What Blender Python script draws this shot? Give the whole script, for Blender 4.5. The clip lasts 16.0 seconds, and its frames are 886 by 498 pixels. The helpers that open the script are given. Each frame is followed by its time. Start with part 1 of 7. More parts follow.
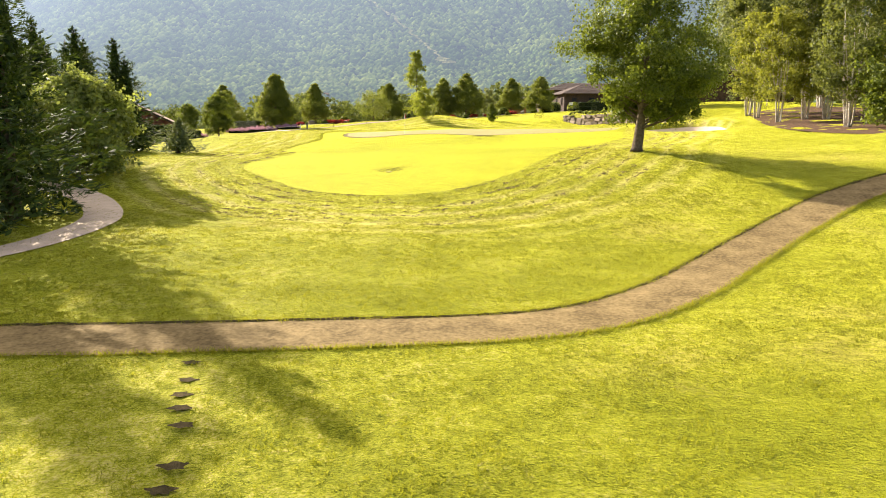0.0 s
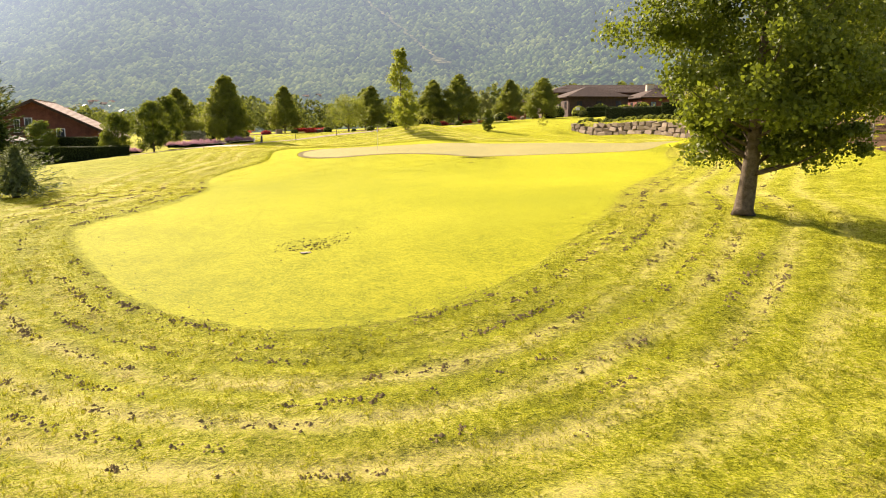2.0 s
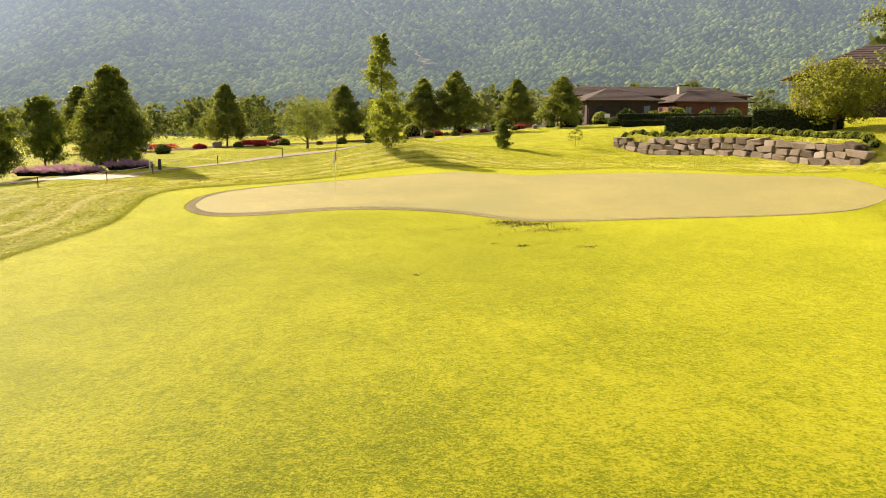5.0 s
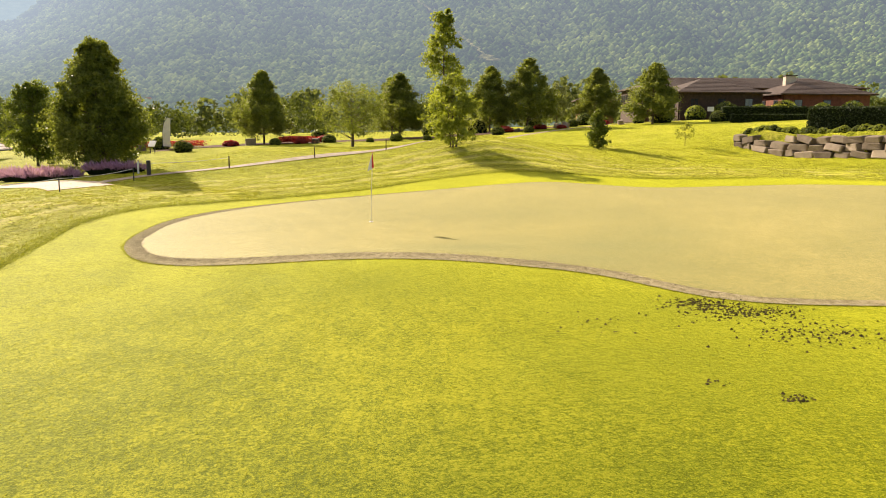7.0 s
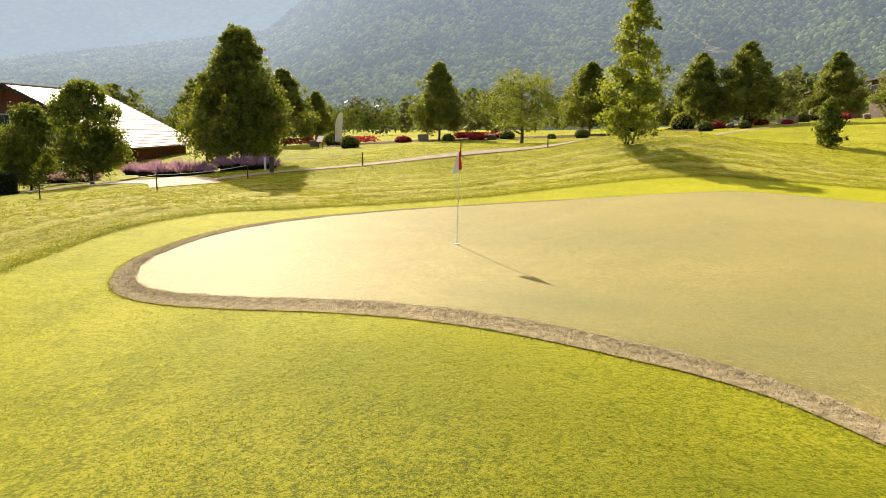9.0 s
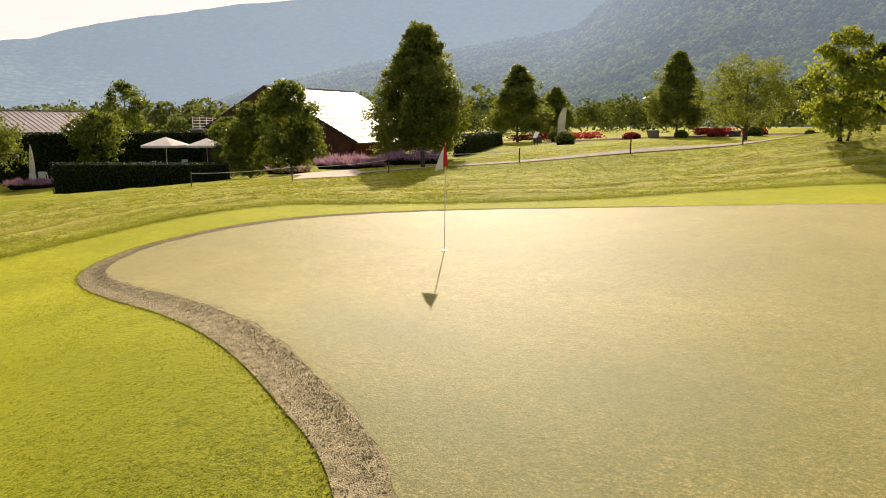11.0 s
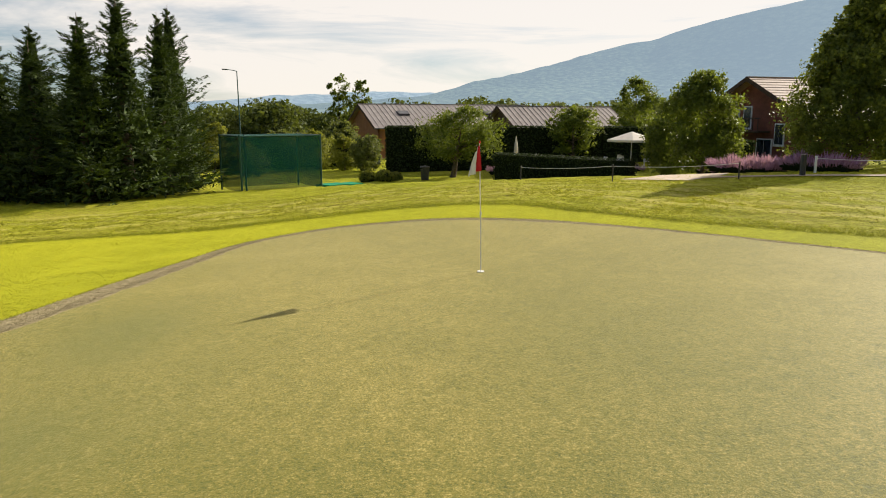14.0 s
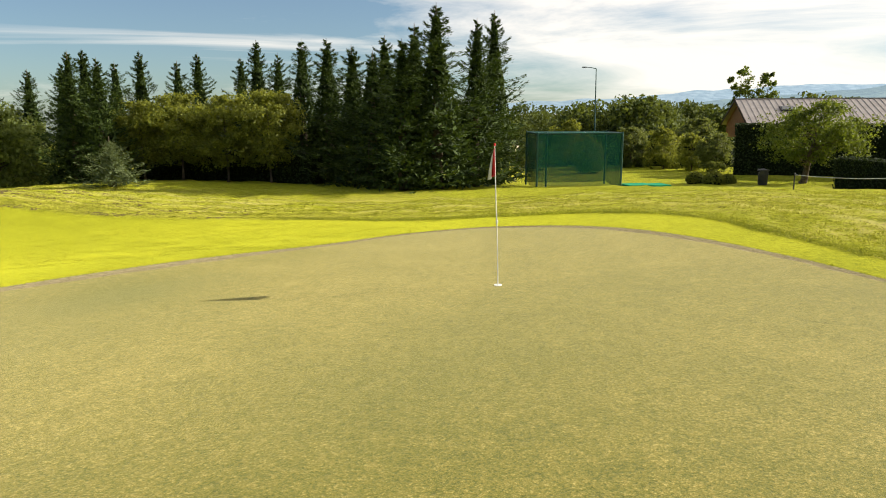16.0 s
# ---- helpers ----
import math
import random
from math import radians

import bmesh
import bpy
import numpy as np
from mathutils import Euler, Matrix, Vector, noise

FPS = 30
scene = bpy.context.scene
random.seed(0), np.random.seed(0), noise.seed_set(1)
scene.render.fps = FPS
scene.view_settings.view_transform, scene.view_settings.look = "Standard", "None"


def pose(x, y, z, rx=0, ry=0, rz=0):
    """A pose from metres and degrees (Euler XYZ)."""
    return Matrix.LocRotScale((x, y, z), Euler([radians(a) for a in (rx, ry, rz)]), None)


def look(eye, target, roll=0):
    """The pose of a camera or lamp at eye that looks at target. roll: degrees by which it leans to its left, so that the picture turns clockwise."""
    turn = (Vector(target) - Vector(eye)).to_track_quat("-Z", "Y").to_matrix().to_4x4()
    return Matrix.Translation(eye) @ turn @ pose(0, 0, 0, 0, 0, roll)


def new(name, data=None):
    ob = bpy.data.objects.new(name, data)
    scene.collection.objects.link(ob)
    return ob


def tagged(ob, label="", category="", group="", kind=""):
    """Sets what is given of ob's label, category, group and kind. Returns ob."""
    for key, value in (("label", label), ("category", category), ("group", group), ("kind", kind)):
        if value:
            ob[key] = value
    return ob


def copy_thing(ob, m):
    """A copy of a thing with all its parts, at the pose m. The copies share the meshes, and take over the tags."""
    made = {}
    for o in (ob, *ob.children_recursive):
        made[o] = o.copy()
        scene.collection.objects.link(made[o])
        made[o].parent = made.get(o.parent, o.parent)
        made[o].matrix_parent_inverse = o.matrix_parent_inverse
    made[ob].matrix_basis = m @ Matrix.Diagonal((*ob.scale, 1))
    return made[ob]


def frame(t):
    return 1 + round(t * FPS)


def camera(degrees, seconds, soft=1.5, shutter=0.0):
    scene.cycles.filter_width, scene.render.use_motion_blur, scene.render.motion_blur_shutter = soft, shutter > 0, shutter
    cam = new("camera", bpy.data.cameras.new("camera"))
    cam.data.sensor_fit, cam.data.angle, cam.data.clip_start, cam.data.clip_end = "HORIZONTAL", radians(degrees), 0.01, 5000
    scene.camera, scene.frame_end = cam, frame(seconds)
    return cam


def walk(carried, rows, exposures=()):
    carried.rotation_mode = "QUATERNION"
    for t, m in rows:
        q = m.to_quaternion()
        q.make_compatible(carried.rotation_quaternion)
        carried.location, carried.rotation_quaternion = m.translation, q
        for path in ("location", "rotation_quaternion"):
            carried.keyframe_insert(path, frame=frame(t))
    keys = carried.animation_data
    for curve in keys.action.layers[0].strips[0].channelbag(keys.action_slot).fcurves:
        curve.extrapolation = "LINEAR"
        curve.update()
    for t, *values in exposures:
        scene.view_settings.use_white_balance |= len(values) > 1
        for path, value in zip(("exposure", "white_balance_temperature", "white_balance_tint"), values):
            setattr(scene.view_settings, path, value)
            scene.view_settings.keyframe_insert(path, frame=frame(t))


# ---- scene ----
cam = camera(63.6, 16.0, 1.0)
# seconds, place in metres, turn in degrees
PATH = [
    (0, 3.203, -77.981, 0.504, 80.44, 0.19, -0.68),
    (0.5, 3.521, -74.509, 0.662, 80.42, 0.32, -0.66),
    (1, 3.810, -70.529, 0.905, 80.42, 0.31, -0.72),
    (1.5, 4.186, -66.098, 1.320, 80.44, 0.24, -0.77),
    (2, 4.526, -61.355, 1.847, 80.46, 0.23, -0.98),
    (2.5, 4.762, -56.676, 2.365, 80.48, 0.15, -1.29),
    (3, 4.851, -52.046, 2.743, 80.52, 0.10, -1.58),
    (3.5, 4.834, -47.461, 2.957, 80.56, -0.10, -1.95),
    (4, 4.692, -43.041, 3.105, 80.64, -0.08, -2.25),
    (6.5, 3.024, -24.583, 2.939, 80.49, -0.21, -0.72),
    (7, 3.231, -21.887, 2.868, 80.41, -0.25, 2.63),
    (7.5, 3.516, -19.794, 2.814, 80.33, -0.28, 7.35),
    (8, 3.829, -17.985, 2.765, 80.25, -0.30, 11.15),
    (10.5, 8.139, -11.506, 2.495, 80.06, 0.00, 36.01),
    (11, 9.522, -10.268, 2.509, 79.94, 0.05, 42.95),
    (11.5, 10.658, -8.903, 2.537, 79.80, -0.02, 50.46),
    (12, 11.313, -7.399, 2.545, 79.71, -0.02, 57.76),
    (12.5, 11.618, -5.804, 2.542, 79.64, -0.06, 65.03),
    (13, 11.817, -4.228, 2.556, 79.58, -0.03, 72.36),
    (13.5, 11.736, -2.612, 2.536, 79.56, -0.10, 80.09),
    (14, 11.595, -1.045, 2.529, 79.52, -0.04, 87.95),
    (14.5, 11.339, 0.469, 2.545, 79.46, 0.04, 95.91),
    (15, 10.926, 1.918, 2.568, 79.39, 0.08, 104.00),
    (15.5, 10.341, 3.308, 2.573, 79.32, 0.07, 112.07),
    (16, 9.621, 4.594, 2.579, 79.27, 0.19, 120.00),
]
walk(cam, [(t, pose(*p)) for t, *p in PATH], [(0, 1.56, 6950, 15), (1, 1.50, 7150, 16), (2, 1.38, 7500, 19), (4, 1.14, 7500, 18), (8.2, 1.08, 7300, 15), (10.3, 0.78, 7250, 19), (12.5, 0.46, 6850, 15), (14.5, 0.60, 6650, 9), (16, 0.78, 6600, 8)])

# ---- world and light ----
SUN_AZ, SUN_EL = 40.0, 26.5            # degrees left of +y, above the horizon
sun_way = Vector((-math.sin(radians(SUN_AZ)) * math.cos(radians(SUN_EL)),
                  math.cos(radians(SUN_AZ)) * math.cos(radians(SUN_EL)), math.sin(radians(SUN_EL))))
sun = new("sun", bpy.data.lights.new("sun", "SUN"))
sun.data.energy, sun.data.angle, sun.data.color = 5.0, radians(0.6), (1.0, 0.93, 0.8)
sun.matrix_world = look(sun_way * 100, (0, 0, 0))

world = bpy.data.worlds.new("world")
scene.world = world
world.use_nodes = True


def build_world():
    nt = world.node_tree
    nt.nodes.clear()
    n, l = nt.nodes.new, nt.links.new
    out, bg, sky = n("ShaderNodeOutputWorld"), n("ShaderNodeBackground"), n("ShaderNodeTexSky")
    sky.sky_type, sky.sun_disc = "NISHITA", False
    sky.sun_elevation, sky.sun_rotation = radians(SUN_EL), radians(-SUN_AZ)
    sky.air_density, sky.dust_density, sky.ozone_density = 1.0, 0.3, 2.0
    geo, mp, nz, ramp, mix = n("ShaderNodeTexCoord"), n("ShaderNodeMapping"), n("ShaderNodeTexNoise"), n("ShaderNodeValToRGB"), n("ShaderNodeMix")
    mp.inputs["Scale"].default_value = (1.2, 1.2, 9.0)
    mp.inputs["Rotation"].default_value = (0.06, 0.04, 0.5)
    nz.inputs["Scale"].default_value, nz.inputs["Detail"].default_value, nz.inputs["Distortion"].default_value = 1.7, 9.0, 0.9
    nz.inputs["Roughness"].default_value = 0.6
    ramp.color_ramp.elements[0].position, ramp.color_ramp.elements[1].position = 0.44, 0.74
    # the veil of thin cloud thickens towards the sun
    dot, veil = n("ShaderNodeVectorMath"), n("ShaderNodeMath")
    dot.operation, veil.operation = "DOT_PRODUCT", "MULTIPLY_ADD"
    dot.inputs[1].default_value = sun_way
    veil.inputs[1].default_value = 0.30
    l(geo.outputs["Generated"], dot.inputs[0])
    l(dot.outputs["Value"], veil.inputs[0])
    l(nz.outputs["Fac"], veil.inputs[2])
    ramp.color_ramp.elements[0].color, ramp.color_ramp.elements[1].color = (0.07, 0.07, 0.07, 1), (0.85, 0.85, 0.85, 1)
    mix.data_type = "RGBA"
    mix.inputs["B"].default_value = (17.0, 15.8, 14.6, 1)
    bg.inputs["Strength"].default_value = 0.043
    l(geo.outputs["Generated"], mp.inputs["Vector"])
    l(mp.outputs["Vector"], nz.inputs["Vector"])
    l(veil.outputs[0], ramp.inputs["Fac"])
    l(ramp.outputs["Color"], mix.inputs["Factor"])
    tone = n("ShaderNodeMix")
    tone.data_type, tone.blend_type = "RGBA", "MULTIPLY"
    tone.inputs["Factor"].default_value, tone.inputs["B"].default_value = 1.0, (0.86, 1.12, 1.34, 1)
    l(sky.outputs["Color"], tone.inputs["A"])
    l(tone.outputs["Result"], mix.inputs["A"])
    l(mix.outputs["Result"], bg.inputs["Color"])
    l(bg.outputs["Background"], out.inputs["Surface"])


build_world()


# ---- materials ----
def material(name, rough=0.9, spec=0.3):
    m = bpy.data.materials.new(name)
    m.use_nodes = True
    b = m.node_tree.nodes["Principled BSDF"]
    b.inputs["Roughness"].default_value, b.inputs["Specular IOR Level"].default_value = rough, spec
    return m, m.node_tree, b


def ramp_node(nt, stops):
    r = nt.nodes.new("ShaderNodeValToRGB")
    e = r.color_ramp.elements
    while len(e) < len(stops):
        e.new(0.5)
    for k, (p, c) in enumerate(stops):
        e[k].position, e[k].color = p, (*c, 1)
    return r


def noise_node(nt, scale, detail=4.0, rough=0.55, stretch=None):
    tc, nz = nt.nodes.new("ShaderNodeNewGeometry"), nt.nodes.new("ShaderNodeTexNoise")
    nz.inputs["Scale"].default_value, nz.inputs["Detail"].default_value, nz.inputs["Roughness"].default_value = scale, detail, rough
    if stretch:
        mp = nt.nodes.new("ShaderNodeMapping")
        mp.inputs["Scale"].default_value = stretch
        nt.links.new(tc.outputs["Position"], mp.inputs["Vector"])
        nt.links.new(mp.outputs["Vector"], nz.inputs["Vector"])
    else:
        nt.links.new(tc.outputs["Position"], nz.inputs["Vector"])
    return nz


def mix_node(nt, fac, a, b, blend="MIX"):
    m = nt.nodes.new("ShaderNodeMix")
    m.data_type, m.blend_type = "RGBA", blend
    for key, v in (("Factor", fac), ("A", a), ("B", b)):
        if isinstance(v, (int, float)):
            m.inputs[key].default_value = v
        elif isinstance(v, tuple):
            m.inputs[key].default_value = (*v, 1)
        else:
            nt.links.new(v, m.inputs[key])
    return m.outputs["Result"]


def math_node(nt, op, a, b=0.0, c=0.0):
    m = nt.nodes.new("ShaderNodeMath")
    m.operation = op
    for i, v in enumerate((a, b, c)):
        if isinstance(v, (int, float)):
            m.inputs[i].default_value = v
        else:
            nt.links.new(v, m.inputs[i])
    return m.outputs[0]


def bump(nt, bsdf, height, strength, distance):
    b = nt.nodes.new("ShaderNodeBump")
    b.inputs["Strength"].default_value, b.inputs["Distance"].default_value = strength, distance
    nt.links.new(height, b.inputs["Height"])
    nt.links.new(b.outputs["Normal"], bsdf.inputs["Normal"])


def plain(name, a, b, scale=6.0, rough=0.85, spec=0.3, bumps=0.2, dist=0.02, metal=0.0, fine=None):
    """Two tones of one surface, mottled at two scales, with fine relief."""
    m, nt, p = material(name, rough, spec)
    n1, n2 = noise_node(nt, scale, 5), noise_node(nt, scale * 9, 3)
    f = math_node(nt, "MULTIPLY_ADD", n2.outputs["Fac"], 0.5, math_node(nt, "MULTIPLY", n1.outputs["Fac"], 0.5))
    r = ramp_node(nt, [(0.36, a), (0.64, b)])
    nt.links.new(f, r.inputs["Fac"])
    nt.links.new(r.outputs["Color"], p.inputs["Base Color"])
    p.inputs["Metallic"].default_value = metal
    if bumps:
        bump(nt, p, n2.outputs["Fac"], bumps, dist)
    return m


def leaf_mat(name, dark, light, trans=0.35, rough=0.5):
    """Leaves: each its own shade, letting some light through."""
    m, nt, p = material(name, rough + 0.1, 0.24)
    g = nt.nodes.new("ShaderNodeNewGeometry")
    n1 = noise_node(nt, 0.6, 2)
    f = math_node(nt, "MULTIPLY_ADD", g.outputs["Random Per Island"], 0.65, math_node(nt, "MULTIPLY", n1.outputs["Fac"], 0.4))
    r = ramp_node(nt, [(0.15, dark), (0.9, light)])
    nt.links.new(f, r.inputs["Fac"])
    nt.links.new(r.outputs["Color"], p.inputs["Base Color"])
    t, mx = nt.nodes.new("ShaderNodeBsdfTranslucent"), nt.nodes.new("ShaderNodeMixShader")
    glow = mix_node(nt, 0.6, r.outputs["Color"], (min(1, light[0] * 1.6), min(1, light[1] * 1.5), light[2] * 0.6))
    nt.links.new(glow, t.inputs["Color"])
    mx.inputs["Fac"].default_value = trans
    nt.links.new(p.outputs["BSDF"], mx.inputs[1])
    nt.links.new(t.outputs["BSDF"], mx.inputs[2])
    nt.links.new(mx.outputs["Shader"], nt.nodes["Material Output"].inputs["Surface"])
    return m


def turf_material():
    """Mown turf: short bright fairway inside the edge, tired rough with mower rings and bare soil outside it."""
    m, nt, p = material("turf", 0.8, 0.05)
    p.inputs["Sheen Weight"].default_value, p.inputs["Sheen Roughness"].default_value = 0.75, 0.40
    p.inputs["Sheen Tint"].default_value = (0.82, 0.80, 0.05, 1)

    def attribute(name):
        n = nt.nodes.new("ShaderNodeAttribute")
        n.attribute_name = name
        return n.outputs["Fac"]

    def span(value, lo, hi):
        n = nt.nodes.new("ShaderNodeMapRange")
        n.inputs["From Min"].default_value, n.inputs["From Max"].default_value = lo, hi
        nt.links.new(value, n.inputs["Value"])
        return n.outputs["Result"]

    def add(*terms):
        f = terms[0]
        for t in terms[1:]:
            f = math_node(nt, "ADD", f, t)
        return f

    times = lambda a, b: math_node(nt, "MULTIPLY", a, b)
    centred = lambda n, k: times(math_node(nt, "SUBTRACT", n.outputs["Fac"], 0.5), k)
    clamp = lambda v, lo, hi: math_node(nt, "MINIMUM", hi, math_node(nt, "MAXIMUM", lo, v))
    d0 = attribute("fairway_distance")
    big, patch, mid, tuft = noise_node(nt, 0.10, 3), noise_node(nt, 0.33, 5, 0.7), noise_node(nt, 0.9, 4), noise_node(nt, 2.6, 4, 0.6)
    fine, grain, hair = noise_node(nt, 7.0, 4, 0.65), noise_node(nt, 19.0, 3, 0.7), noise_node(nt, 60.0, 2, 0.75)
    d = add(d0, centred(mid, 0.5), centred(fine, 0.35))
    # short turf
    fr = ramp_node(nt, [(0.06, (0.027, 0.048, 0.002)), (0.36, (0.089, 0.112, 0.003)), (0.62, (0.148, 0.159, 0.005)), (0.94, (0.25, 0.24, 0.016))])
    nt.links.new(add(0.50, centred(big, 1.2), centred(patch, 1.1), centred(mid, 0.5), centred(tuft, 0.8), centred(fine, 1.6), centred(grain, 3.0), centred(hair, 3.2)), fr.inputs["Fac"])
    # rough
    rr = ramp_node(nt, [(0.06, (0.032, 0.050, 0.004)), (0.34, (0.160, 0.190, 0.008)), (0.60, (0.285, 0.290, 0.022)), (0.94, (0.52, 0.44, 0.16))])
    outside = span(d0, 0.2, -0.3)
    near = clamp(math_node(nt, "MULTIPLY_ADD", d, 0.125, 1.25), 0.0, 1.0)
    ring = add(math_node(nt, "SINE", times(d, 5.1)), times(math_node(nt, "SINE", times(d, 11.3)), 0.5))
    ringed = times(times(times(ring, add(1.0, centred(patch, 3.0))), near), times(outside, 0.085))
    nt.links.new(add(add(0.38, ringed), centred(big, 0.8), centred(patch, 0.7), centred(mid, 0.7), centred(tuft, 0.9), centred(fine, 1.3), centred(grain, 1.9), centred(hair, 1.8)), rr.inputs["Fac"])
    # pale clippings left in rows by the mower, further out than the soil crumbs
    row = math_node(nt, "POWER", math_node(nt, "MULTIPLY_ADD", math_node(nt, "SINE", math_node(nt, "MULTIPLY_ADD", d, 4.6, 0.8)), 0.5, 0.5), 2.0)
    zone = times(span(d0, -1.0, -2.6), span(d0, -8.5, -6.0))
    straw = times(times(row, zone), clamp(add(0.58, centred(patch, 2.6), centred(fine, 2.0), centred(grain, 1.6)), 0.0, 0.8))
    rough = mix_node(nt, straw, rr.outputs["Color"], (0.56, 0.47, 0.20))
    # bare soil crumbs along the rings
    soil = noise_node(nt, 2.2, 6, 0.75)
    band, band2 = math_node(nt, "COMPARE", d, -2.4, 1.6), math_node(nt, "COMPARE", d, -0.2, 0.35)
    crumb = span(add(soil.outputs["Fac"], centred(grain, 0.35)), 0.59, 0.66)
    sm = times(crumb, math_node(nt, "MAXIMUM", times(band, 0.85), times(band2, 0.8)))
    rough = mix_node(nt, sm, rough, (0.12, 0.085, 0.035))
    # worn thatch where carts cut the corner
    dry = noise_node(nt, 0.16, 4, 0.6)
    thatch = span(add(dry.outputs["Fac"], centred(fine, 0.5)), 0.60, 0.72)
    wear = times(attribute("worn"), clamp(add(0.55, centred(fine, 2.5), centred(tuft, 2.0), centred(grain, 1.5)), 0.0, 1.0))
    rough = mix_node(nt, math_node(nt, "MAXIMUM", times(thatch, 0.4), wear), rough, (0.34, 0.245, 0.10))
    edge = span(d, -0.12, 0.12)
    # lusher darker growth, and painted dimness of turf seen steeply
    darkened = times(attribute("lush_and_dim"), clamp(add(0.7, centred(fine, 2.0), centred(tuft, 2.0), centred(grain, 2.0)), 0.0, 1.0))
    turf = mix_node(nt, darkened, mix_node(nt, edge, rough, fr.outputs["Color"]), (0.05, 0.075, 0.004))
    # the cut line where short turf meets the rough: the step's shade, painted dark
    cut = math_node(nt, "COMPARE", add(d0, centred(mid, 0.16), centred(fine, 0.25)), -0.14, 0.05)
    nt.links.new(mix_node(nt, times(times(cut, attribute("mown_edge_shade")), clamp(add(0.6, centred(patch, 3.0)), 0.15, 0.9)), turf, (0.045, 0.046, 0.012)), p.inputs["Base Color"])
    b = nt.nodes.new("ShaderNodeBump")
    b.inputs["Distance"].default_value = 0.07
    nt.links.new(math_node(nt, "MULTIPLY_ADD", edge, -0.7, 1.0), b.inputs["Strength"])
    relief = add(times(fine.outputs["Fac"], 0.8), times(grain.outputs["Fac"], 0.75), times(hair.outputs["Fac"], 0.35), times(ringed, 6.0))
    nt.links.new(add(relief, times(times(tuft.outputs["Fac"], 1.3), math_node(nt, "MULTIPLY_ADD", edge, -0.75, 1.0))), b.inputs["Height"])
    nt.links.new(b.outputs["Normal"], p.inputs["Normal"])
    return m


def green_material():
    """Putting green: very short, worn, with pale top-dressing, greener patches and painted-in dimness."""
    m, nt, p = material("putting_turf", 0.68, 0.12)
    p.inputs["Sheen Weight"].default_value, p.inputs["Sheen Roughness"].default_value = 0.42, 0.4
    p.inputs["Sheen Tint"].default_value = (1.0, 0.85, 0.44, 1)
    big, mid, fine, grain, speck = noise_node(nt, 0.13, 4, 0.6), noise_node(nt, 0.9, 5, 0.65), noise_node(nt, 7.0, 4, 0.7), noise_node(nt, 30.0, 4, 0.8), noise_node(nt, 80.0, 2, 0.7)
    r = ramp_node(nt, [(0.08, (0.048, 0.062, 0.006)), (0.36, (0.115, 0.119, 0.010)), (0.54, (0.173, 0.157, 0.022)), (0.74, (0.250, 0.202, 0.041)), (0.98, (0.46, 0.37, 0.115))])
    f = 0.5
    for nz, k in ((big, 0.6), (mid, 0.4), (fine, 0.7), (grain, 2.0), (speck, 1.5)):
        f = math_node(nt, "MULTIPLY_ADD", math_node(nt, "SUBTRACT", nz.outputs["Fac"], 0.5), k, f)
    nt.links.new(f, r.inputs["Fac"])
    lush_and_dim = nt.nodes.new("ShaderNodeAttribute")
    lush_and_dim.attribute_name = "lush_and_dim"
    darkened = math_node(nt, "MULTIPLY", lush_and_dim.outputs["Fac"], math_node(nt, "MINIMUM", 1.0, math_node(nt, "ADD", 0.1, math_node(nt, "MULTIPLY", mid.outputs["Fac"], 1.3))))
    nt.links.new(mix_node(nt, darkened, r.outputs["Color"], (0.078, 0.100, 0.014)), p.inputs["Base Color"])
    bump(nt, p, math_node(nt, "ADD", math_node(nt, "MULTIPLY", fine.outputs["Fac"], 0.8), math_node(nt, "MULTIPLY_ADD", speck.outputs["Fac"], 0.3, grain.outputs["Fac"])), 0.6, 0.012)
    return m


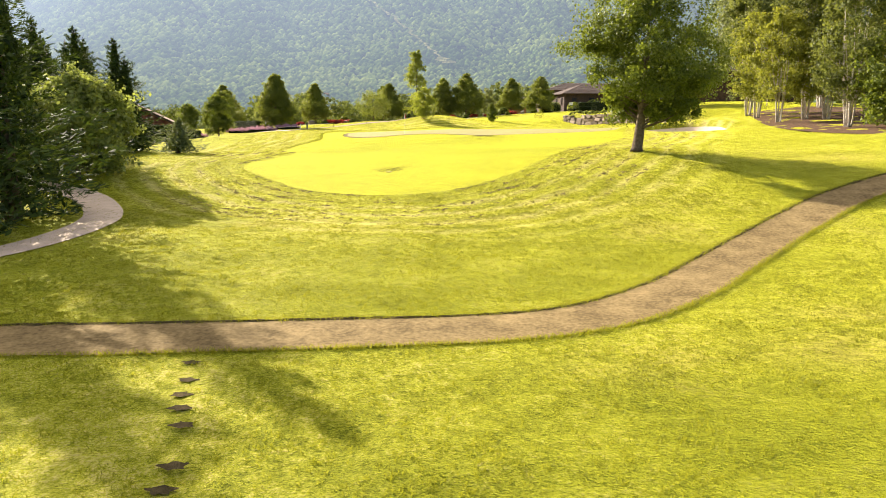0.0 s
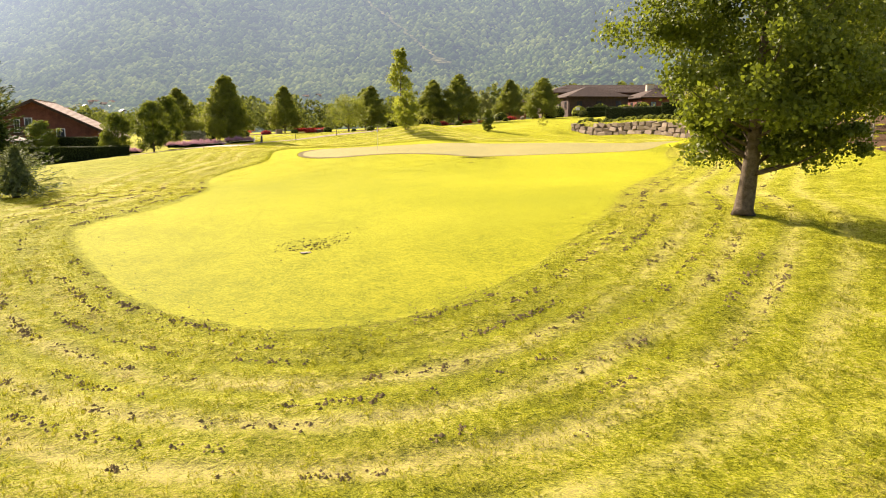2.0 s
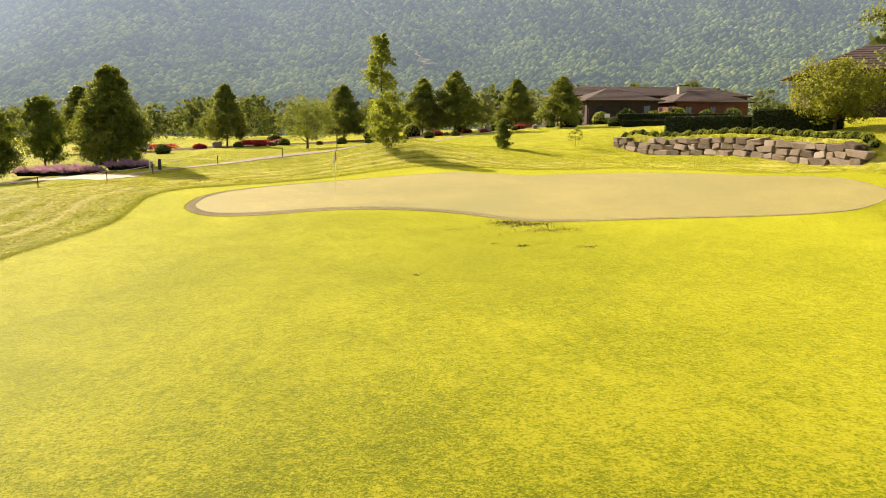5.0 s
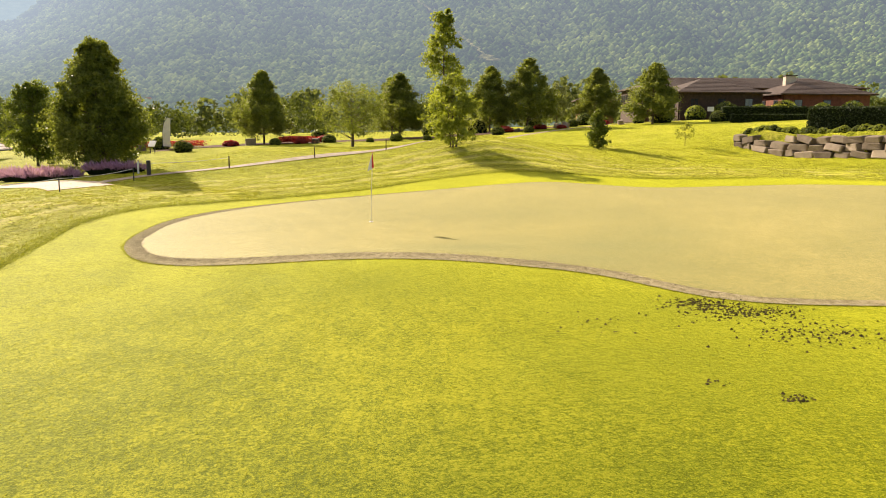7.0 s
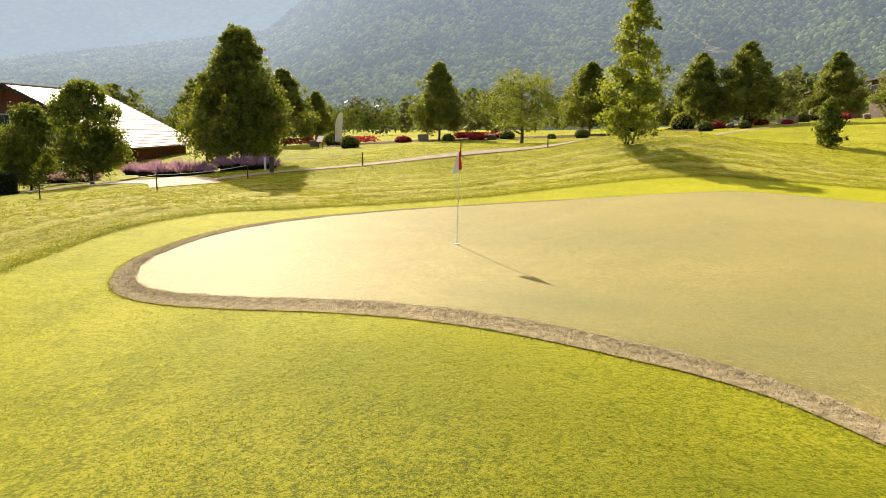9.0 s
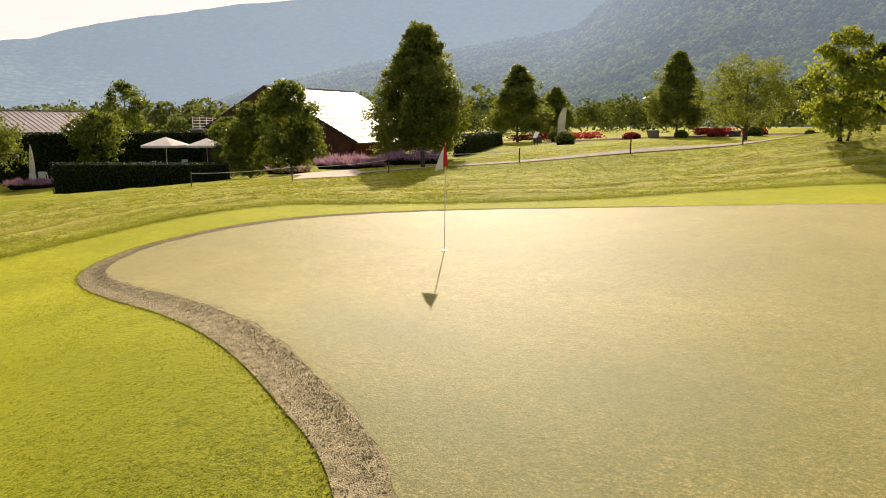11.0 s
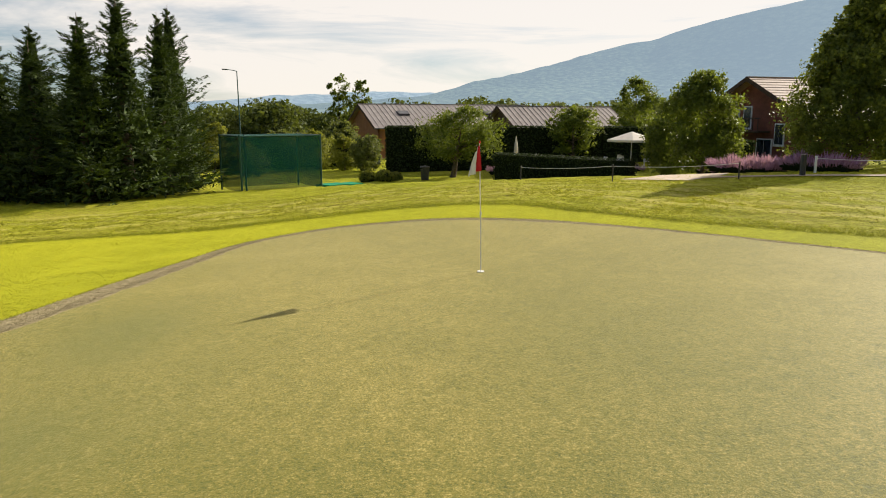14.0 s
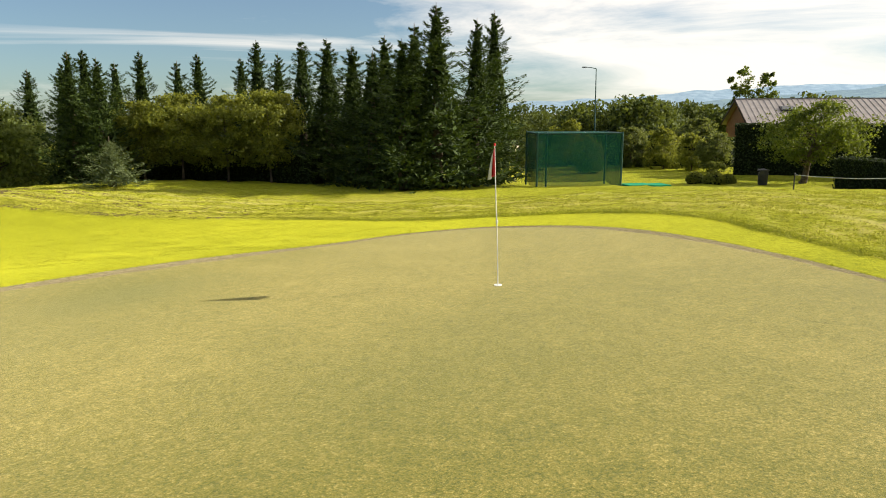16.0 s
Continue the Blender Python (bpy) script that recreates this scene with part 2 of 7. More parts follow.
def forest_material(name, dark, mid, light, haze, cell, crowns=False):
    """A wooded slope far off: crowns as cells, lighter clearings, and haze put in as the surface's own glow, more with
    distance.
    """
    m, nt, p = material(name, 1.0, 0.0)
    tc = nt.nodes.new("ShaderNodeNewGeometry")
    v = nt.nodes.new("ShaderNodeTexVoronoi")
    v.inputs["Scale"].default_value = cell
    nt.links.new(tc.outputs["Position"], v.inputs["Vector"])
    big, sm = noise_node(nt, cell * 0.07, 6, 0.62), noise_node(nt, cell * 0.6, 5, 0.7)
    f = math_node(nt, "ADD", math_node(nt, "MULTIPLY", big.outputs["Fac"], 0.55), math_node(nt, "MULTIPLY", sm.outputs["Fac"], 0.45))
    if crowns:
        f = math_node(nt, "MULTIPLY_ADD", math_node(nt, "SUBTRACT", tc.outputs["Random Per Island"], 0.5), 0.16, f)
    else:
        f = math_node(nt, "MULTIPLY_ADD", v.outputs["Distance"], -0.30, math_node(nt, "ADD", f, 0.14))
    r = ramp_node(nt, [(0.40, dark), (0.51, mid), (0.62, light)])
    nt.links.new(f, r.inputs["Fac"])
    nt.links.new(r.outputs["Color"], p.inputs["Base Color"])
    hgt = math_node(nt, "MULTIPLY_ADD", sm.outputs["Fac"], 1.2, math_node(nt, "MULTIPLY", v.outputs["Distance"], -1.0))
    bump(nt, p, hgt, 0.2 if crowns else 0.35 if cell < 0.05 else 1.0, (0.25 if crowns else 0.9) / cell)
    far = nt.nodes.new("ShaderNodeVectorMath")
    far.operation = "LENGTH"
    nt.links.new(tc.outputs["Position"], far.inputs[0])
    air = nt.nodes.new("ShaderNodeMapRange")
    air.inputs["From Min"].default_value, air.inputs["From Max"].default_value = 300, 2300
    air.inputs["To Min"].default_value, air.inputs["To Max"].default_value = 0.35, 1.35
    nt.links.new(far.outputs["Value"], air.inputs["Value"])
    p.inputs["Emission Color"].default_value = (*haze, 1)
    # the haze glow is stronger towards the sun
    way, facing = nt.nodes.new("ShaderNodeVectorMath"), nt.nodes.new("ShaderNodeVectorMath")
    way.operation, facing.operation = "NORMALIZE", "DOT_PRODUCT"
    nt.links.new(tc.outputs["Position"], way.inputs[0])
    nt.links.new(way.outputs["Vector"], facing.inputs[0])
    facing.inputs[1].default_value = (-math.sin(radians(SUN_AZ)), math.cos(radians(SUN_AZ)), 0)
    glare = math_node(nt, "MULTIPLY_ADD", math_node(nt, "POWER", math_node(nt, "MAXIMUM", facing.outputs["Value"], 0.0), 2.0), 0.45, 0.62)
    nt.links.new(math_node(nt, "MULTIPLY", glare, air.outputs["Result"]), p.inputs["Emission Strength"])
    return m


TURF, PUTT = turf_material(), green_material()
COLLAR = plain("worn_collar", (0.155, 0.127, 0.060), (0.50, 0.42, 0.25), 9.0, 0.92, 0.05, 0.9, 0.02)
GRIT = plain("collar_grit", (0.14, 0.115, 0.055), (0.52, 0.435, 0.26), 12.0, 0.92, 0.05, 0.3, 0.01)
ASPHALT = plain("cart_path_asphalt", (0.105, 0.074, 0.030), (0.28, 0.205, 0.092), 1.1, 0.95, 0.1, 0.8, 0.03)
SANDY = plain("sandy_gravel", (0.46, 0.37, 0.28), (0.66, 0.54, 0.42), 2.0, 0.95, 0.1, 0.5, 0.02)
GRAVEL = plain("grey_gravel", (0.27, 0.22, 0.16), (0.46, 0.38, 0.29), 3.0, 0.95, 0.1, 0.6, 0.02)
SAND = plain("bunker_sand_grain", (0.47, 0.38, 0.28), (0.62, 0.52, 0.40), 2.5, 0.95, 0.1, 0.4, 0.03)
# real soil, and the painted shade of the small turf hollows
SOIL_AND_SHADE = plain("dark_soil_and_shade", (0.04, 0.034, 0.014), (0.12, 0.09, 0.045), 6.0, 1.0, 0.05, 0.8, 0.05)
CRUMB = plain("dry_soil", (0.07, 0.052, 0.024), (0.27, 0.205, 0.10), 8.0, 1.0, 0.05, 0.4, 0.02)
MULCH = plain("bark_mulch", (0.06, 0.038, 0.022), (0.17, 0.10, 0.06), 3.0, 1.0, 0.1, 0.8, 0.05)
BARK = plain("bark", (0.06, 0.045, 0.03), (0.19, 0.15, 0.11), 7.0, 0.95, 0.1, 0.9, 0.04)
BIRCH_BARK = plain("pale_bark", (0.30, 0.25, 0.19), (0.66, 0.60, 0.52), 4.0, 0.85, 0.2, 0.4, 0.02)
STONE = plain("limestone", (0.26, 0.21, 0.16), (0.50, 0.42, 0.33), 1.7, 0.9, 0.2, 0.8, 0.06)
STONE_DARK = plain("joint_earth", (0.03, 0.025, 0.02), (0.07, 0.055, 0.04), 4.0, 1.0, 0.05)
BOULDER = plain("boulder_stone", (0.34, 0.28, 0.22), (0.55, 0.47, 0.38), 2.0, 0.9, 0.2, 0.7, 0.05)
# real dark timber, and house walls darkened to look shaded
WOOD_DARK_AND_SHADED = plain("dark_timber_and_shade", (0.035, 0.022, 0.015), (0.10, 0.06, 0.04), 3.0, 0.8, 0.25, 0.4, 0.02)
WOOD_RED = plain("red_brown_cladding", (0.12, 0.04, 0.025), (0.24, 0.085, 0.05), 2.0, 0.8, 0.25, 0.3, 0.02)
WOOD_ORANGE = plain("orange_cladding", (0.28, 0.12, 0.05), (0.42, 0.19, 0.09), 2.0, 0.85, 0.2, 0.3, 0.02)
PLASTER = plain("pale_plaster", (0.45, 0.38, 0.30), (0.58, 0.50, 0.41), 1.5, 0.9, 0.2, 0.1)
METAL_ROOF = plain("zinc_roofing", (0.25, 0.215, 0.20), (0.40, 0.35, 0.32), 0.8, 0.42, 0.5, 0.08, 0.01, 0.35)
TILE = plain("pale_roof_tiles", (0.28, 0.20, 0.16), (0.45, 0.34, 0.28), 1.2, 0.6, 0.22, 0.2, 0.01)
TILE_BROWN = plain("brown_roof_tiles", (0.05, 0.034, 0.028), (0.105, 0.07, 0.055), 1.2, 0.7, 0.25, 0.2, 0.02)
WHITE = plain("white_paint", (0.70, 0.69, 0.66), (0.82, 0.81, 0.78), 3.0, 0.5, 0.4, 0.05)
CANVAS = plain("cream_canvas", (0.66, 0.60, 0.52), (0.80, 0.74, 0.66), 2.0, 0.9, 0.1, 0.1)
RED = plain("red_cloth", (0.55, 0.02, 0.03), (0.72, 0.04, 0.05), 8.0, 0.8, 0.2, 0.1)
INK = plain("black_ink", (0.012, 0.012, 0.012), (0.03, 0.03, 0.03), 8.0, 0.7, 0.2, 0)
STEEL = plain("green_painted_steel", (0.01, 0.05, 0.045), (0.02, 0.09, 0.08), 5.0, 0.5, 0.5, 0.05)
IRON = plain("dark_iron", (0.015, 0.015, 0.016), (0.05, 0.048, 0.045), 6.0, 0.5, 0.5, 0.1)
MAT_GREEN = plain("green_artificial_turf", (0.01, 0.20, 0.10), (0.03, 0.32, 0.17), 9.0, 0.9, 0.1, 0.3)
# near-black, puts the shade inside foliage into the colour
INNER_SHADE = plain("hedge_inner_shade", (0.008, 0.012, 0.005), (0.02, 0.028, 0.010), 6.0, 1.0, 0.05, 0.8, 0.05)
GLASS = plain("window_glass", (0.015, 0.018, 0.022), (0.05, 0.055, 0.06), 2.0, 0.08, 0.8, 0)
L_OAK = leaf_mat("broad_leaves", (0.028, 0.050, 0.009), (0.17, 0.215, 0.034), 0.42, 0.45)
L_HORN = leaf_mat("hornbeam_leaves", (0.030, 0.050, 0.010), (0.225, 0.265, 0.055), 0.44, 0.45)
L_LIGHT = leaf_mat("young_leaves", (0.07, 0.105, 0.014), (0.29, 0.335, 0.055), 0.45, 0.5)
L_SUNNY = leaf_mat("pale_sunlit_leaves", (0.036, 0.058, 0.018), (0.27, 0.325, 0.10), 0.42, 0.42)
L_GREY = leaf_mat("silvery_leaves", (0.05, 0.07, 0.028), (0.24, 0.275, 0.12), 0.4, 0.5)
L_BIRCH = leaf_mat("birch_leaves", (0.035, 0.052, 0.016), (0.185, 0.215, 0.065), 0.42, 0.5)
L_YELLOW = leaf_mat("yellowing_leaves", (0.055, 0.075, 0.013), (0.28, 0.30, 0.055), 0.45, 0.5)
L_CONIFER = leaf_mat("conifer_sprays", (0.006, 0.017, 0.005), (0.075, 0.115, 0.020), 0.15, 0.65)
L_PINE = leaf_mat("pine_needles", (0.04, 0.06, 0.025), (0.17, 0.21, 0.09), 0.25, 0.6)
L_HEDGE = leaf_mat("hedge_leaves", (0.010, 0.018, 0.006), (0.035, 0.055, 0.012), 0.2, 0.6)
L_BOX = leaf_mat("box_leaves", (0.035, 0.055, 0.010), (0.15, 0.18, 0.03), 0.3, 0.6)
L_RED = leaf_mat("red_leaves", (0.12, 0.012, 0.015), (0.42, 0.05, 0.05), 0.4)
L_LAV = leaf_mat("lavender_spikes", (0.13, 0.07, 0.15), (0.48, 0.29, 0.54), 0.35, 0.8)
L_WOOD = leaf_mat("woodland_leaves", (0.018, 0.034, 0.010), (0.125, 0.155, 0.036), 0.3, 0.7)
L_FAR = leaf_mat("far_foliage", (0.05, 0.075, 0.03), (0.17, 0.20, 0.07), 0.3, 0.8)
FRINGE = leaf_mat("fringe_blades", (0.08, 0.11, 0.008), (0.28, 0.30, 0.03), 0.4, 0.6)
GRASS = leaf_mat("grass_blades", (0.08, 0.105, 0.005), (0.33, 0.335, 0.035), 0.4, 0.6)
# the bluish last colour of each is haze, which the surface itself emits
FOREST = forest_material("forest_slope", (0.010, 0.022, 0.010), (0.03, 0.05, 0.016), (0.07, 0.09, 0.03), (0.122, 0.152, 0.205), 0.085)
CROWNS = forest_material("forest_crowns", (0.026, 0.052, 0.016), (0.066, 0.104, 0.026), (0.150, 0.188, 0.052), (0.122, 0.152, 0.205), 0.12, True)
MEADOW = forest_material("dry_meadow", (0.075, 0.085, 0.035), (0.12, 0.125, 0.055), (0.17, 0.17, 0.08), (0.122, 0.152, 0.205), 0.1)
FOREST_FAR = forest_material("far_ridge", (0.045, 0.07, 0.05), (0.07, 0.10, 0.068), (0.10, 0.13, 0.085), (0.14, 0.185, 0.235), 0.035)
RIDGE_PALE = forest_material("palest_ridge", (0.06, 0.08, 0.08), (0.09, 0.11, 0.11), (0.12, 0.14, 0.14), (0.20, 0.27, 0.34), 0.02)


def net_material():
    """Knotted netting: fine mesh, mostly open."""
    m, nt, p = material("netting", 0.8, 0.2)
    p.inputs["Base Color"].default_value = (0.012, 0.11, 0.085, 1)
    tr, mx = nt.nodes.new("ShaderNodeBsdfTransparent"), nt.nodes.new("ShaderNodeMixShader")
    mx.inputs["Fac"].default_value = 0.64
    nt.links.new(tr.outputs["BSDF"], mx.inputs[1])
    nt.links.new(p.outputs["BSDF"], mx.inputs[2])
    nt.links.new(mx.outputs["Shader"], nt.nodes["Material Output"].inputs["Surface"])
    return m


NET = net_material()

# ---- shape of the land ----
# gentle slope up towards the hills, with mounds (x, y, radius, height)
SLOPE = (0.154, 0.986, 2.417, -1.095, -0.754)
MOUNDS = [(24, 24, 6, -0.73), (30, 14, 5, -0.78), (27, 33, 5, -1.01), (32, 26, 8, -0.46), (45, 0, 14, 0.51),
          (42, 30, 14, 1.64), (30, 70, 20, 1.37), (-45, 5, 14, -0.32), (-7, -44, 7, -0.69), (12, -42, 6, 0.75),
          (14, -52, 9, -0.57), (16, -24, 8, -0.18), (-8, -20, 9, -0.91), (-9, 1, 4.5, 0.15), (-14, 14, 7, 0.40),
          (2, 14, 7, -0.05), (22, -13, 8, -0.09), (25, 10, 10, -0.88), (-20, 0, 9, 0.71), (-30, 10, 12, -0.67),
          (-35, -10, 14, -0.31), (0, -58, 10, 0.11), (12, 30, 14, -0.54), (-17, 40, 14, 0.43), (22, 70, 22, -0.50),
          (0, -6.4, 2.1, 0.17), (3.1, -6.9, 2.1, 0.17), (0, 0, 7, -0.12), (8, -8, 7, -0.02), (-12, -30, 9, 0.89), (10, -60, 10, -0.73),
          (3.2, 22.5, 3.6, 1.09), (-2.5, 22.5, 3.2, 0.14), (-6.5, 20.5, 3, 0.58), (9.5, 27.5, 5, 0.33), (-5.5, 31, 4.5, 0.28), (3, 29, 5, 0.71)]
WALL_LINE = [(23.6, 36.5), (25.8, 30.5), (28.2, 24.5), (30.2, 19.5), (31.6, 14.5), (32.4, 10.0)]
GREEN_EDGE = [(-6.3, -2.3), (-6.05, -3.6), (-5.2, -4.85), (-4.0, -5.5), (-2.0, -5.77), (0.0, -5.9), (2.0, -6.17), (4.0, -6.7), (5.8, -7.4), (8.3, -9.4), (13.0, -9.9),
              (18.4, -10.0), (22.8, -8.0), (24.6, -4.0), (26.0, 3.0), (23.5, 10.5), (19.0, 11.3), (14.5, 9.9), (10.6, 9.0), (6.8, 11.1),
              (4.4, 10.2), (2.2, 8.6), (-0.7, 6.4), (-2.9, 4.5), (-4.6, 2.6), (-5.7, 0.9), (-6.25, -0.7)]
FAIRWAY_EDGE = [(-7.6, -37.0), (-3.9, -42.6), (-1.6, -44.9), (1.4, -46.5), (4.4, -46.1), (7.3, -43.6), (10.3, -38.5), (13.0, -30.5),
                (18.2, -20.6), (20.4, -13.0), (24.6, -9.0), (27.0, -3.0), (28.5, 4.0), (25.5, 12.5), (20.0, 14.5), (14.0, 12.9),
                (10.9, 12.8), (8.0, 14.3), (5.3, 14.9), (2.8, 13.5), (0.5, 10.8), (-1.2, 8.0), (-2.8, 6.2), (-4.4, 4.5), (-6.2, 2.9), (-7.7, 1.5),
                (-8.5, -0.8), (-8.3, -3.0), (-8.0, -5.2), (-8.1, -7.4), (-9.1, -10.4), (-9.7, -13.3), (-9.2, -17.0), (-7.4, -22.5), (-6.3, -28.0), (-6.3, -33.0)]


# dry worn turf: place, reach each way, how much
WORN = [(23.6, -42.3, 3.0, 1.5, 0.8), (11.3, -64.6, 1.9, 1.1, 0.55), (12.6, -62.3, 1.6, 0.7, 0.5), (9.3, -50.0, 2.2, 0.7, 0.45), (4.6, -51.6, 2.6, 0.6, 0.4), (6.5, -65.6, 1.2, 0.6, 0.35),
        (0.4, -52.5, 2.4, 0.8, 0.35), (-12.0, 2.0, 2.4, 1.2, 0.5), (-11.5, -3.5, 1.6, 2.4, 0.5), (-13.6, 7.6, 1.4, 1.2, 0.6), (-9.8, -20, 1.2, 3.0, 0.5), (11.8, -36, 1.6, 4.0, 0.55), (14.6, -28, 1.6, 5.0, 0.5), (-5.4, 7.6, 3.2, 1.0, 0.5), (6.5, 16.0, 5.0, 0.9, 0.55), (14.5, 16.0, 4.0, 1.2, 0.45), (-10.0, 0.5, 1.2, 2.0, 0.4),
        (17.9, -21.2, 0.9, 3.0, 0.7), (20.6, -14.8, 0.9, 2.6, 0.7), (13.6, -31.5, 0.8, 3.6, 0.7), (10.8, -39.0, 0.8, 2.6, 0.6), (-10.4, -12, 1.2, 4.0, 0.55), (-8.4, -25, 0.9, 4.0, 0.5)]


# lusher darker grass and painted-in dimness: place, reach each way, how much
# turf seen steeply from near by looks dimmer; that is painted here too
LUSH_AND_DIM = [(2.2, -7.6, 3.0, 1.5, 0.75), (6.2, -9.6, 2.6, 1.2, 0.8), (9.0, -57.0, 3.4, 2.2, 0.7), (8.5, -46.5, 3.0, 1.6, 0.5),
        (8.5, -68.8, 3.8, 2.4, 0.85), (12.5, -69.5, 3.5, 3.4, 0.85), (3.8, -69.8, 2.5, 1.2, 0.6), (0.1, -60.6, 4.8, 1.7, 0.75), (6.2, -59.0, 4.0, 1.8, 0.7), (1.0, -57.0, 6.0, 1.6, 0.5), (-5.0, -58.5, 3.0, 2.4, 0.6), (9.3, -34.9, 2.8, 3.2, 0.8), (7.0, -39.0, 2.6, 2.4, 0.5),
        (6.6, -12.2, 3.2, 2.0, 0.75), (3.5, -8.2, 2.6, 1.3, 0.6), (4.8, -15.5, 3.5, 1.8, 0.45), (3.3, -4.6, 1.8, 0.9, 0.95), (5.8, -5.9, 1.8, 1.0, 0.8), (4.6, 1.2, 3.0, 1.3, 0.3), (5.2, -3.4, 2.6, 0.8, 0.4), (6.6, -4.3, 2.2, 1.5, 0.8), (8.2, -2.6, 1.6, 1.3, 0.55), (7.4, -6.6, 1.3, 1.0, 0.5), (7.6, 0.6, 1.4, 1.6, 0.25)]


def curve(points, closed, n):
    """A smooth line through the points: n steps a stretch."""
    p = np.array(points, float)
    k = len(p)
    out = []
    for i in range(k if closed else k - 1):
        a, b, c, d = (p[(i + j) % k] if closed else p[min(max(i + j, 0), k - 1)] for j in (-1, 0, 1, 2))
        for t in np.arange(n) / n:
            out.append(0.5 * (2 * b + (c - a) * t + (2 * a - 5 * b + 4 * c - d) * t * t + (3 * b - a - 3 * c + d) * t ** 3))
    if not closed:
        out.append(p[-1])
    return np.array(out)


def distance_to(x, y, line, closed):
    """How far off a line, and how far along it the nearest place lies (0 to 1)."""
    a = line if closed else line[:-1]
    b = np.roll(line, -1, 0) if closed else line[1:]
    best, along = np.full(x.shape, 1e9), np.zeros(x.shape)
    for i in range(len(a)):
        dx, dy = b[i] - a[i]
        t = np.clip(((x - a[i][0]) * dx + (y - a[i][1]) * dy) / (dx * dx + dy * dy + 1e-9), 0, 1)
        d = np.hypot(x - a[i][0] - t * dx, y - a[i][1] - t * dy)
        hit = d < best
        best, along = np.where(hit, d, best), np.where(hit, (i + t) / len(a), along)
    return best, along


def inside(x, y, line):
    r = np.zeros(x.shape, bool)
    for (x0, y0), (x1, y1) in zip(line, np.roll(line, -1, 0)):
        c = ((y0 > y) != (y1 > y)) & (x < (x1 - x0) * (y - y0) / (y1 - y0 + 1e-12) + x0)
        r ^= c
    return r


CART = [(-60, -58), (-40, -61.5), (-22, -63.2), (-12, -64.2), (-4.4, -64.1), (1.2, -63.6), (6.0, -62.6), (9.2, -60.2), (12.4, -56.6), (16, -53.0),
        (20.2, -49.6), (27, -46), (40, -43), (70, -40)]
SAND_WAY = [(-22, -64.0), (-14, -60.5), (-10.2, -56.3), (-9.7, -51.0), (-11.4, -46.8), (-14.4, -43.6), (-20, -41.0), (-30, -40)]
GARDEN_WAY = [(-13.6, 9.0), (-12.4, 12.6), (-9.6, 15.9), (-5.7, 18.6), (-2.1, 21.7), (0.8, 25.5), (2.0, 32), (3.6, 42), (8.6, 55.4), (16, 66), (25, 73), (46, 79), (80, 82)]
TERRACE_WAY = [(-13.2, 7.2), (-15.6, 9.4), (-19, 10.8), (-24, 11.0), (-31, 10.8), (-40, 10.5)]
WALL = curve(WALL_LINE, False, 6)
GREEN = curve(GREEN_EDGE, True, 8)
FAIRWAY = curve(FAIRWAY_EDGE, True, 6)


def smooth(a, b, v):
    t = np.clip((v - a) / (b - a), 0, 1)
    return t * t * (3 - 2 * t)


def bunker_radius(x, y):
    """1 on the bunker's lip, less inside: a kidney shape."""
    dx, dy = (x - 26.0) / 4.1, (y + 12.4) / 4.7
    return np.hypot(dx, dy) * (1 + 0.10 * np.cos(3 * np.arctan2(dy, dx) + 0.6))


def height(x, y):
    x, y = np.asarray(x, float), np.asarray(y, float)
    yy = np.where(y > 60, 60 + 30 * np.tanh((y - 60) / 30), y)
    xx = np.where(np.abs(x) > 60, np.sign(x) * (60 + 20 * np.tanh((np.abs(x) - 60) / 20)), x)
    s = SLOPE
    z = s[0] + s[1] * xx / 30 + s[2] * yy / 60 + s[3] * np.maximum(0, -np.maximum(yy, -110) - 40) / 30 + s[4] * np.maximum(0, yy - 20) / 40
    for a, b, r, k in MOUNDS:
        z = z + k * np.exp(-((xx - a) ** 2 + (yy - b) ** 2) / (2 * r * r))
    # the bank that the stone wall holds back
    off = (x - np.interp(y, WALL[::-1, 1], WALL[::-1, 0])) * 0.9
    ends = np.clip((y - 9) / 2.5, 0, 1) * np.clip((38.5 - y) / 4, 0, 1)
    z = z + np.where(off > 0, 1.75 * np.clip(off / 0.5, 0, 1) * np.exp(-np.maximum(off, 0) / 5), 0) * ends
    r = bunker_radius(x, y)
    z = z - 0.8 * smooth(1.0, 0.74, r) + 0.42 * np.exp(-((r - 1.14) / 0.18) ** 2) * smooth(-15.5, -11.5, y)
    return z


def lumps(x, y, size, seed):
    """Smooth lumpy relief from turned waves, about -1 to 1."""
    rng = np.random.default_rng(seed)
    z = np.zeros(x.shape)
    for _ in range(9):
        a, f, ph = rng.uniform(0, 6.28), rng.uniform(0.6, 1.5) * 6.28 / size, rng.uniform(0, 6.28)
        z = z + np.sin((x * math.cos(a) + y * math.sin(a)) * f + ph + 0.8 * np.sin(y * f * 0.37 + x * f * 0.21))
    return z / 4.5


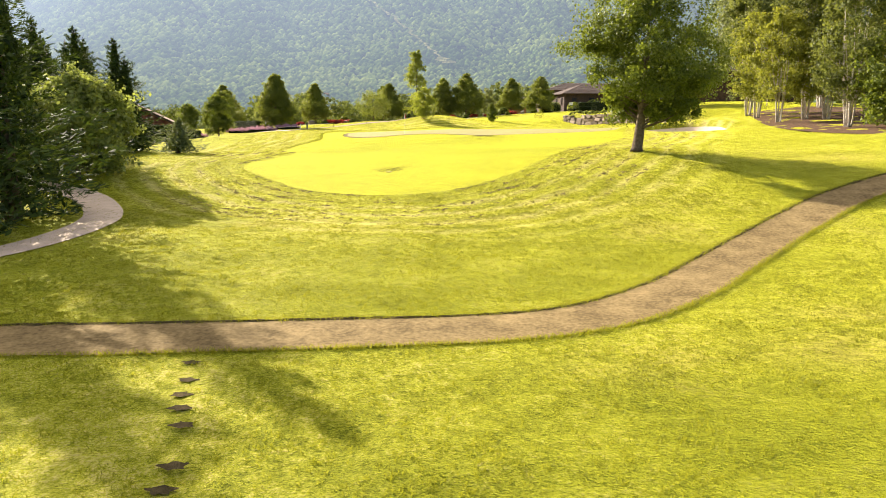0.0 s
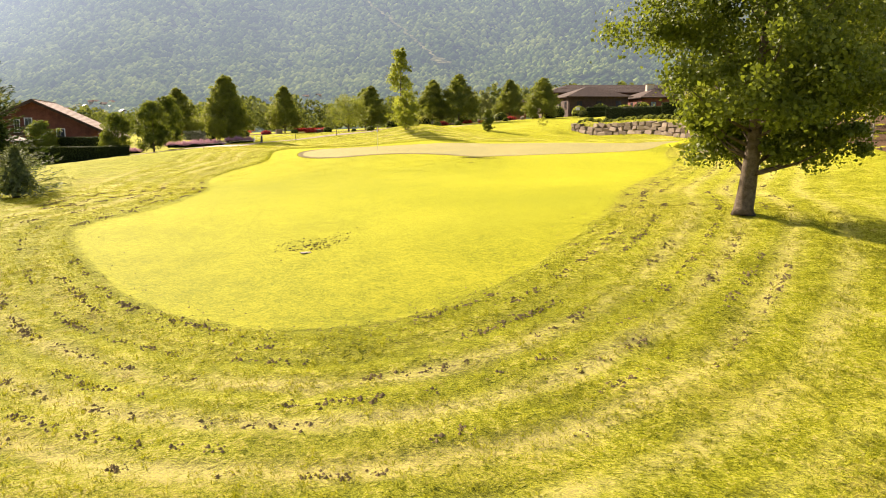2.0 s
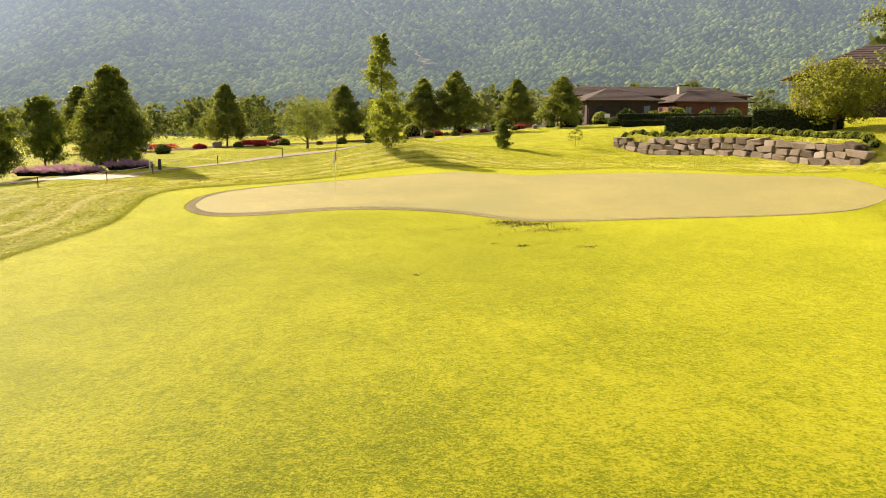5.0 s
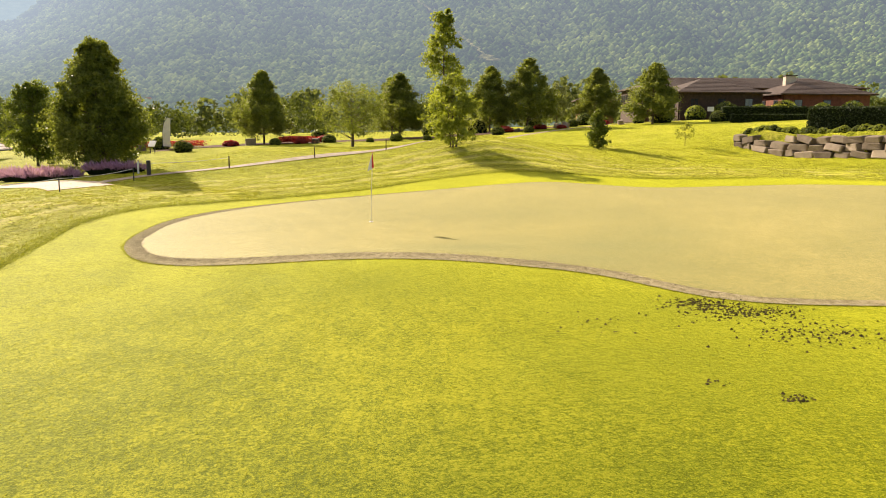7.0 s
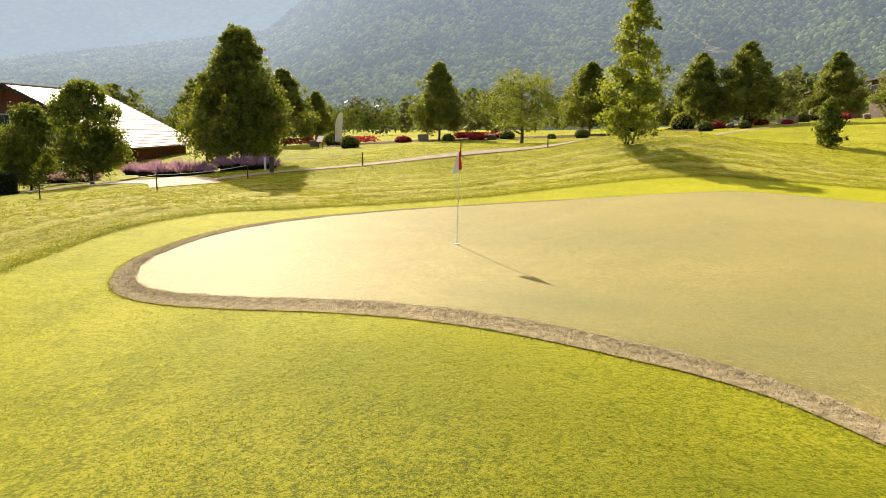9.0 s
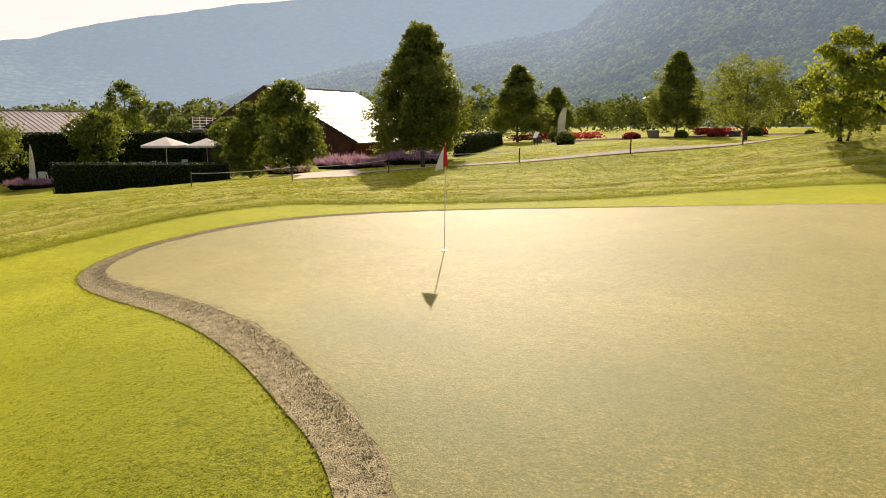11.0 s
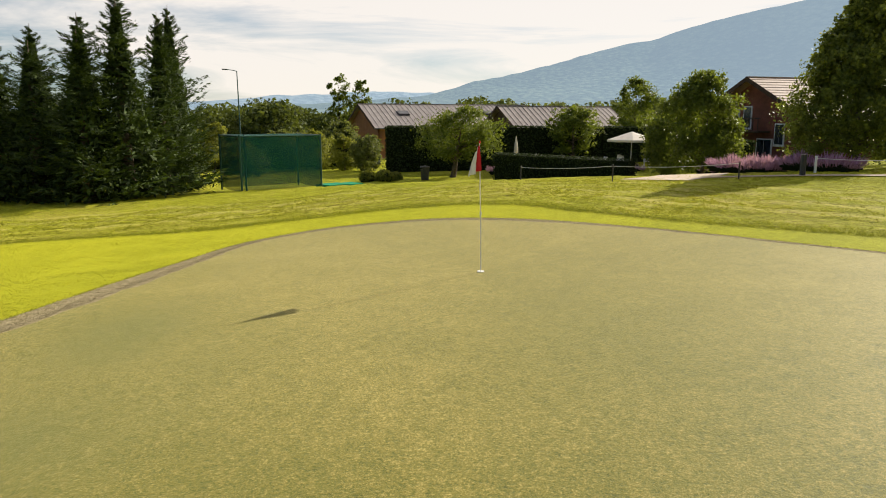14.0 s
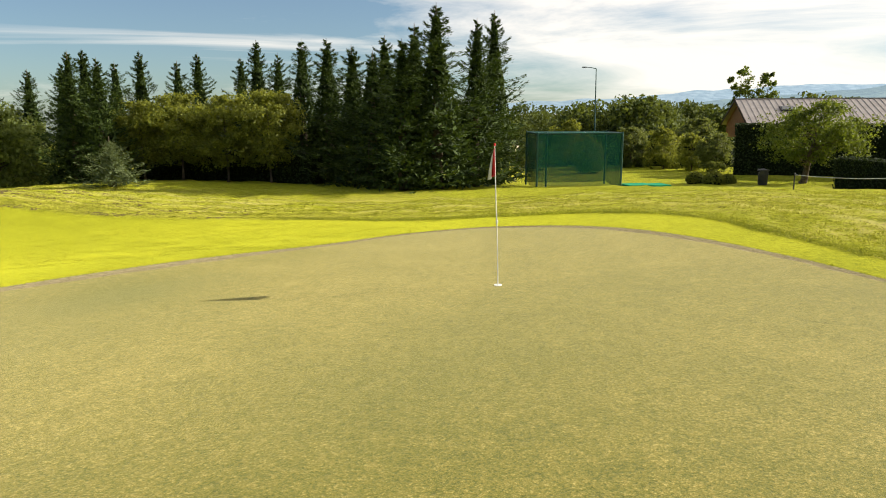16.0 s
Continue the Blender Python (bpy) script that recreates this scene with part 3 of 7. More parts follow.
def turf_height(x, y):
    """The turf's own surface: a raised lip, mower ridges and lumpy ground outside the short turf."""
    x, y = np.asarray(x, float), np.asarray(y, float)
    d, _ = distance_to(x, y, FAIRWAY, True)
    d = np.where(inside(x, y, FAIRWAY), d, -d)
    away = smooth(1.1, 1.5, bunker_radius(x, y))
    swing = 0.7 * lumps(x, y, 7.0, 3)
    lip = 0.055 * np.exp(-((d + 0.36) / 0.24) ** 2) + 0.020 * np.sin(5.1 * d + 1.6 * swing) * (0.6 + 0.6 * lumps(x, y, 5.0, 8)) * smooth(-0.6, -1.4, d) * smooth(-9.0, -5.0, d)
    flat = np.ones(x.shape)
    for way, w in ((CART, 1.3), (SAND_WAY, 1.1), (GARDEN_WAY, 0.7), (TERRACE_WAY, 1.6)):
        off, _ = distance_to(x, y, curve(way, False, 4), False)
        flat = flat * smooth(w, w + 0.8, off)
    rough = (0.035 * lumps(x, y, 1.3, 5) + 0.05 * lumps(x, y, 3.4, 6) + 0.024 * lumps(x, y, 0.95, 9) * smooth(-14.0, -6.0, y) * smooth(34.0, 24.0, y)) * smooth(-0.5, -1.6, d) * smooth(-60.0, -30.0, d) * flat
    return height(x, y) + (lip + rough) * away, d


def ground(x, y):
    return float(height(np.array([x]), np.array([y]))[0])


# ---- mesh helpers ----
def mesh_from(name, verts, faces, mat, smooth_shade=False):
    me = bpy.data.meshes.new(name)
    me.from_pydata([tuple(v) for v in verts], [], [tuple(f) for f in faces])
    if mat:
        for one in (mat if isinstance(mat, (list, tuple)) else [mat]):
            me.materials.append(one)
    if smooth_shade:
        me.polygons.foreach_set("use_smooth", [True] * len(me.polygons))
    me.update()
    return me


def quads_mesh(name, verts, mat):
    """Many loose four-cornered leaves: verts come in fours."""
    v = np.asarray(verts, np.float32).reshape(-1, 3)
    n = len(v) // 4
    me = bpy.data.meshes.new(name)
    me.vertices.add(len(v))
    me.vertices.foreach_set("co", v.ravel())
    me.loops.add(n * 4)
    me.loops.foreach_set("vertex_index", np.arange(n * 4, dtype=np.int32))
    me.polygons.add(n)
    me.polygons.foreach_set("loop_start", np.arange(n, dtype=np.int32) * 4)
    me.polygons.foreach_set("loop_total", np.full(n, 4, np.int32))
    me.materials.append(mat)
    me.update(calc_edges=True)
    return me


def thing(name, x, y, z=None, turn=0.0, label="", category="", group="", kind=""):
    e = new(name)
    e.empty_display_size = 0.3
    e.matrix_world = pose(x, y, ground(x, y) if z is None else z, 0, 0, turn)
    return tagged(e, label, category, group, kind)


def part(name, data, mat, parent, label="", place=None, kind=""):
    """Links a bmesh, or a mesh, as one object under its thing or part."""
    if isinstance(data, bmesh.types.BMesh):
        me = bpy.data.meshes.new(name)
        data.to_mesh(me)
        data.free()
        me.materials.append(mat)
    else:
        me = data
    ob = new(name, me)
    ob.parent = parent
    if place is not None:
        ob.matrix_basis = place
    return tagged(ob, label, kind=kind)


def structure(name, me, label, category):
    return tagged(new(name, me), label, category, kind="structure")


def block(sx, sy, sz, at=(0, 0, 0), bev=0.0, turn=None):
    """A box standing on its base, edges eased."""
    bm = bmesh.new()
    bmesh.ops.create_cube(bm, size=1.0)
    bmesh.ops.scale(bm, vec=(sx, sy, sz), verts=bm.verts)
    if bev:
        bmesh.ops.bevel(bm, geom=bm.edges[:], offset=bev, segments=2, affect="EDGES")
    bmesh.ops.translate(bm, vec=(0, 0, sz / 2), verts=bm.verts)
    if turn is not None:
        bmesh.ops.transform(bm, matrix=turn, verts=bm.verts)
    bmesh.ops.translate(bm, vec=at, verts=bm.verts)
    return bm


def tube(points, radii, sides=8):
    """A tapered round limb through the points."""
    verts, faces = [], []
    pts = [Vector(p) for p in points]
    for i, p in enumerate(pts):
        d = (pts[min(i + 1, len(pts) - 1)] - pts[max(i - 1, 0)]).normalized()
        a = d.cross(Vector((0.31, 0.95, 0.02))).normalized()
        b = d.cross(a)
        for k in range(sides):
            w = 2 * math.pi * k / sides
            verts.append(p + (a * math.cos(w) + b * math.sin(w)) * radii[i])
    for i in range(len(pts) - 1):
        for k in range(sides):
            q = (k + 1) % sides
            faces.append((i * sides + k, i * sides + q, (i + 1) * sides + q, (i + 1) * sides + k))
    faces.append(tuple(range(sides))[::-1])
    faces.append(tuple((len(pts) - 1) * sides + k for k in range(sides)))
    return verts, faces


def join(pieces):
    verts, faces = [], []
    for v, f in pieces:
        o = len(verts)
        verts += list(v)
        faces += [tuple(i + o for i in q) for q in f]
    return verts, faces


def tube_bm(points, radii, sides=8):
    v, f = tube(points, radii, sides)
    bm = bmesh.new()
    vs = [bm.verts.new(p) for p in v]
    for q in f:
        bm.faces.new([vs[i] for i in q])
    return bm


def leaves(rng, centres, out, size, long=1.5, droop=0.0, flat=0.6):
    """A leaf at each centre, facing roughly outwards: four corners each, slightly folded."""
    n = len(centres)
    nrm = out * flat + rng.normal(0, 0.6, (n, 3))
    nrm /= np.linalg.norm(nrm, axis=1)[:, None] + 1e-9
    r = rng.normal(0, 1, (n, 3))
    r[:, 2] -= droop
    a = r - (r * nrm).sum(1)[:, None] * nrm
    a /= np.linalg.norm(a, axis=1)[:, None] + 1e-9
    b = np.cross(nrm, a)
    s = (size * rng.uniform(0.6, 1.35, n))[:, None]
    fold = nrm * s * 0.18
    v = np.stack([centres - a * s * long * 0.5, centres + b * s * 0.5 + fold, centres + a * s * long * 0.5, centres - b * s * 0.5 + fold], 1)
    return v.reshape(-1, 3)

# ---- ground ----
def spread(lo, hi, step, far, grow):
    """Grid lines: even between lo and hi, then wider and wider out to far."""
    a = list(np.arange(lo, hi + step / 2, step))
    w, v = step, hi
    while v < far:
        w *= grow
        v += w
        a.append(v)
    w, v = step, lo
    while v > -far:
        w *= grow
        v -= w
        a.insert(0, v)
    return np.array(a)


def mark_lush_and_dim(me, v):
    v = np.asarray(v)
    lush_and_dim = np.zeros(len(v))
    for x, y, rx, ry, k in LUSH_AND_DIM:
        lush_and_dim = np.maximum(lush_and_dim, k * np.exp(-((v[:, 0] - x) / rx) ** 2 - ((v[:, 1] - y) / ry) ** 2))
    at = me.attributes.new("lush_and_dim", "FLOAT", "POINT")
    at.data.foreach_set("value", lush_and_dim.astype(np.float32))


SHEET = {}


def turf_z(px, py):
    """Height of the ground sheet itself."""
    xs, ys, z = SHEET["xs"], SHEET["ys"], SHEET["z"]
    i, j = np.clip(np.searchsorted(xs, px) - 1, 0, len(xs) - 2), np.clip(np.searchsorted(ys, py) - 1, 0, len(ys) - 2)
    u, w = (px - xs[i]) / (xs[i + 1] - xs[i]), (py - ys[j]) / (ys[j + 1] - ys[j])
    return (z[j, i] * (1 - u) + z[j, i + 1] * u) * (1 - w) + (z[j + 1, i] * (1 - u) + z[j + 1, i + 1] * u) * w


def build_ground():
    xs, ys = spread(-22, 36, 0.3, 2600, 1.17), spread(-84, 30, 0.3, 2600, 1.17)
    gx, gy = np.meshgrid(xs, ys)
    gz, d = turf_height(gx.ravel(), gy.ravel())
    nx, ny = len(xs), len(ys)
    SHEET.update(xs=xs, ys=ys, z=gz.reshape(ny, nx))
    v = np.stack([gx.ravel(), gy.ravel(), gz], 1).astype(np.float32)
    i = (np.arange(ny - 1)[:, None] * nx + np.arange(nx - 1)[None, :]).ravel()
    f = np.stack([i, i + 1, i + nx + 1, i + nx], 1).astype(np.int32)
    me = bpy.data.meshes.new("ground")
    me.vertices.add(len(v))
    me.vertices.foreach_set("co", v.ravel())
    me.loops.add(len(f) * 4)
    me.loops.foreach_set("vertex_index", f.ravel())
    me.polygons.add(len(f))
    me.polygons.foreach_set("loop_start", np.arange(len(f), dtype=np.int32) * 4)
    me.polygons.foreach_set("loop_total", np.full(len(f), 4, np.int32))
    me.polygons.foreach_set("use_smooth", np.ones(len(f), bool))
    me.update(calc_edges=True)
    at = me.attributes.new("fairway_distance", "FLOAT", "POINT")
    at.data.foreach_set("value", d.astype(np.float32))
    worn = np.zeros(len(v))
    for x, y, rx, ry, k in WORN:
        worn = np.maximum(worn, k * np.exp(-((v[:, 0] - x) / rx) ** 2 - ((v[:, 1] - y) / ry) ** 2))
    at = me.attributes.new("worn", "FLOAT", "POINT")
    at.data.foreach_set("value", worn.astype(np.float32))
    # share of the painted edge shade, strongest round the green
    at = me.attributes.new("mown_edge_shade", "FLOAT", "POINT")
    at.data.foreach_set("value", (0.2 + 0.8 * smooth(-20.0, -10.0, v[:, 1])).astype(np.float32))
    mark_lush_and_dim(me, v)
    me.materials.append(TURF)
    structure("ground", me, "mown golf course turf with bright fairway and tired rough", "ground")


build_ground()


def radial_sheet(name, edge, centre, lo, hi, rings, mat, lift, rise=None):
    """A draped sheet between two shares of the way from a centre to an edge line."""
    e, c = np.asarray(edge), np.array(centre)
    k = len(e)
    t = np.linspace(0, 1, rings)[:, None, None]
    a, b = c + (e - c) * lo if np.isscalar(lo) else lo, c + (e - c) * hi if np.isscalar(hi) else hi
    p = (a + (b - a) * t).reshape(-1, 2)
    extra = 0.0 if rise is None else rise(t[:, :, 0] + np.zeros((1, k))).reshape(-1)
    v = np.column_stack([p, height(p[:, 0], p[:, 1]) + lift + extra])
    f = [(r * k + j, r * k + (j + 1) % k, (r + 1) * k + (j + 1) % k, (r + 1) * k + j) for r in range(rings - 1) for j in range(k)]
    return mesh_from(name, v, f, mat, True)


def inset(line, w):
    """The closed line moved inwards by w at each point."""
    t = np.roll(line, -1, 0) - np.roll(line, 1, 0)
    t /= np.linalg.norm(t, axis=1)[:, None]
    return line + np.column_stack([-t[:, 1], t[:, 0]]) * np.asarray(w)[:, None]


def near_end(k=1.0):
    """How much the near end of the green's edge is worn."""
    return k * np.exp(-((GREEN[:, 0] + 0.2) / 7.5) ** 2) * smooth(5.0, 0.0, GREEN[:, 1])


def build_green():
    # the worn strip is wider along the near end of the green, and climbs to it
    ragged = np.random.default_rng(53).normal(0, 0.018, len(GREEN))
    inner = inset(GREEN, 0.22 + near_end(0.42) + 0.02 * np.sin(np.arange(len(GREEN)) * 1.1) + ragged)
    centre, lip = np.array([8.0, 0.0]), near_end(0.03)
    sheet_mesh = radial_sheet("putting_green", inner, centre, 0.0, 1.0, 70, PUTT, 0.022, lambda t: smooth(0.84, 1.0, t) * lip)
    mark_lush_and_dim(sheet_mesh, [tuple(q.co) for q in sheet_mesh.vertices])
    structure("putting_green", sheet_mesh, "short worn putting green with pale top-dressing", "putting green")
    strip = radial_sheet("green_collar", GREEN, centre, inner, GREEN, 8, COLLAR, 0.014, lambda t: smooth(0.62, 0.0, t) * (lip + 0.006))
    structure("green_collar", strip, "bare gravelly strip round the putting green", "collar")


build_green()


def ribbon(name, points, width, mat, lift, label, category, steps=14, ragged=0.0, across=5):
    c = curve(points, False, steps)
    t = np.gradient(c, axis=0)
    t /= np.linalg.norm(t, axis=1)[:, None]
    nrm = np.column_stack([-t[:, 1], t[:, 0]])
    rng = np.random.default_rng(len(c))
    wob = np.convolve(rng.normal(0, ragged, len(c) + 4), np.ones(5) / 5, "valid") if ragged else np.zeros(len(c))
    wob2 = np.convolve(rng.normal(0, ragged, len(c) + 4), np.ones(5) / 5, "valid") if ragged else np.zeros(len(c))
    rows = []
    for k in range(across):
        s = k / (across - 1) - 0.5
        rows.append(c + nrm * (s * width + (wob if s < 0 else wob2) * abs(s) * 2)[:, None])
    p = np.stack(rows, 1).reshape(-1, 2)
    v = np.column_stack([p, height(p[:, 0], p[:, 1]) + lift])
    n = len(c)
    f = [(i * across + k, (i + 1) * across + k, (i + 1) * across + k + 1, i * across + k + 1) for i in range(n - 1) for k in range(across - 1)]
    return structure(name, mesh_from(name, v, f, mat, True), label, category), c, nrm


_, cart_line, cart_nrm = ribbon("cart_path", CART, 1.75, ASPHALT, 0.03, "brown worn asphalt cart path across the turf", "path", 18, 0.05)


def build_turf_lip():
    """The cut turf edge along the upper side of the path: a low ragged step of dark soil with grass hanging over."""
    rng = np.random.default_rng(5)
    keep = (cart_line[:, 0] > -30) & (cart_line[:, 0] < 45)
    c = (cart_line + cart_nrm * 0.9)[keep]
    nrm = cart_nrm[keep]
    rows = []
    for off, up in ((-0.06, 0.022), (-0.015, 0.045), (0.04, 0.048), (0.12, 0.006)):
        p = c + nrm * (off + rng.normal(0, 0.025, len(c)))[:, None]
        rows.append(np.column_stack([p, height(p[:, 0], p[:, 1]) + up + rng.normal(0, 0.012, len(c))]))
    v = np.stack(rows, 1).reshape(-1, 3)
    f = [(i * 4 + k, (i + 1) * 4 + k, (i + 1) * 4 + k + 1, i * 4 + k + 1) for i in range(len(c) - 1) for k in range(3)]
    structure("turf_edge", mesh_from("turf_edge", v, f, SOIL_AND_SHADE), "low ragged edge of dark soil beside the path", "edging")


build_turf_lip()
ribbon("sand_path", SAND_WAY, 1.5, SANDY, 0.036,
       "pale sandy footpath curving between conifers", "path", 12, 0.03)
ribbon("garden_path", GARDEN_WAY, 0.8, GRAVEL,
       0.03, "narrow gravel path up the slope beside low posts", "path", 12, 0.03)
ribbon("terrace_path", TERRACE_WAY, 2.6, SANDY, 0.025, "pale dusty path beside the lavender", "path", 10, 0.1)


def build_bunker():
    k = 72
    ang = np.arange(k) * 2 * math.pi / k
    edge = []
    for a in ang:
        r = 0.86
        for _ in range(12):
            x, y = 26.0 + 4.1 * r * math.cos(a), -12.4 + 4.7 * r * math.sin(a)
            r *= 0.9 / max(0.05, float(bunker_radius(np.array(x), np.array(y))))
        edge.append((x, y))
    structure("bunker", radial_sheet("bunker", np.array(edge), (26.0, -12.4), 0.0, 1.0, 16, SAND, 0.04), "pale sand bunker with a turf lip", "bunker")
    bed = [(33.0, -30), (30.8, -23.5), (32.0, -15.5), (34.5, -8), (37, -1), (40, 5.5), (50, 9), (52, -6), (51, -24), (43, -31)]
    structure("mulch_bed", radial_sheet("mulch_bed", curve(bed, True, 5), (45, -17), 0.0, 1.0, 24, MULCH, 0.03), "red-brown bark mulch under the grove", "flower bed")
    flower = [(-24, 36), (-19, 41), (-10, 48), (-2, 54), (6, 62), (14, 73), (23, 80), (34, 80), (34, 88), (20, 88), (8, 76), (-2, 63), (-12, 55), (-22, 48)]
    fl = curve(flower, True, 4)
    structure("flower_bed", ribbon_between(fl), "dark earth flower bed below the shrubs", "flower bed")


def ribbon_between(loop):
    half = len(loop) // 2
    a, b = loop[:half], loop[half:][::-1]
    v = []
    for i in range(half):
        for s in np.linspace(0, 1, 6):
            p = a[i] + (b[min(i, len(b) - 1)] - a[i]) * s
            v.append((p[0], p[1], ground(p[0], p[1]) + 0.03))
    f = [(i * 6 + k, (i + 1) * 6 + k, (i + 1) * 6 + k + 1, i * 6 + k + 1) for i in range(half - 1) for k in range(5)]
    return mesh_from("flower_bed", v, f, MULCH, True)


build_bunker()


# ---- hills ----
def hill(name, az0, az1, r0, r1, top, mat, label, na, nr, lump, seed):
    """A slope seen from the course: for each bearing (degrees left of +y) it climbs from r0 to r1 up to the angle top(bearing)."""
    az = np.linspace(az0, az1, na)
    s = np.linspace(0, 1, nr)
    v = []
    for a in az:
        t = top(a)
        for q in s:
            r = r0 + (r1 - r0) * q
            gul = noise.noise((a * 0.11 + seed, q * 2.2, 0.3)) * 0.5 + noise.noise((a * 0.3, q * 4.0, seed)) * 0.3
            el = t * (q ** 0.92) * (1 + 0.34 * gul * (1 - q) * min(1, q * 5))
            z = math.tan(radians(el)) * r + lump * (noise.noise((a * 1.3, q * 22, seed)) + 0.7 * noise.noise((a * 3.1, q * 50, seed))) * (0.3 + q)
            v.append((-math.sin(radians(a)) * r, math.cos(radians(a)) * r, z - 1.0))
    f = [(i * nr + k, i * nr + k + 1, (i + 1) * nr + k + 1, (i + 1) * nr + k) for i in range(na - 1) for k in range(nr - 1)]
    return structure(name, mesh_from(name, v, f, mat, True), label, "mountain")


def slope_point(a, r):
    """A place on the near wooded slope: bearing in degrees left of +y, and distance."""
    q = min(1.0, max(0.0, (r - 430) / 1870))
    gul = noise.noise((a * 0.11 + 2.0, q * 2.2, 0.3)) * 0.5 + noise.noise((a * 0.3, q * 4.0, 2.0)) * 0.3
    el = near_top(a) * (q ** 0.92) * (1 + 0.34 * gul * (1 - q) * min(1, q * 5))
    return -math.sin(radians(a)) * r, math.cos(radians(a)) * r, math.tan(radians(el)) * r - 1.0


def near_top(a):
    return float(np.interp(a, [-75, -30, -10, 20, 28, 33, 49, 58, 64], [9, 15, 20, 18, 11, 7.0, 4.6, 2.4, 0.4]))


def far_top(a):
    return float(np.interp(a, [-70, 0, 30, 50, 58.5, 61.8, 65, 69.6, 72, 75.6, 82, 85.5, 89, 96, 104], [12, 14, 12, 9.6, 8.6, 8.0, 7.5, 6.5, 5.7, 5.1, 3.4, 2.8, 1.7, 1.2, 0.6])) \
        + 0.12 * noise.noise((a * 0.4, 3.0, 1.0))


def pale_top(a):
    return float(np.interp(a, [84, 88, 92, 96, 101, 106, 120], [1.5, 1.8, 2.0, 1.9, 1.6, 1.2, 0.7])) + 0.18 * noise.noise((a * 0.5, 1.0, 4.0))


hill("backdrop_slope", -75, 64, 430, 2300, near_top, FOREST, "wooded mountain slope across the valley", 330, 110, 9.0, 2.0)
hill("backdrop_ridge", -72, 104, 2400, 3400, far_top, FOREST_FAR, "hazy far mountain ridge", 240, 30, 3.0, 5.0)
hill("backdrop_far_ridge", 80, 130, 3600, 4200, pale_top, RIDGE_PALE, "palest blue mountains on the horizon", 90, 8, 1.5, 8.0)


def slope_woods():
    """The trees of the near slope: thousands of lumpy crowns, in one object, larger in clumps further up."""
    rng = np.random.default_rng(14)
    bm = bmesh.new()
    bmesh.ops.create_icosphere(bm, subdivisions=1, radius=1.0)
    ball = np.array([v.co for v in bm.verts])
    tri = np.array([[v.index for v in f.verts] for f in bm.faces])
    bm.free()
    spots = []
    while len(spots) < 60000:
        a = rng.uniform(-42, 62)
        r = 430 + 1870 * rng.uniform(0, 1) ** 1.25
        t = (5.5 - a) / 7.0
        q = slope_point(a, r)
        el = math.degrees(math.atan2(q[2], r))
        if 0 < t < 1 and abs(el - (10.4 - 5.3 * t)) < 0.16:
            continue
        if noise.noise((q[0] * 0.008, q[1] * 0.008, 5.0)) < -0.42 and r < 800:
            continue
        spots.append((*q, (2.2 + 0.0021 * r) * rng.uniform(0.6, 1.4)))
    spots = np.array(spots)
    n, k = len(spots), len(ball)
    v = ball[None] * (1 + rng.normal(0, 0.13, (n, k, 1))) * spots[:, 3][:, None, None] * np.column_stack([rng.uniform(0.85, 1.2, n), rng.uniform(0.85, 1.2, n), rng.uniform(0.85, 1.35, n)])[:, None, :]
    v = v + spots[:, None, :3] + (2.0 - 0.4 * spots[:, 3])[:, None, None] * np.array([0, 0, 1.0])
    f = (tri[None] + (np.arange(n) * k)[:, None, None]).reshape(-1, 3)
    me = bpy.data.meshes.new("slope_woods")
    me.vertices.add(n * k)
    me.vertices.foreach_set("co", v.astype(np.float32).ravel())
    me.loops.add(len(f) * 3)
    me.loops.foreach_set("vertex_index", f.astype(np.int32).ravel())
    me.polygons.add(len(f))
    me.polygons.foreach_set("loop_start", np.arange(len(f), dtype=np.int32) * 3)
    me.polygons.foreach_set("loop_total", np.full(len(f), 3, np.int32))
    me.polygons.foreach_set("use_smooth", np.ones(len(f), bool))
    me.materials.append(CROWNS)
    me.update(calc_edges=True)
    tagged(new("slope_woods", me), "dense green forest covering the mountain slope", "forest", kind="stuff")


slope_woods()


def clearing():
    """The mown strip under the power line that runs down the slope."""
    v, f = [], []
    rng = np.random.default_rng(3)
    n = 40
    for i in range(n):
        t = i / (n - 1)
        a, el = 5.5 - 7.0 * t + 0.12 * rng.normal(), 10.4 - 5.3 * t
        for side in (-1, 1):
            w = (0.06 + 0.12 * rng.uniform() + (0.45 if t > 0.92 else 0.0)) * side
            lo, hi = 0.0, 1.0
            for _ in range(30):
                q = (lo + hi) / 2
                gul = noise.noise(((a + w) * 0.11 + 2.0, q * 2.2, 0.3)) * 0.5 + noise.noise(((a + w) * 0.3, q * 4.0, 2.0)) * 0.3
                e = near_top(a + w) * (q ** 0.92) * (1 + 0.34 * gul * (1 - q) * min(1, q * 5))
                lo, hi = (q, hi) if e < el else (lo, q)
            r = 430 + 1870 * q - 12
            v.append((-math.sin(radians(a + w)) * r, math.cos(radians(a + w)) * r, math.tan(radians(el)) * r + 6))
    f = [(2 * i, 2 * i + 1, 2 * i + 3, 2 * i + 2) for i in range(n - 1)]
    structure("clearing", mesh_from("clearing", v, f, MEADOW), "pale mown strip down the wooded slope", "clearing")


clearing()


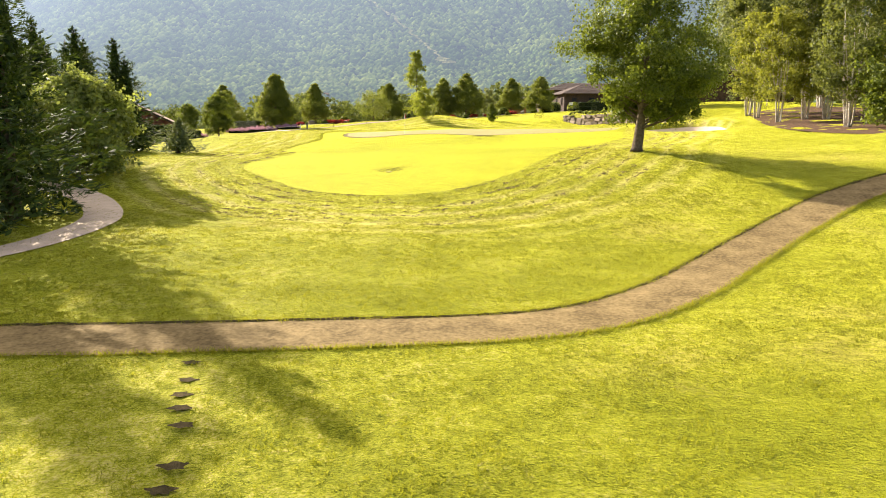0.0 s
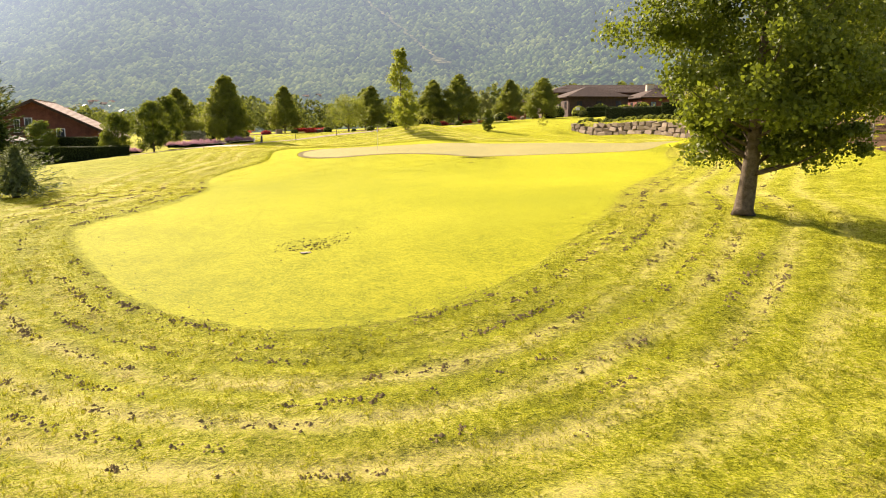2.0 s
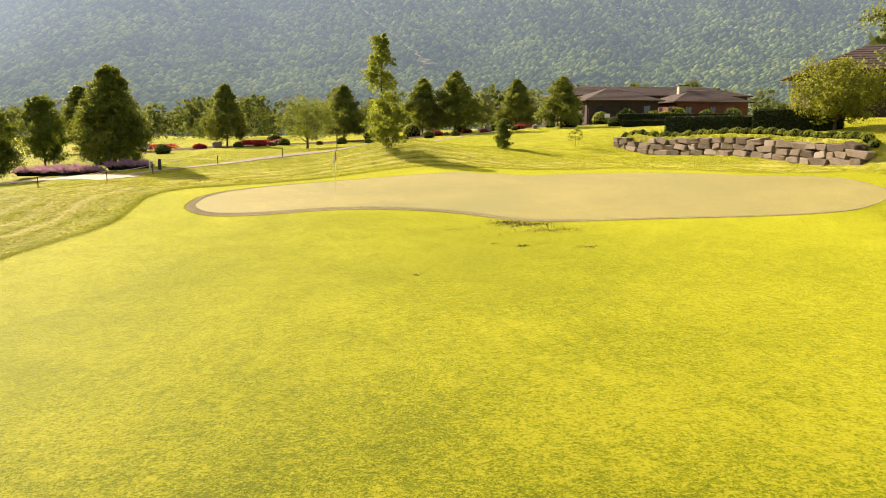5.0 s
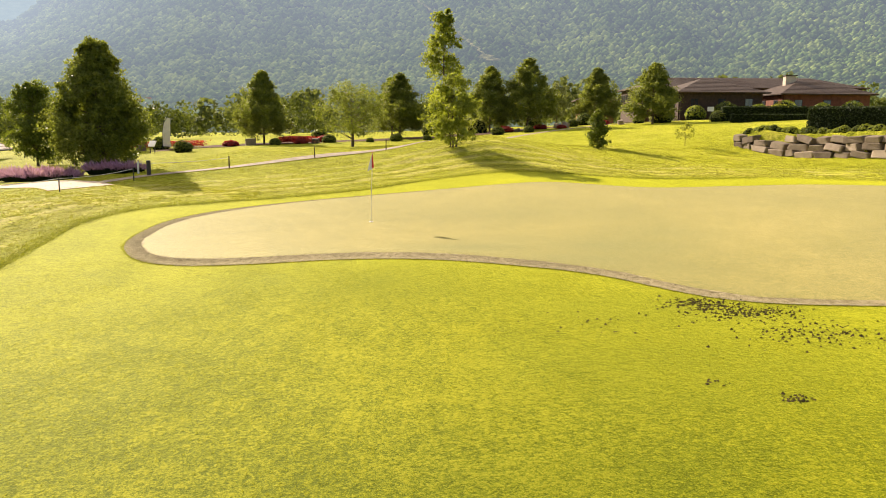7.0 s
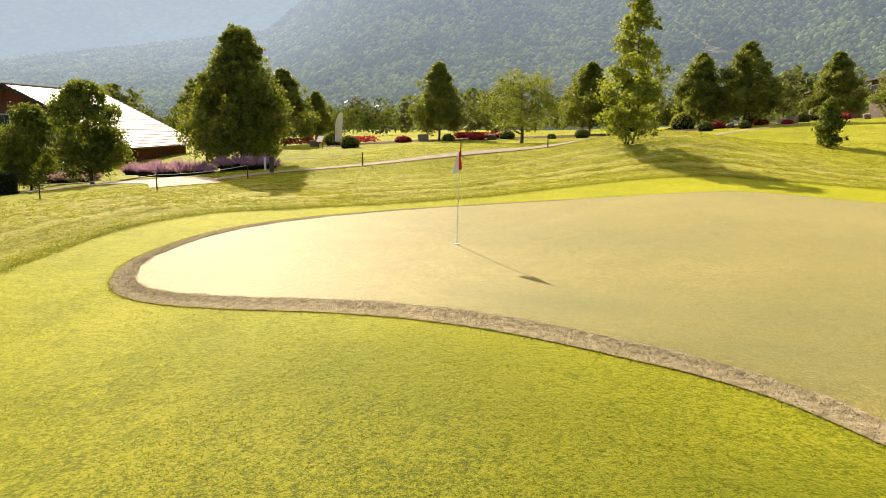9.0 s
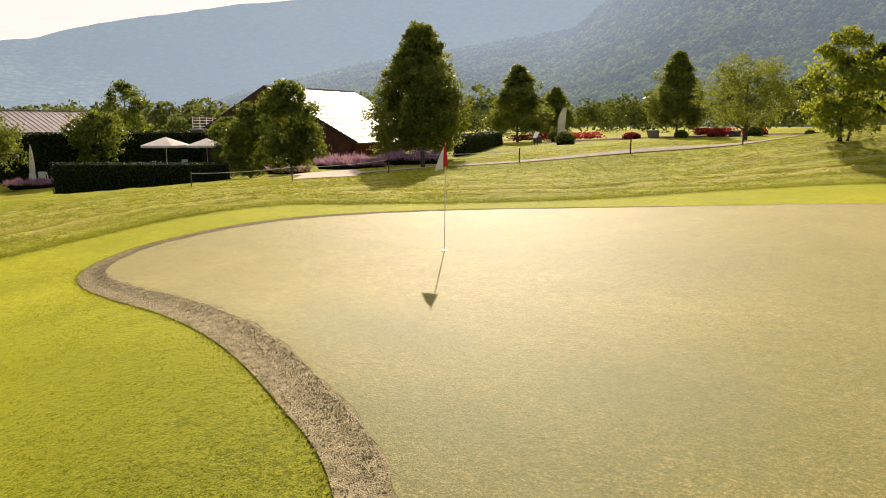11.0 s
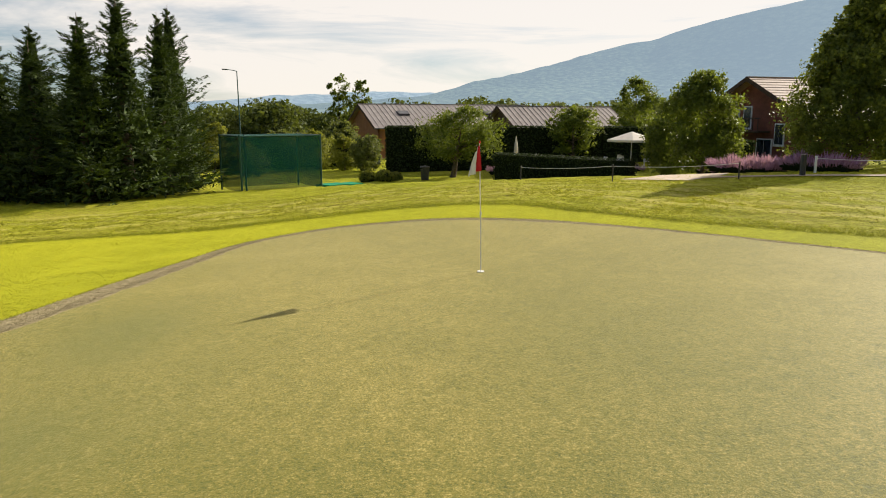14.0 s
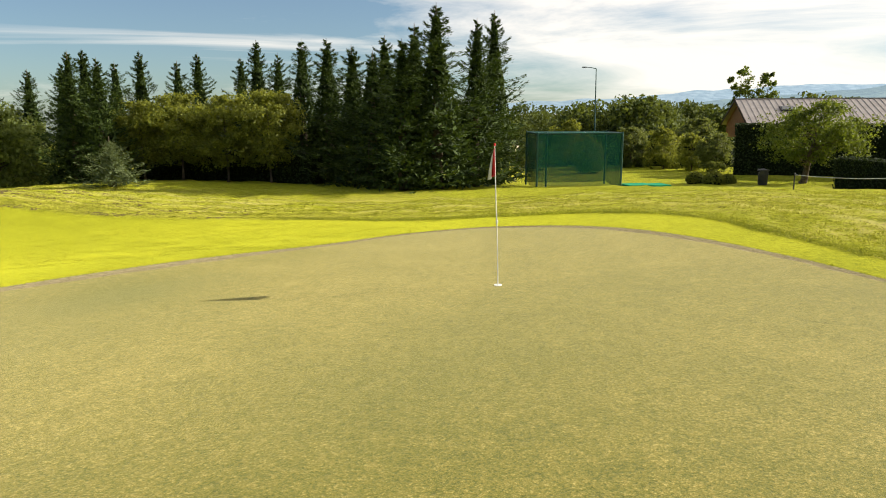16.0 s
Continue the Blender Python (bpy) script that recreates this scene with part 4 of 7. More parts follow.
# ---- trees ----
def crown_shape(kind, u):
    """Share of the crown's full radius at the share u of its height."""
    if kind == "cone":
        return np.clip(1.3 * (1 - u) ** 0.85 * np.minimum(1, 0.5 + u * 2.2), 0.03, 1)
    if kind == "drop":
        return np.clip(1.12 * (1 - u) ** 0.55 * np.minimum(1, 0.6 + u * 1.6), 0.03, 1)
    if kind == "spread":
        return np.sqrt(np.clip(1 - (u - 0.35) ** 2 / 0.45, 0, 1)) * np.minimum(1, 0.5 + u * 2)
    if kind == "column":
        return np.clip(np.minimum(1, 0.5 + u * 2) * (1 - u) ** 0.4, 0, 1)
    return np.sqrt(np.clip(1 - (2 * u - 0.9) ** 2 / 1.25, 0, 1))


def broad_tree(name, seed, high, wide, base, kind, clumps, per, leaf, mat, bark=None, lean=(0, 0), trunk=None, clump=0.2, stems=1, label="", bare=0.0):
    """A broadleaf tree: tapered trunk, limbs to the clumps, and a crown of many leaves in uneven clumps."""
    rng = np.random.default_rng(seed)
    root = new(name)
    tr = trunk or high * 0.02
    u = rng.uniform(0.02, 1, clumps) ** 0.9
    rad = crown_shape(kind, u) * wide / 2
    ang = np.arange(clumps) * 2.399 + rng.uniform(-0.5, 0.5, clumps)
    rr = rad * np.sqrt(rng.uniform(0.15, 1.0, clumps)) * rng.uniform(0.8, 1.06, clumps)
    z = base + u * (high - base)
    f = (z / high)
    c = np.column_stack([rr * np.cos(ang) + lean[0] * f, rr * np.sin(ang) + lean[1] * f, z])
    pieces = []
    for s in range(stems):
        o = Vector((0, 0, 0)) if stems == 1 else Vector((math.cos(s * 2.4) * 0.2, math.sin(s * 2.4) * 0.2, 0))
        sp = Vector((0, 0, 0)) if stems == 1 else Vector((math.cos(s * 2.4), math.sin(s * 2.4), 0)) * wide * rng.uniform(0.10, 0.26)
        top = Vector((lean[0] * 0.85, lean[1] * 0.85, high * 0.88)) + sp
        pts = [o + (top - o) * t + Vector((math.sin(t * 7 + s), math.cos(t * 5 + s), 0)) * high * 0.008 * (0 if t == 0 else 1) for t in (0, 0.03, 0.12, 0.3, 0.5, 0.72, 1)]
        pieces.append(tube(pts, [tr * q for q in (1.5, 1.12, 1.0, 0.8, 0.55, 0.3, 0.06)], 10 if stems == 1 else 7))
    for i in range(0, clumps, 2 if clumps > 30 else 1):
        e = Vector(c[i])
        t0 = max(0.16, min(0.8, (e.z - 0.25 * math.hypot(e.x, e.y) - high * 0.08) / (high * 0.88)))
        st = Vector((lean[0] * 0.85 * t0, lean[1] * 0.85 * t0, high * 0.88 * t0))
        m = st.lerp(e, 0.5) + Vector((0, 0, -0.02 * high))
        w = tr * (1 - t0) * 0.3 + 0.01
        pieces.append(tube([st, m, e], [w, w * 0.6, 0.006], 5))
    v, fc = join(pieces)
    part("trunk", mesh_from("trunk", v, fc, bark or BARK, True), None, root)
    cs = wide * clump
    idx = np.repeat(np.arange(clumps), per)
    # each clump is a handful of leafy twigs of uneven reach
    twigs = 7
    sub = rng.normal(0, 1, (clumps, twigs, 3))
    sub /= np.linalg.norm(sub, axis=2)[:, :, None]
    sub *= rng.uniform(0.35, 1.15, (clumps, twigs, 1))
    sz = rng.uniform(0.55, 1.4, clumps)[idx] * cs * (0.4 + 0.6 * rad[idx] / (wide / 2 + 1e-6))
    q = sub[idx, rng.integers(0, twigs, len(idx))] + rng.normal(0, 0.24, (len(idx), 3))
    q *= sz[:, None]
    q[:, 2] *= 0.8
    pos = c[idx] + q
    pos[:, 2] = np.maximum(pos[:, 2], base * 0.5)
    if bare:
        pos = pos[rng.uniform(0, 1, len(pos)) > bare * (0.5 + 0.5 * np.sin(pos[:, 0] * 3 + pos[:, 2] * 2))]
    out = pos - np.array([lean[0] * 0.5, lean[1] * 0.5, base + (high - base) * 0.4])
    out = out / (np.linalg.norm(out, axis=1)[:, None] + 1e-9)
    part("crown", quads_mesh("crown", leaves(rng, pos, out, leaf, 1.4, 0.3), mat), None, root)
    return root


def conifer(name, seed, high, wide, mat=None, boughs=105, per=84, spray=0.32):
    """A shaggy conifer: tapered trunk, separate up-swept boughs fringed with hanging sprays, gaps between them, and a thin leader."""
    rng = np.random.default_rng(seed)
    root = new(name)
    part("trunk", mesh_from("trunk", *tube([(0, 0, 0), (0, 0, high * 0.3), (0.04, 0, high * 0.7), (0.1, 0.05, high * 0.99)], [wide * 0.05, wide * 0.04, wide * 0.02, 0.01], 8), BARK, True), None, root)
    u = (np.arange(boughs) + rng.uniform(-0.8, 0.8, boughs)).clip(0, boughs) / boughs
    ang = np.arange(boughs) * 2.399 + rng.uniform(-0.6, 0.6, boughs)
    prof = (1 - u) ** 0.92 * np.minimum(1, 0.72 + u * 1.6)
    length = wide / 2 * prof * rng.uniform(0.7, 1.55, boughs) * np.where(rng.uniform(0, 1, boughs) < 0.12, 1.25, 1.0) + 0.14
    rise = rng.uniform(0.05, 0.4, boughs) + 0.2 * u
    sets = []
    lead = np.column_stack([0.1 * u, 0.05 * u, 0.2 + u * (high - 0.55)])
    for k in range(per):
        t = 0.12 + 0.88 * ((k + rng.uniform(0, 1, boughs)) / per) ** 0.8
        r = length * t
        # boughs bend up towards their tips; sprays spread flat beside them, most at mid length
        z = lead[:, 2] + rise * r * (0.35 + 0.65 * t * t) - 0.10 * r
        fan = rng.normal(0, 1, boughs) * 0.15 * length * np.sin(np.pi * np.clip(t * 0.92, 0, 1)) + rng.normal(0, 0.04, boughs)
        p = np.column_stack([lead[:, 0] + r * np.cos(ang) - fan * np.sin(ang), lead[:, 1] + r * np.sin(ang) + fan * np.cos(ang), z - np.abs(fan) * 0.25 + rng.normal(0, 0.05, boughs)])
        turn = ang + np.sign(fan) * rng.uniform(0.2, 0.9, boughs)
        d = np.column_stack([np.cos(turn), np.sin(turn), rise * (0.4 + 0.8 * t) + rng.normal(-0.1, 0.3, boughs)])
        d /= np.linalg.norm(d, axis=1)[:, None]
        w = np.cross(d, np.array([0, 0, 1.0]) + rng.normal(0, 0.6, (boughs, 3)))
        w /= np.linalg.norm(w, axis=1)[:, None]
        s = (spray * rng.uniform(0.6, 1.35, boughs) * (1.1 - 0.6 * u))[:, None]
        sets.append(np.stack([p - d * s * 0.5, p + w * s * 0.12, p + d * s * 0.75, p - w * s * 0.12], 1))
    # the inner growth that closes the middle
    n = boughs * 26
    q, a2 = rng.uniform(0, 0.93, n), rng.uniform(0, 6.28, n)
    r2 = wide * 0.33 * (1 - q) ** 1.35 * np.sqrt(rng.uniform(0.05, 1, n)) + 0.03
    p = np.column_stack([0.1 * q + r2 * np.cos(a2), 0.05 * q + r2 * np.sin(a2), 0.25 + q * (high - 0.5)])
    o = np.column_stack([np.cos(a2), np.sin(a2), np.full(n, 0.5)])
    sets.append(leaves(rng, p, o, spray * 0.5, 2.6).reshape(-1, 4, 3))
    part("crown", quads_mesh("crown", np.concatenate(sets).reshape(-1, 3), mat or L_CONIFER), None, root)
    return root


def scaled(x, y, turn=0.0, s=1.0, sz=None, z=None, tilt=0.0):
    g = ground(x, y) if z is None else z
    return pose(x, y, g - 0.03, tilt, 0, turn) @ Matrix.Diagonal((s, s, sz or s, 1))


def plant(model, first, x, y, label, category="tree", group="", turn=0.0, s=1.0, sz=None, tilt=0.0):
    """Puts the model itself at the first place and copies at the others."""
    m = scaled(x, y, turn, s, sz, None, tilt)
    ob = model
    if first:
        ob.matrix_world = m
    else:
        ob = copy_thing(model, m @ Matrix.Diagonal((1 / model.scale[0], 1 / model.scale[1], 1 / model.scale[2], 1)))
    tagged(ob, label, category, group)
    return ob


def grove(build, spots, label, category="tree", group=""):
    """spots: x, y, turn, scale, height scale."""
    model = None
    for x, y, turn, s, sz in spots:
        if model is None:
            model = build()
            plant(model, True, x, y, label, category, group, turn, s, sz)
        else:
            plant(model, False, x, y, label, category, group, turn, s, sz)
    return model


# the lone tree on the mound beside the fairway
big = broad_tree("maple_tree", 11, 8.5, 7.3, 1.7, "oval", 84, 900, 0.095, L_OAK, lean=(0.55, 0.1), trunk=0.25, clump=0.135, bare=0.12)
plant(big, True, 13.75, -40.5, "tall green broadleaf tree with leaning trunk on the mown bank")

# columnar conifers in a row along the edge of the course
CONIFER_LABEL = "dark green columnar conifer in a dense row beside the turf"
grove(lambda: conifer("conifer", 1, 10.0, 7.2), [(-24.0, -15.2, 0, 1.0, 0.99), (-28.2, -21.5, 70, 0.95, 0.93), (-26.5, -30.5, 200, 0.8, 0.94), (-28.5, -38.5, 120, 0.8, 0.95), (-24.0, -52.5, 20, 0.85, 0.95),
                                                 (-13.2, -50.2, 90, 1.0, 1.12), (-13.0, -54.8, 30, 1.05, 1.12), (-19.0, -50.0, 10, 0.9, 0.9), (-30.2, -14.9, 40, 0.85, 1.05), (-17.0, -36.4, 25, 0.72, 0.80), (-18.6, -37.4, 160, 0.75, 0.84)], CONIFER_LABEL, "conifer", "row of conifers")
grove(lambda: conifer("conifer", 2, 10.0, 6.6), [(-27.0, -14.4, 30, 0.8, 0.95), (-27.5, -25.4, 10, 1.0, 0.93), (-29.5, -35.0, 0, 0.8, 0.9), (-26.2, -42.0, 140, 0.8, 0.98), (-24.6, -49.0, 220, 0.85, 0.95),
                                                 (-15.2, -57.0, 50, 1.15, 1.08), (-29.5, -31.5, 80, 0.8, 0.9), (-26.0, -22.2, 300, 0.9, 0.85), (-17.4, -34.4, 75, 0.7, 0.74), (-22.6, -16.5, 10, 0.9, 0.8)], CONIFER_LABEL, "conifer", "row of conifers")
grove(lambda: conifer("conifer", 3, 10.0, 7.8, None, 96), [(-26.6, -18.2, 0, 1.0, 0.95), (-28.0, -28.0, 60, 0.85, 0.95), (-27.0, -46.0, 180, 0.85, 0.96), (-24.2, -19.6, 100, 0.9, 0.78), (-17.4, -58.6, 10, 1.0, 0.9), (-20.5, -60.5, 60, 1.0, 0.95),
                                                            (-22.0, -55.5, 120, 0.9, 0.85), (-16.5, -53.0, 30, 0.9, 0.95), (-28.8, -41.0, 200, 0.8, 0.92)], CONIFER_LABEL, "conifer", "row of conifers")
# leafy trees in front of that row
grove(lambda: broad_tree("hedgerow_tree", 21, 5.6, 4.2, 1.5, "oval", 60, 210, 0.11, L_YELLOW, trunk=0.07, clump=0.19),
      [(-23.0, -26.4, 0, 1.0, 0.95), (-22.0, -29.0, 90, 1.0, 0.9), (-21.0, -31.8, 200, 1.0, 0.92), (-20.0, -34.2, 30, 0.9, 0.85)], "light green leafy tree before the dark conifers", "tree", "trees before the conifers")
side = broad_tree("hedgerow_tree", 22, 5.2, 6.4, 0.3, "oval", 90, 210, 0.15, L_SUNNY, trunk=0.12, clump=0.17)
plant(side, True, -15.0, -41.2, "pale sunlit leafy tree beside the sandy path", s=0.95)
pine = conifer("young_pine", 31, 2.7, 3.4, L_PINE, 80, 34, 0.2)
plant(pine, True, -14.1, -29.0, "small bushy pine alone on the turf", "pine")

# trees along the garden slope
HORN = "dark green pyramid-shaped tree on the garden slope"
grove(lambda: broad_tree("hornbeam", 41, 8.0, 5.9, 1.0, "cone", 130, 300, 0.13, L_HORN, trunk=0.11, clump=0.15),
      [(-17.1, 46.5, 0, 0.85, 0.84), (9.6, 68.5, 80, 1.2, 1.06), (20.1, 81.3, 170, 1.05, 0.95), (-5.2, 57.5, 30, 1.0, 0.86), (-32.2, 45.0, 210, 1.0, 0.88)], HORN, "tree", "trees on the garden slope")
grove(lambda: broad_tree("hornbeam", 42, 8.0, 6.2, 0.9, "cone", 130, 300, 0.13, L_HORN, trunk=0.11, clump=0.15),
      [(23.9, 64.5, 0, 1.05, 0.86), (5.0, 70.0, 120, 1.0, 1.0), (-32.7, 51.9, 60, 0.72, 0.66)], HORN, "tree", "trees on the garden slope")
plant(broad_tree("hornbeam", 43, 6.9, 5.4, 0.7, "drop", 190, 380, 0.095, L_HORN, trunk=0.15, clump=0.125), True, -17.4, 16.9, "full dark green tree beside the lavender")
grove(lambda: broad_tree("garden_tree", 44, 5.0, 3.8, 0.35, "oval", 90, 240, 0.10, L_OAK, trunk=0.09, clump=0.17),
      [(-27.6, 12.9, 0, 0.8, 0.84), (-27.2, 26.8, 70, 0.95, 1.1), (-37.5, 17.6, 140, 0.8, 0.75), (-23.9, 13.3, 210, 0.95, 0.98)], "round dark green tree beside the terrace", "tree", "trees beside the terrace")
plant(broad_tree("cherry_tree", 45, 4.6, 5.3, 0.9, "spread", 70, 190, 0.08, L_HORN, trunk=0.11, clump=0.15, bare=0.5), True, -6.0, 31.7, "low spreading tree with thin dark leaves and open branches")
plant(broad_tree("young_tree", 46, 4.0, 2.9, 0.4, "oval", 60, 170, 0.095, L_LIGHT, trunk=0.04, clump=0.17, stems=3), True, 1.85, 20.3, "slim young tree with several stems and bright leaves")
plant(broad_tree("tall_tree", 47, 11.6, 4.6, 1.3, "column", 62, 190, 0.15, L_LIGHT, trunk=0.13, clump=0.17, bare=0.25), True, 0.3, 44.0, "tall slender tree with airy bright green crown")
plant(broad_tree("garden_tree", 48, 6.0, 3.6, 1.2, "oval", 50, 110, 0.16, L_GREY, trunk=0.08, clump=0.18, bare=0.2), True, 15.0, 86.0, "thin grey-green tree behind the flower bed")
plant(broad_tree("garden_tree", 49, 6.6, 3.8, 1.0, "oval", 50, 130, 0.16, L_OAK, trunk=0.08, clump=0.2), True, -6.6, 62.0, "green tree behind the young one")
bush = broad_tree("shrub", 50, 2.5, 1.45, 0.15, "column", 34, 110, 0.1, L_OAK, trunk=0.04, clump=0.26)
plant(bush, True, 11.6, 28.4, "upright green shrub alone on the mown slope", "shrub")
plant(broad_tree("sapling", 51, 1.7, 1.3, 0.5, "oval", 16, 26, 0.09, L_YELLOW, trunk=0.02, clump=0.22, bare=0.3), True, 19.6, 35.6, "thin young sapling on the slope", "sapling")
plant(broad_tree("orchard_tree", 52, 4.9, 6.8, 1.6, "spread", 80, 170, 0.11, L_OAK, trunk=0.2, clump=0.13, lean=(0.5, 0.9)), True, -42.1, 1.6, "gnarled spreading fruit tree before the tall hedge")
plant(broad_tree("orchard_tree", 53, 4.6, 4.4, 1.3, "spread", 60, 120, 0.13, L_OAK, trunk=0.14, clump=0.18), True, -46.0, 11.5, "leafy tree behind the parasol terrace")
plant(broad_tree("garden_tree", 54, 7.6, 4.6, 1.5, "oval", 60, 130, 0.17, L_OAK, trunk=0.12, clump=0.18), True, -66, 22.5, "green tree beside the barn")
plant(broad_tree("maple_tree", 55, 4.9, 7.4, 1.0, "spread", 80, 190, 0.13, L_YELLOW, trunk=0.12, clump=0.16), True, 36.6, 20.5, "yellow-green spreading tree before the big house")
plant(broad_tree("maple_tree", 56, 18.5, 12.5, 4.6, "oval", 150, 230, 0.27, L_GREY, trunk=0.4, clump=0.15), True, 47.6, 22.5, "tall old tree beside the big house")

# the birch grove on the mulch
BIRCH = "pale-stemmed birch with several trunks in the mulch bed"
grove(lambda: broad_tree("birch", 61, 14.0, 7.0, 2.4, "oval", 110, 200, 0.16, L_BIRCH, BIRCH_BARK, trunk=0.075, clump=0.14, stems=7),
      [(37.8, 1.8, 0, 1.0, 1.0), (37.5, -11.1, 90, 0.9, 0.95), (44.0, -10.0, 200, 1.0, 1.0), (48.0, 6.0, 40, 1.1, 1.05), (35.1, -22.4, 150, 0.85, 0.95)], BIRCH, "tree", "birch grove")
grove(lambda: broad_tree("birch", 62, 11.0, 5.6, 1.9, "oval", 90, 190, 0.15, L_YELLOW, BIRCH_BARK, trunk=0.06, clump=0.15, stems=8),
      [(35.9, -4.7, 0, 1.0, 0.95), (34.3, -12.7, 100, 0.85, 0.9), (38.7, -12.6, 60, 0.9, 0.95), (41.0, -20.0, 160, 1.1, 1.1), (50, -18, 20, 1.2, 1.2)], BIRCH, "tree", "birch grove")
plant(broad_tree("birch", 63, 6.5, 5.0, 0.7, "oval", 60, 150, 0.17, L_OAK, BARK, trunk=0.08, clump=0.2), True, 36.4, -25.6, "low leafy green tree at the edge of the grove")
plant(broad_tree("garden_tree", 64, 8.0, 6.5, 0.8, "oval", 70, 150, 0.2, L_HORN, trunk=0.12, clump=0.18), True, 52.0, 13.0, "dark tree at the back of the grove")


def far_woods(name, spots, seed, label, cards=170, mat=None, share=0.16):
    """Distant woods: many small trees, each a lumpy crown of leaf clusters, in one object."""
    rng = np.random.default_rng(seed)
    sets = []
    for x, y, h, w in spots:
        g = ground(x, y)
        u = rng.uniform(0, 1, cards)
        cl = rng.integers(0, 7, cards)
        ca, cu = rng.uniform(0, 6.28, 7), rng.uniform(0.25, 0.85, 7)
        c = np.column_stack([x + np.cos(ca) * w * 0.22, y + np.sin(ca) * w * 0.22, g + cu * h])[cl]
        d = rng.normal(0, 1, (cards, 3))
        d /= np.linalg.norm(d, axis=1)[:, None]
        p = c + d * np.array([w * 0.34, w * 0.34, h * 0.24]) * rng.uniform(0.6, 1, (cards, 1))
        p[:, 2] = np.maximum(p[:, 2], g + 0.1)
        sets.append(leaves(rng, p, d, w * share, 1.3))
    ob = new(name, quads_mesh(name, np.concatenate(sets), mat or L_FAR))
    return tagged(ob, label, "woods", kind="stuff")


def ring_spots(seed, n, az0, az1, r0, r1, h0, h1):
    rng = np.random.default_rng(seed)
    out = []
    for _ in range(n):
        a, r, h = radians(rng.uniform(az0, az1)), rng.uniform(r0, r1), rng.uniform(h0, h1)
        out.append((-math.sin(a) * r, math.cos(a) * r, h, h * rng.uniform(0.7, 1.1)))
    return out


far_woods("far_woods", ring_spots(1, 260, -32, 62, 130, 420, 5, 11), 1, "distant woods and hedgerows across the valley floor", 260, None, 0.12)
far_woods("far_woods", ring_spots(2, 120, 101, 126, 78, 130, 4.5, 8.0), 2, "green woods beyond the practice ground", 1700, L_WOOD, 0.052)
plant(broad_tree("poplar", 71, 16.0, 6.4, 3.0, "oval", 34, 120, 0.34, L_OAK, trunk=0.22, clump=0.19, bare=0.5), True, -174.5, -20.8, "tall airy tree beyond the barn")
plant(broad_tree("poplar", 72, 14.8, 6.0, 3.0, "oval", 34, 120, 0.34, L_OAK, trunk=0.22, clump=0.19, bare=0.5), True, -175.7, -15.0, "tall airy tree beyond the barn")
far_woods("far_woods", ring_spots(3, 70, 60, 92, 105, 190, 5, 8), 3, "distant trees behind the barns", 320, None, 0.11)
far_woods("far_woods", ring_spots(6, 90, 84, 106, 160, 260, 6, 10), 6, "distant hedgerow trees beyond the barns", 420, L_WOOD, 0.09)
far_woods("far_woods", ring_spots(7, 75, -4, 48, 105, 180, 4, 7.5), 7, "leafy trees beyond the garden lawns", 700, L_WOOD, 0.06)
far_woods("far_woods", ring_spots(4, 60, -75, -42, 120, 200, 8, 15), 4, "woods behind the birch grove", 170)
far_woods("far_woods", ring_spots(5, 80, 122, 290, 150, 210, 7, 13), 5, "woods round the course", 120)


# ---- hedges and shrubs ----
def hedge(x0, y0, x1, y1, thick, high, label, leaf=0.11, per=70, name="hedge", group="", base=None):
    """A clipped hedge: leafy skin over a solid core, coloured near-black for the shade within."""
    rng = np.random.default_rng(int(abs(x0 * 7 + y0 * 13)) + 3)
    w = math.hypot(x1 - x0, y1 - y0)
    t = math.degrees(math.atan2(y1 - y0, x1 - x0))
    za, zb = (ground(x0, y0), ground(x1, y1)) if base is None else base
    root = thing(name, x0, y0, min(za, zb) - 0.05, t, label, "hedge", group)
    rise = high + abs(zb - za) * 0.5
    part("core", block(w - 0.1, thick - 0.12, rise - 0.08, (w / 2, 0, 0), 0.06), INNER_SHADE, root)
    n = int((w * rise * 2 + w * thick + thick * rise * 2) * per)
    n = min(n, 16000)
    area = np.array([w * rise, w * rise, w * thick, thick * rise, thick * rise])
    side = rng.choice(5, n, p=area / area.sum())
    a, b = rng.uniform(0, 1, n), rng.uniform(0, 1, n)
    j = rng.normal(0, 0.025, n)
    x = np.select([side == 3, side == 4], [0 + j, w + j], a * w)
    y = np.select([side == 0, side == 1, side == 2], [-thick / 2 + j, thick / 2 + j, (b - 0.5) * thick], (a - 0.5) * thick)
    z = np.where(side == 2, rise + j, b * rise)
    o = np.zeros((n, 3))
    o[:, 0] = np.select([side == 3, side == 4], [-1, 1], 0)
    o[:, 1] = np.select([side == 0, side == 1], [-1, 1], 0)
    o[:, 2] = side == 2
    part("foliage", quads_mesh("foliage", leaves(rng, np.column_stack([x, y, z]), o, leaf, 1.3, 0, 1.2), L_HEDGE), None, root)
    return root


hedge(-32.4, 3.9, -25.2, 10.1, 0.9, 1.45, "low clipped dark green hedge with a flat top before the terrace", 0.07, 140)
hedge(-50.0, -3.6, -47.5, 20.5, 1.6, 3.3, "tall dense dark green hedge behind the fruit tree", 0.14, 60)
hedge(-41.5, 20.5, -31.5, 19.0, 0.9, 1.9, "dark clipped hedge in front of the chalet", 0.1, 90)
hedge(-21.4, 24.6, -28.6, 37.4, 1.0, 1.25, "dark clipped hedge behind the full tree", 0.1, 60)
hedge(27.3, 31.6, 32.4, 25.8, 1.2, 1.75, "dark trimmed hedge above the stone wall", 0.1, 90, group="trimmed hedges above the wall")
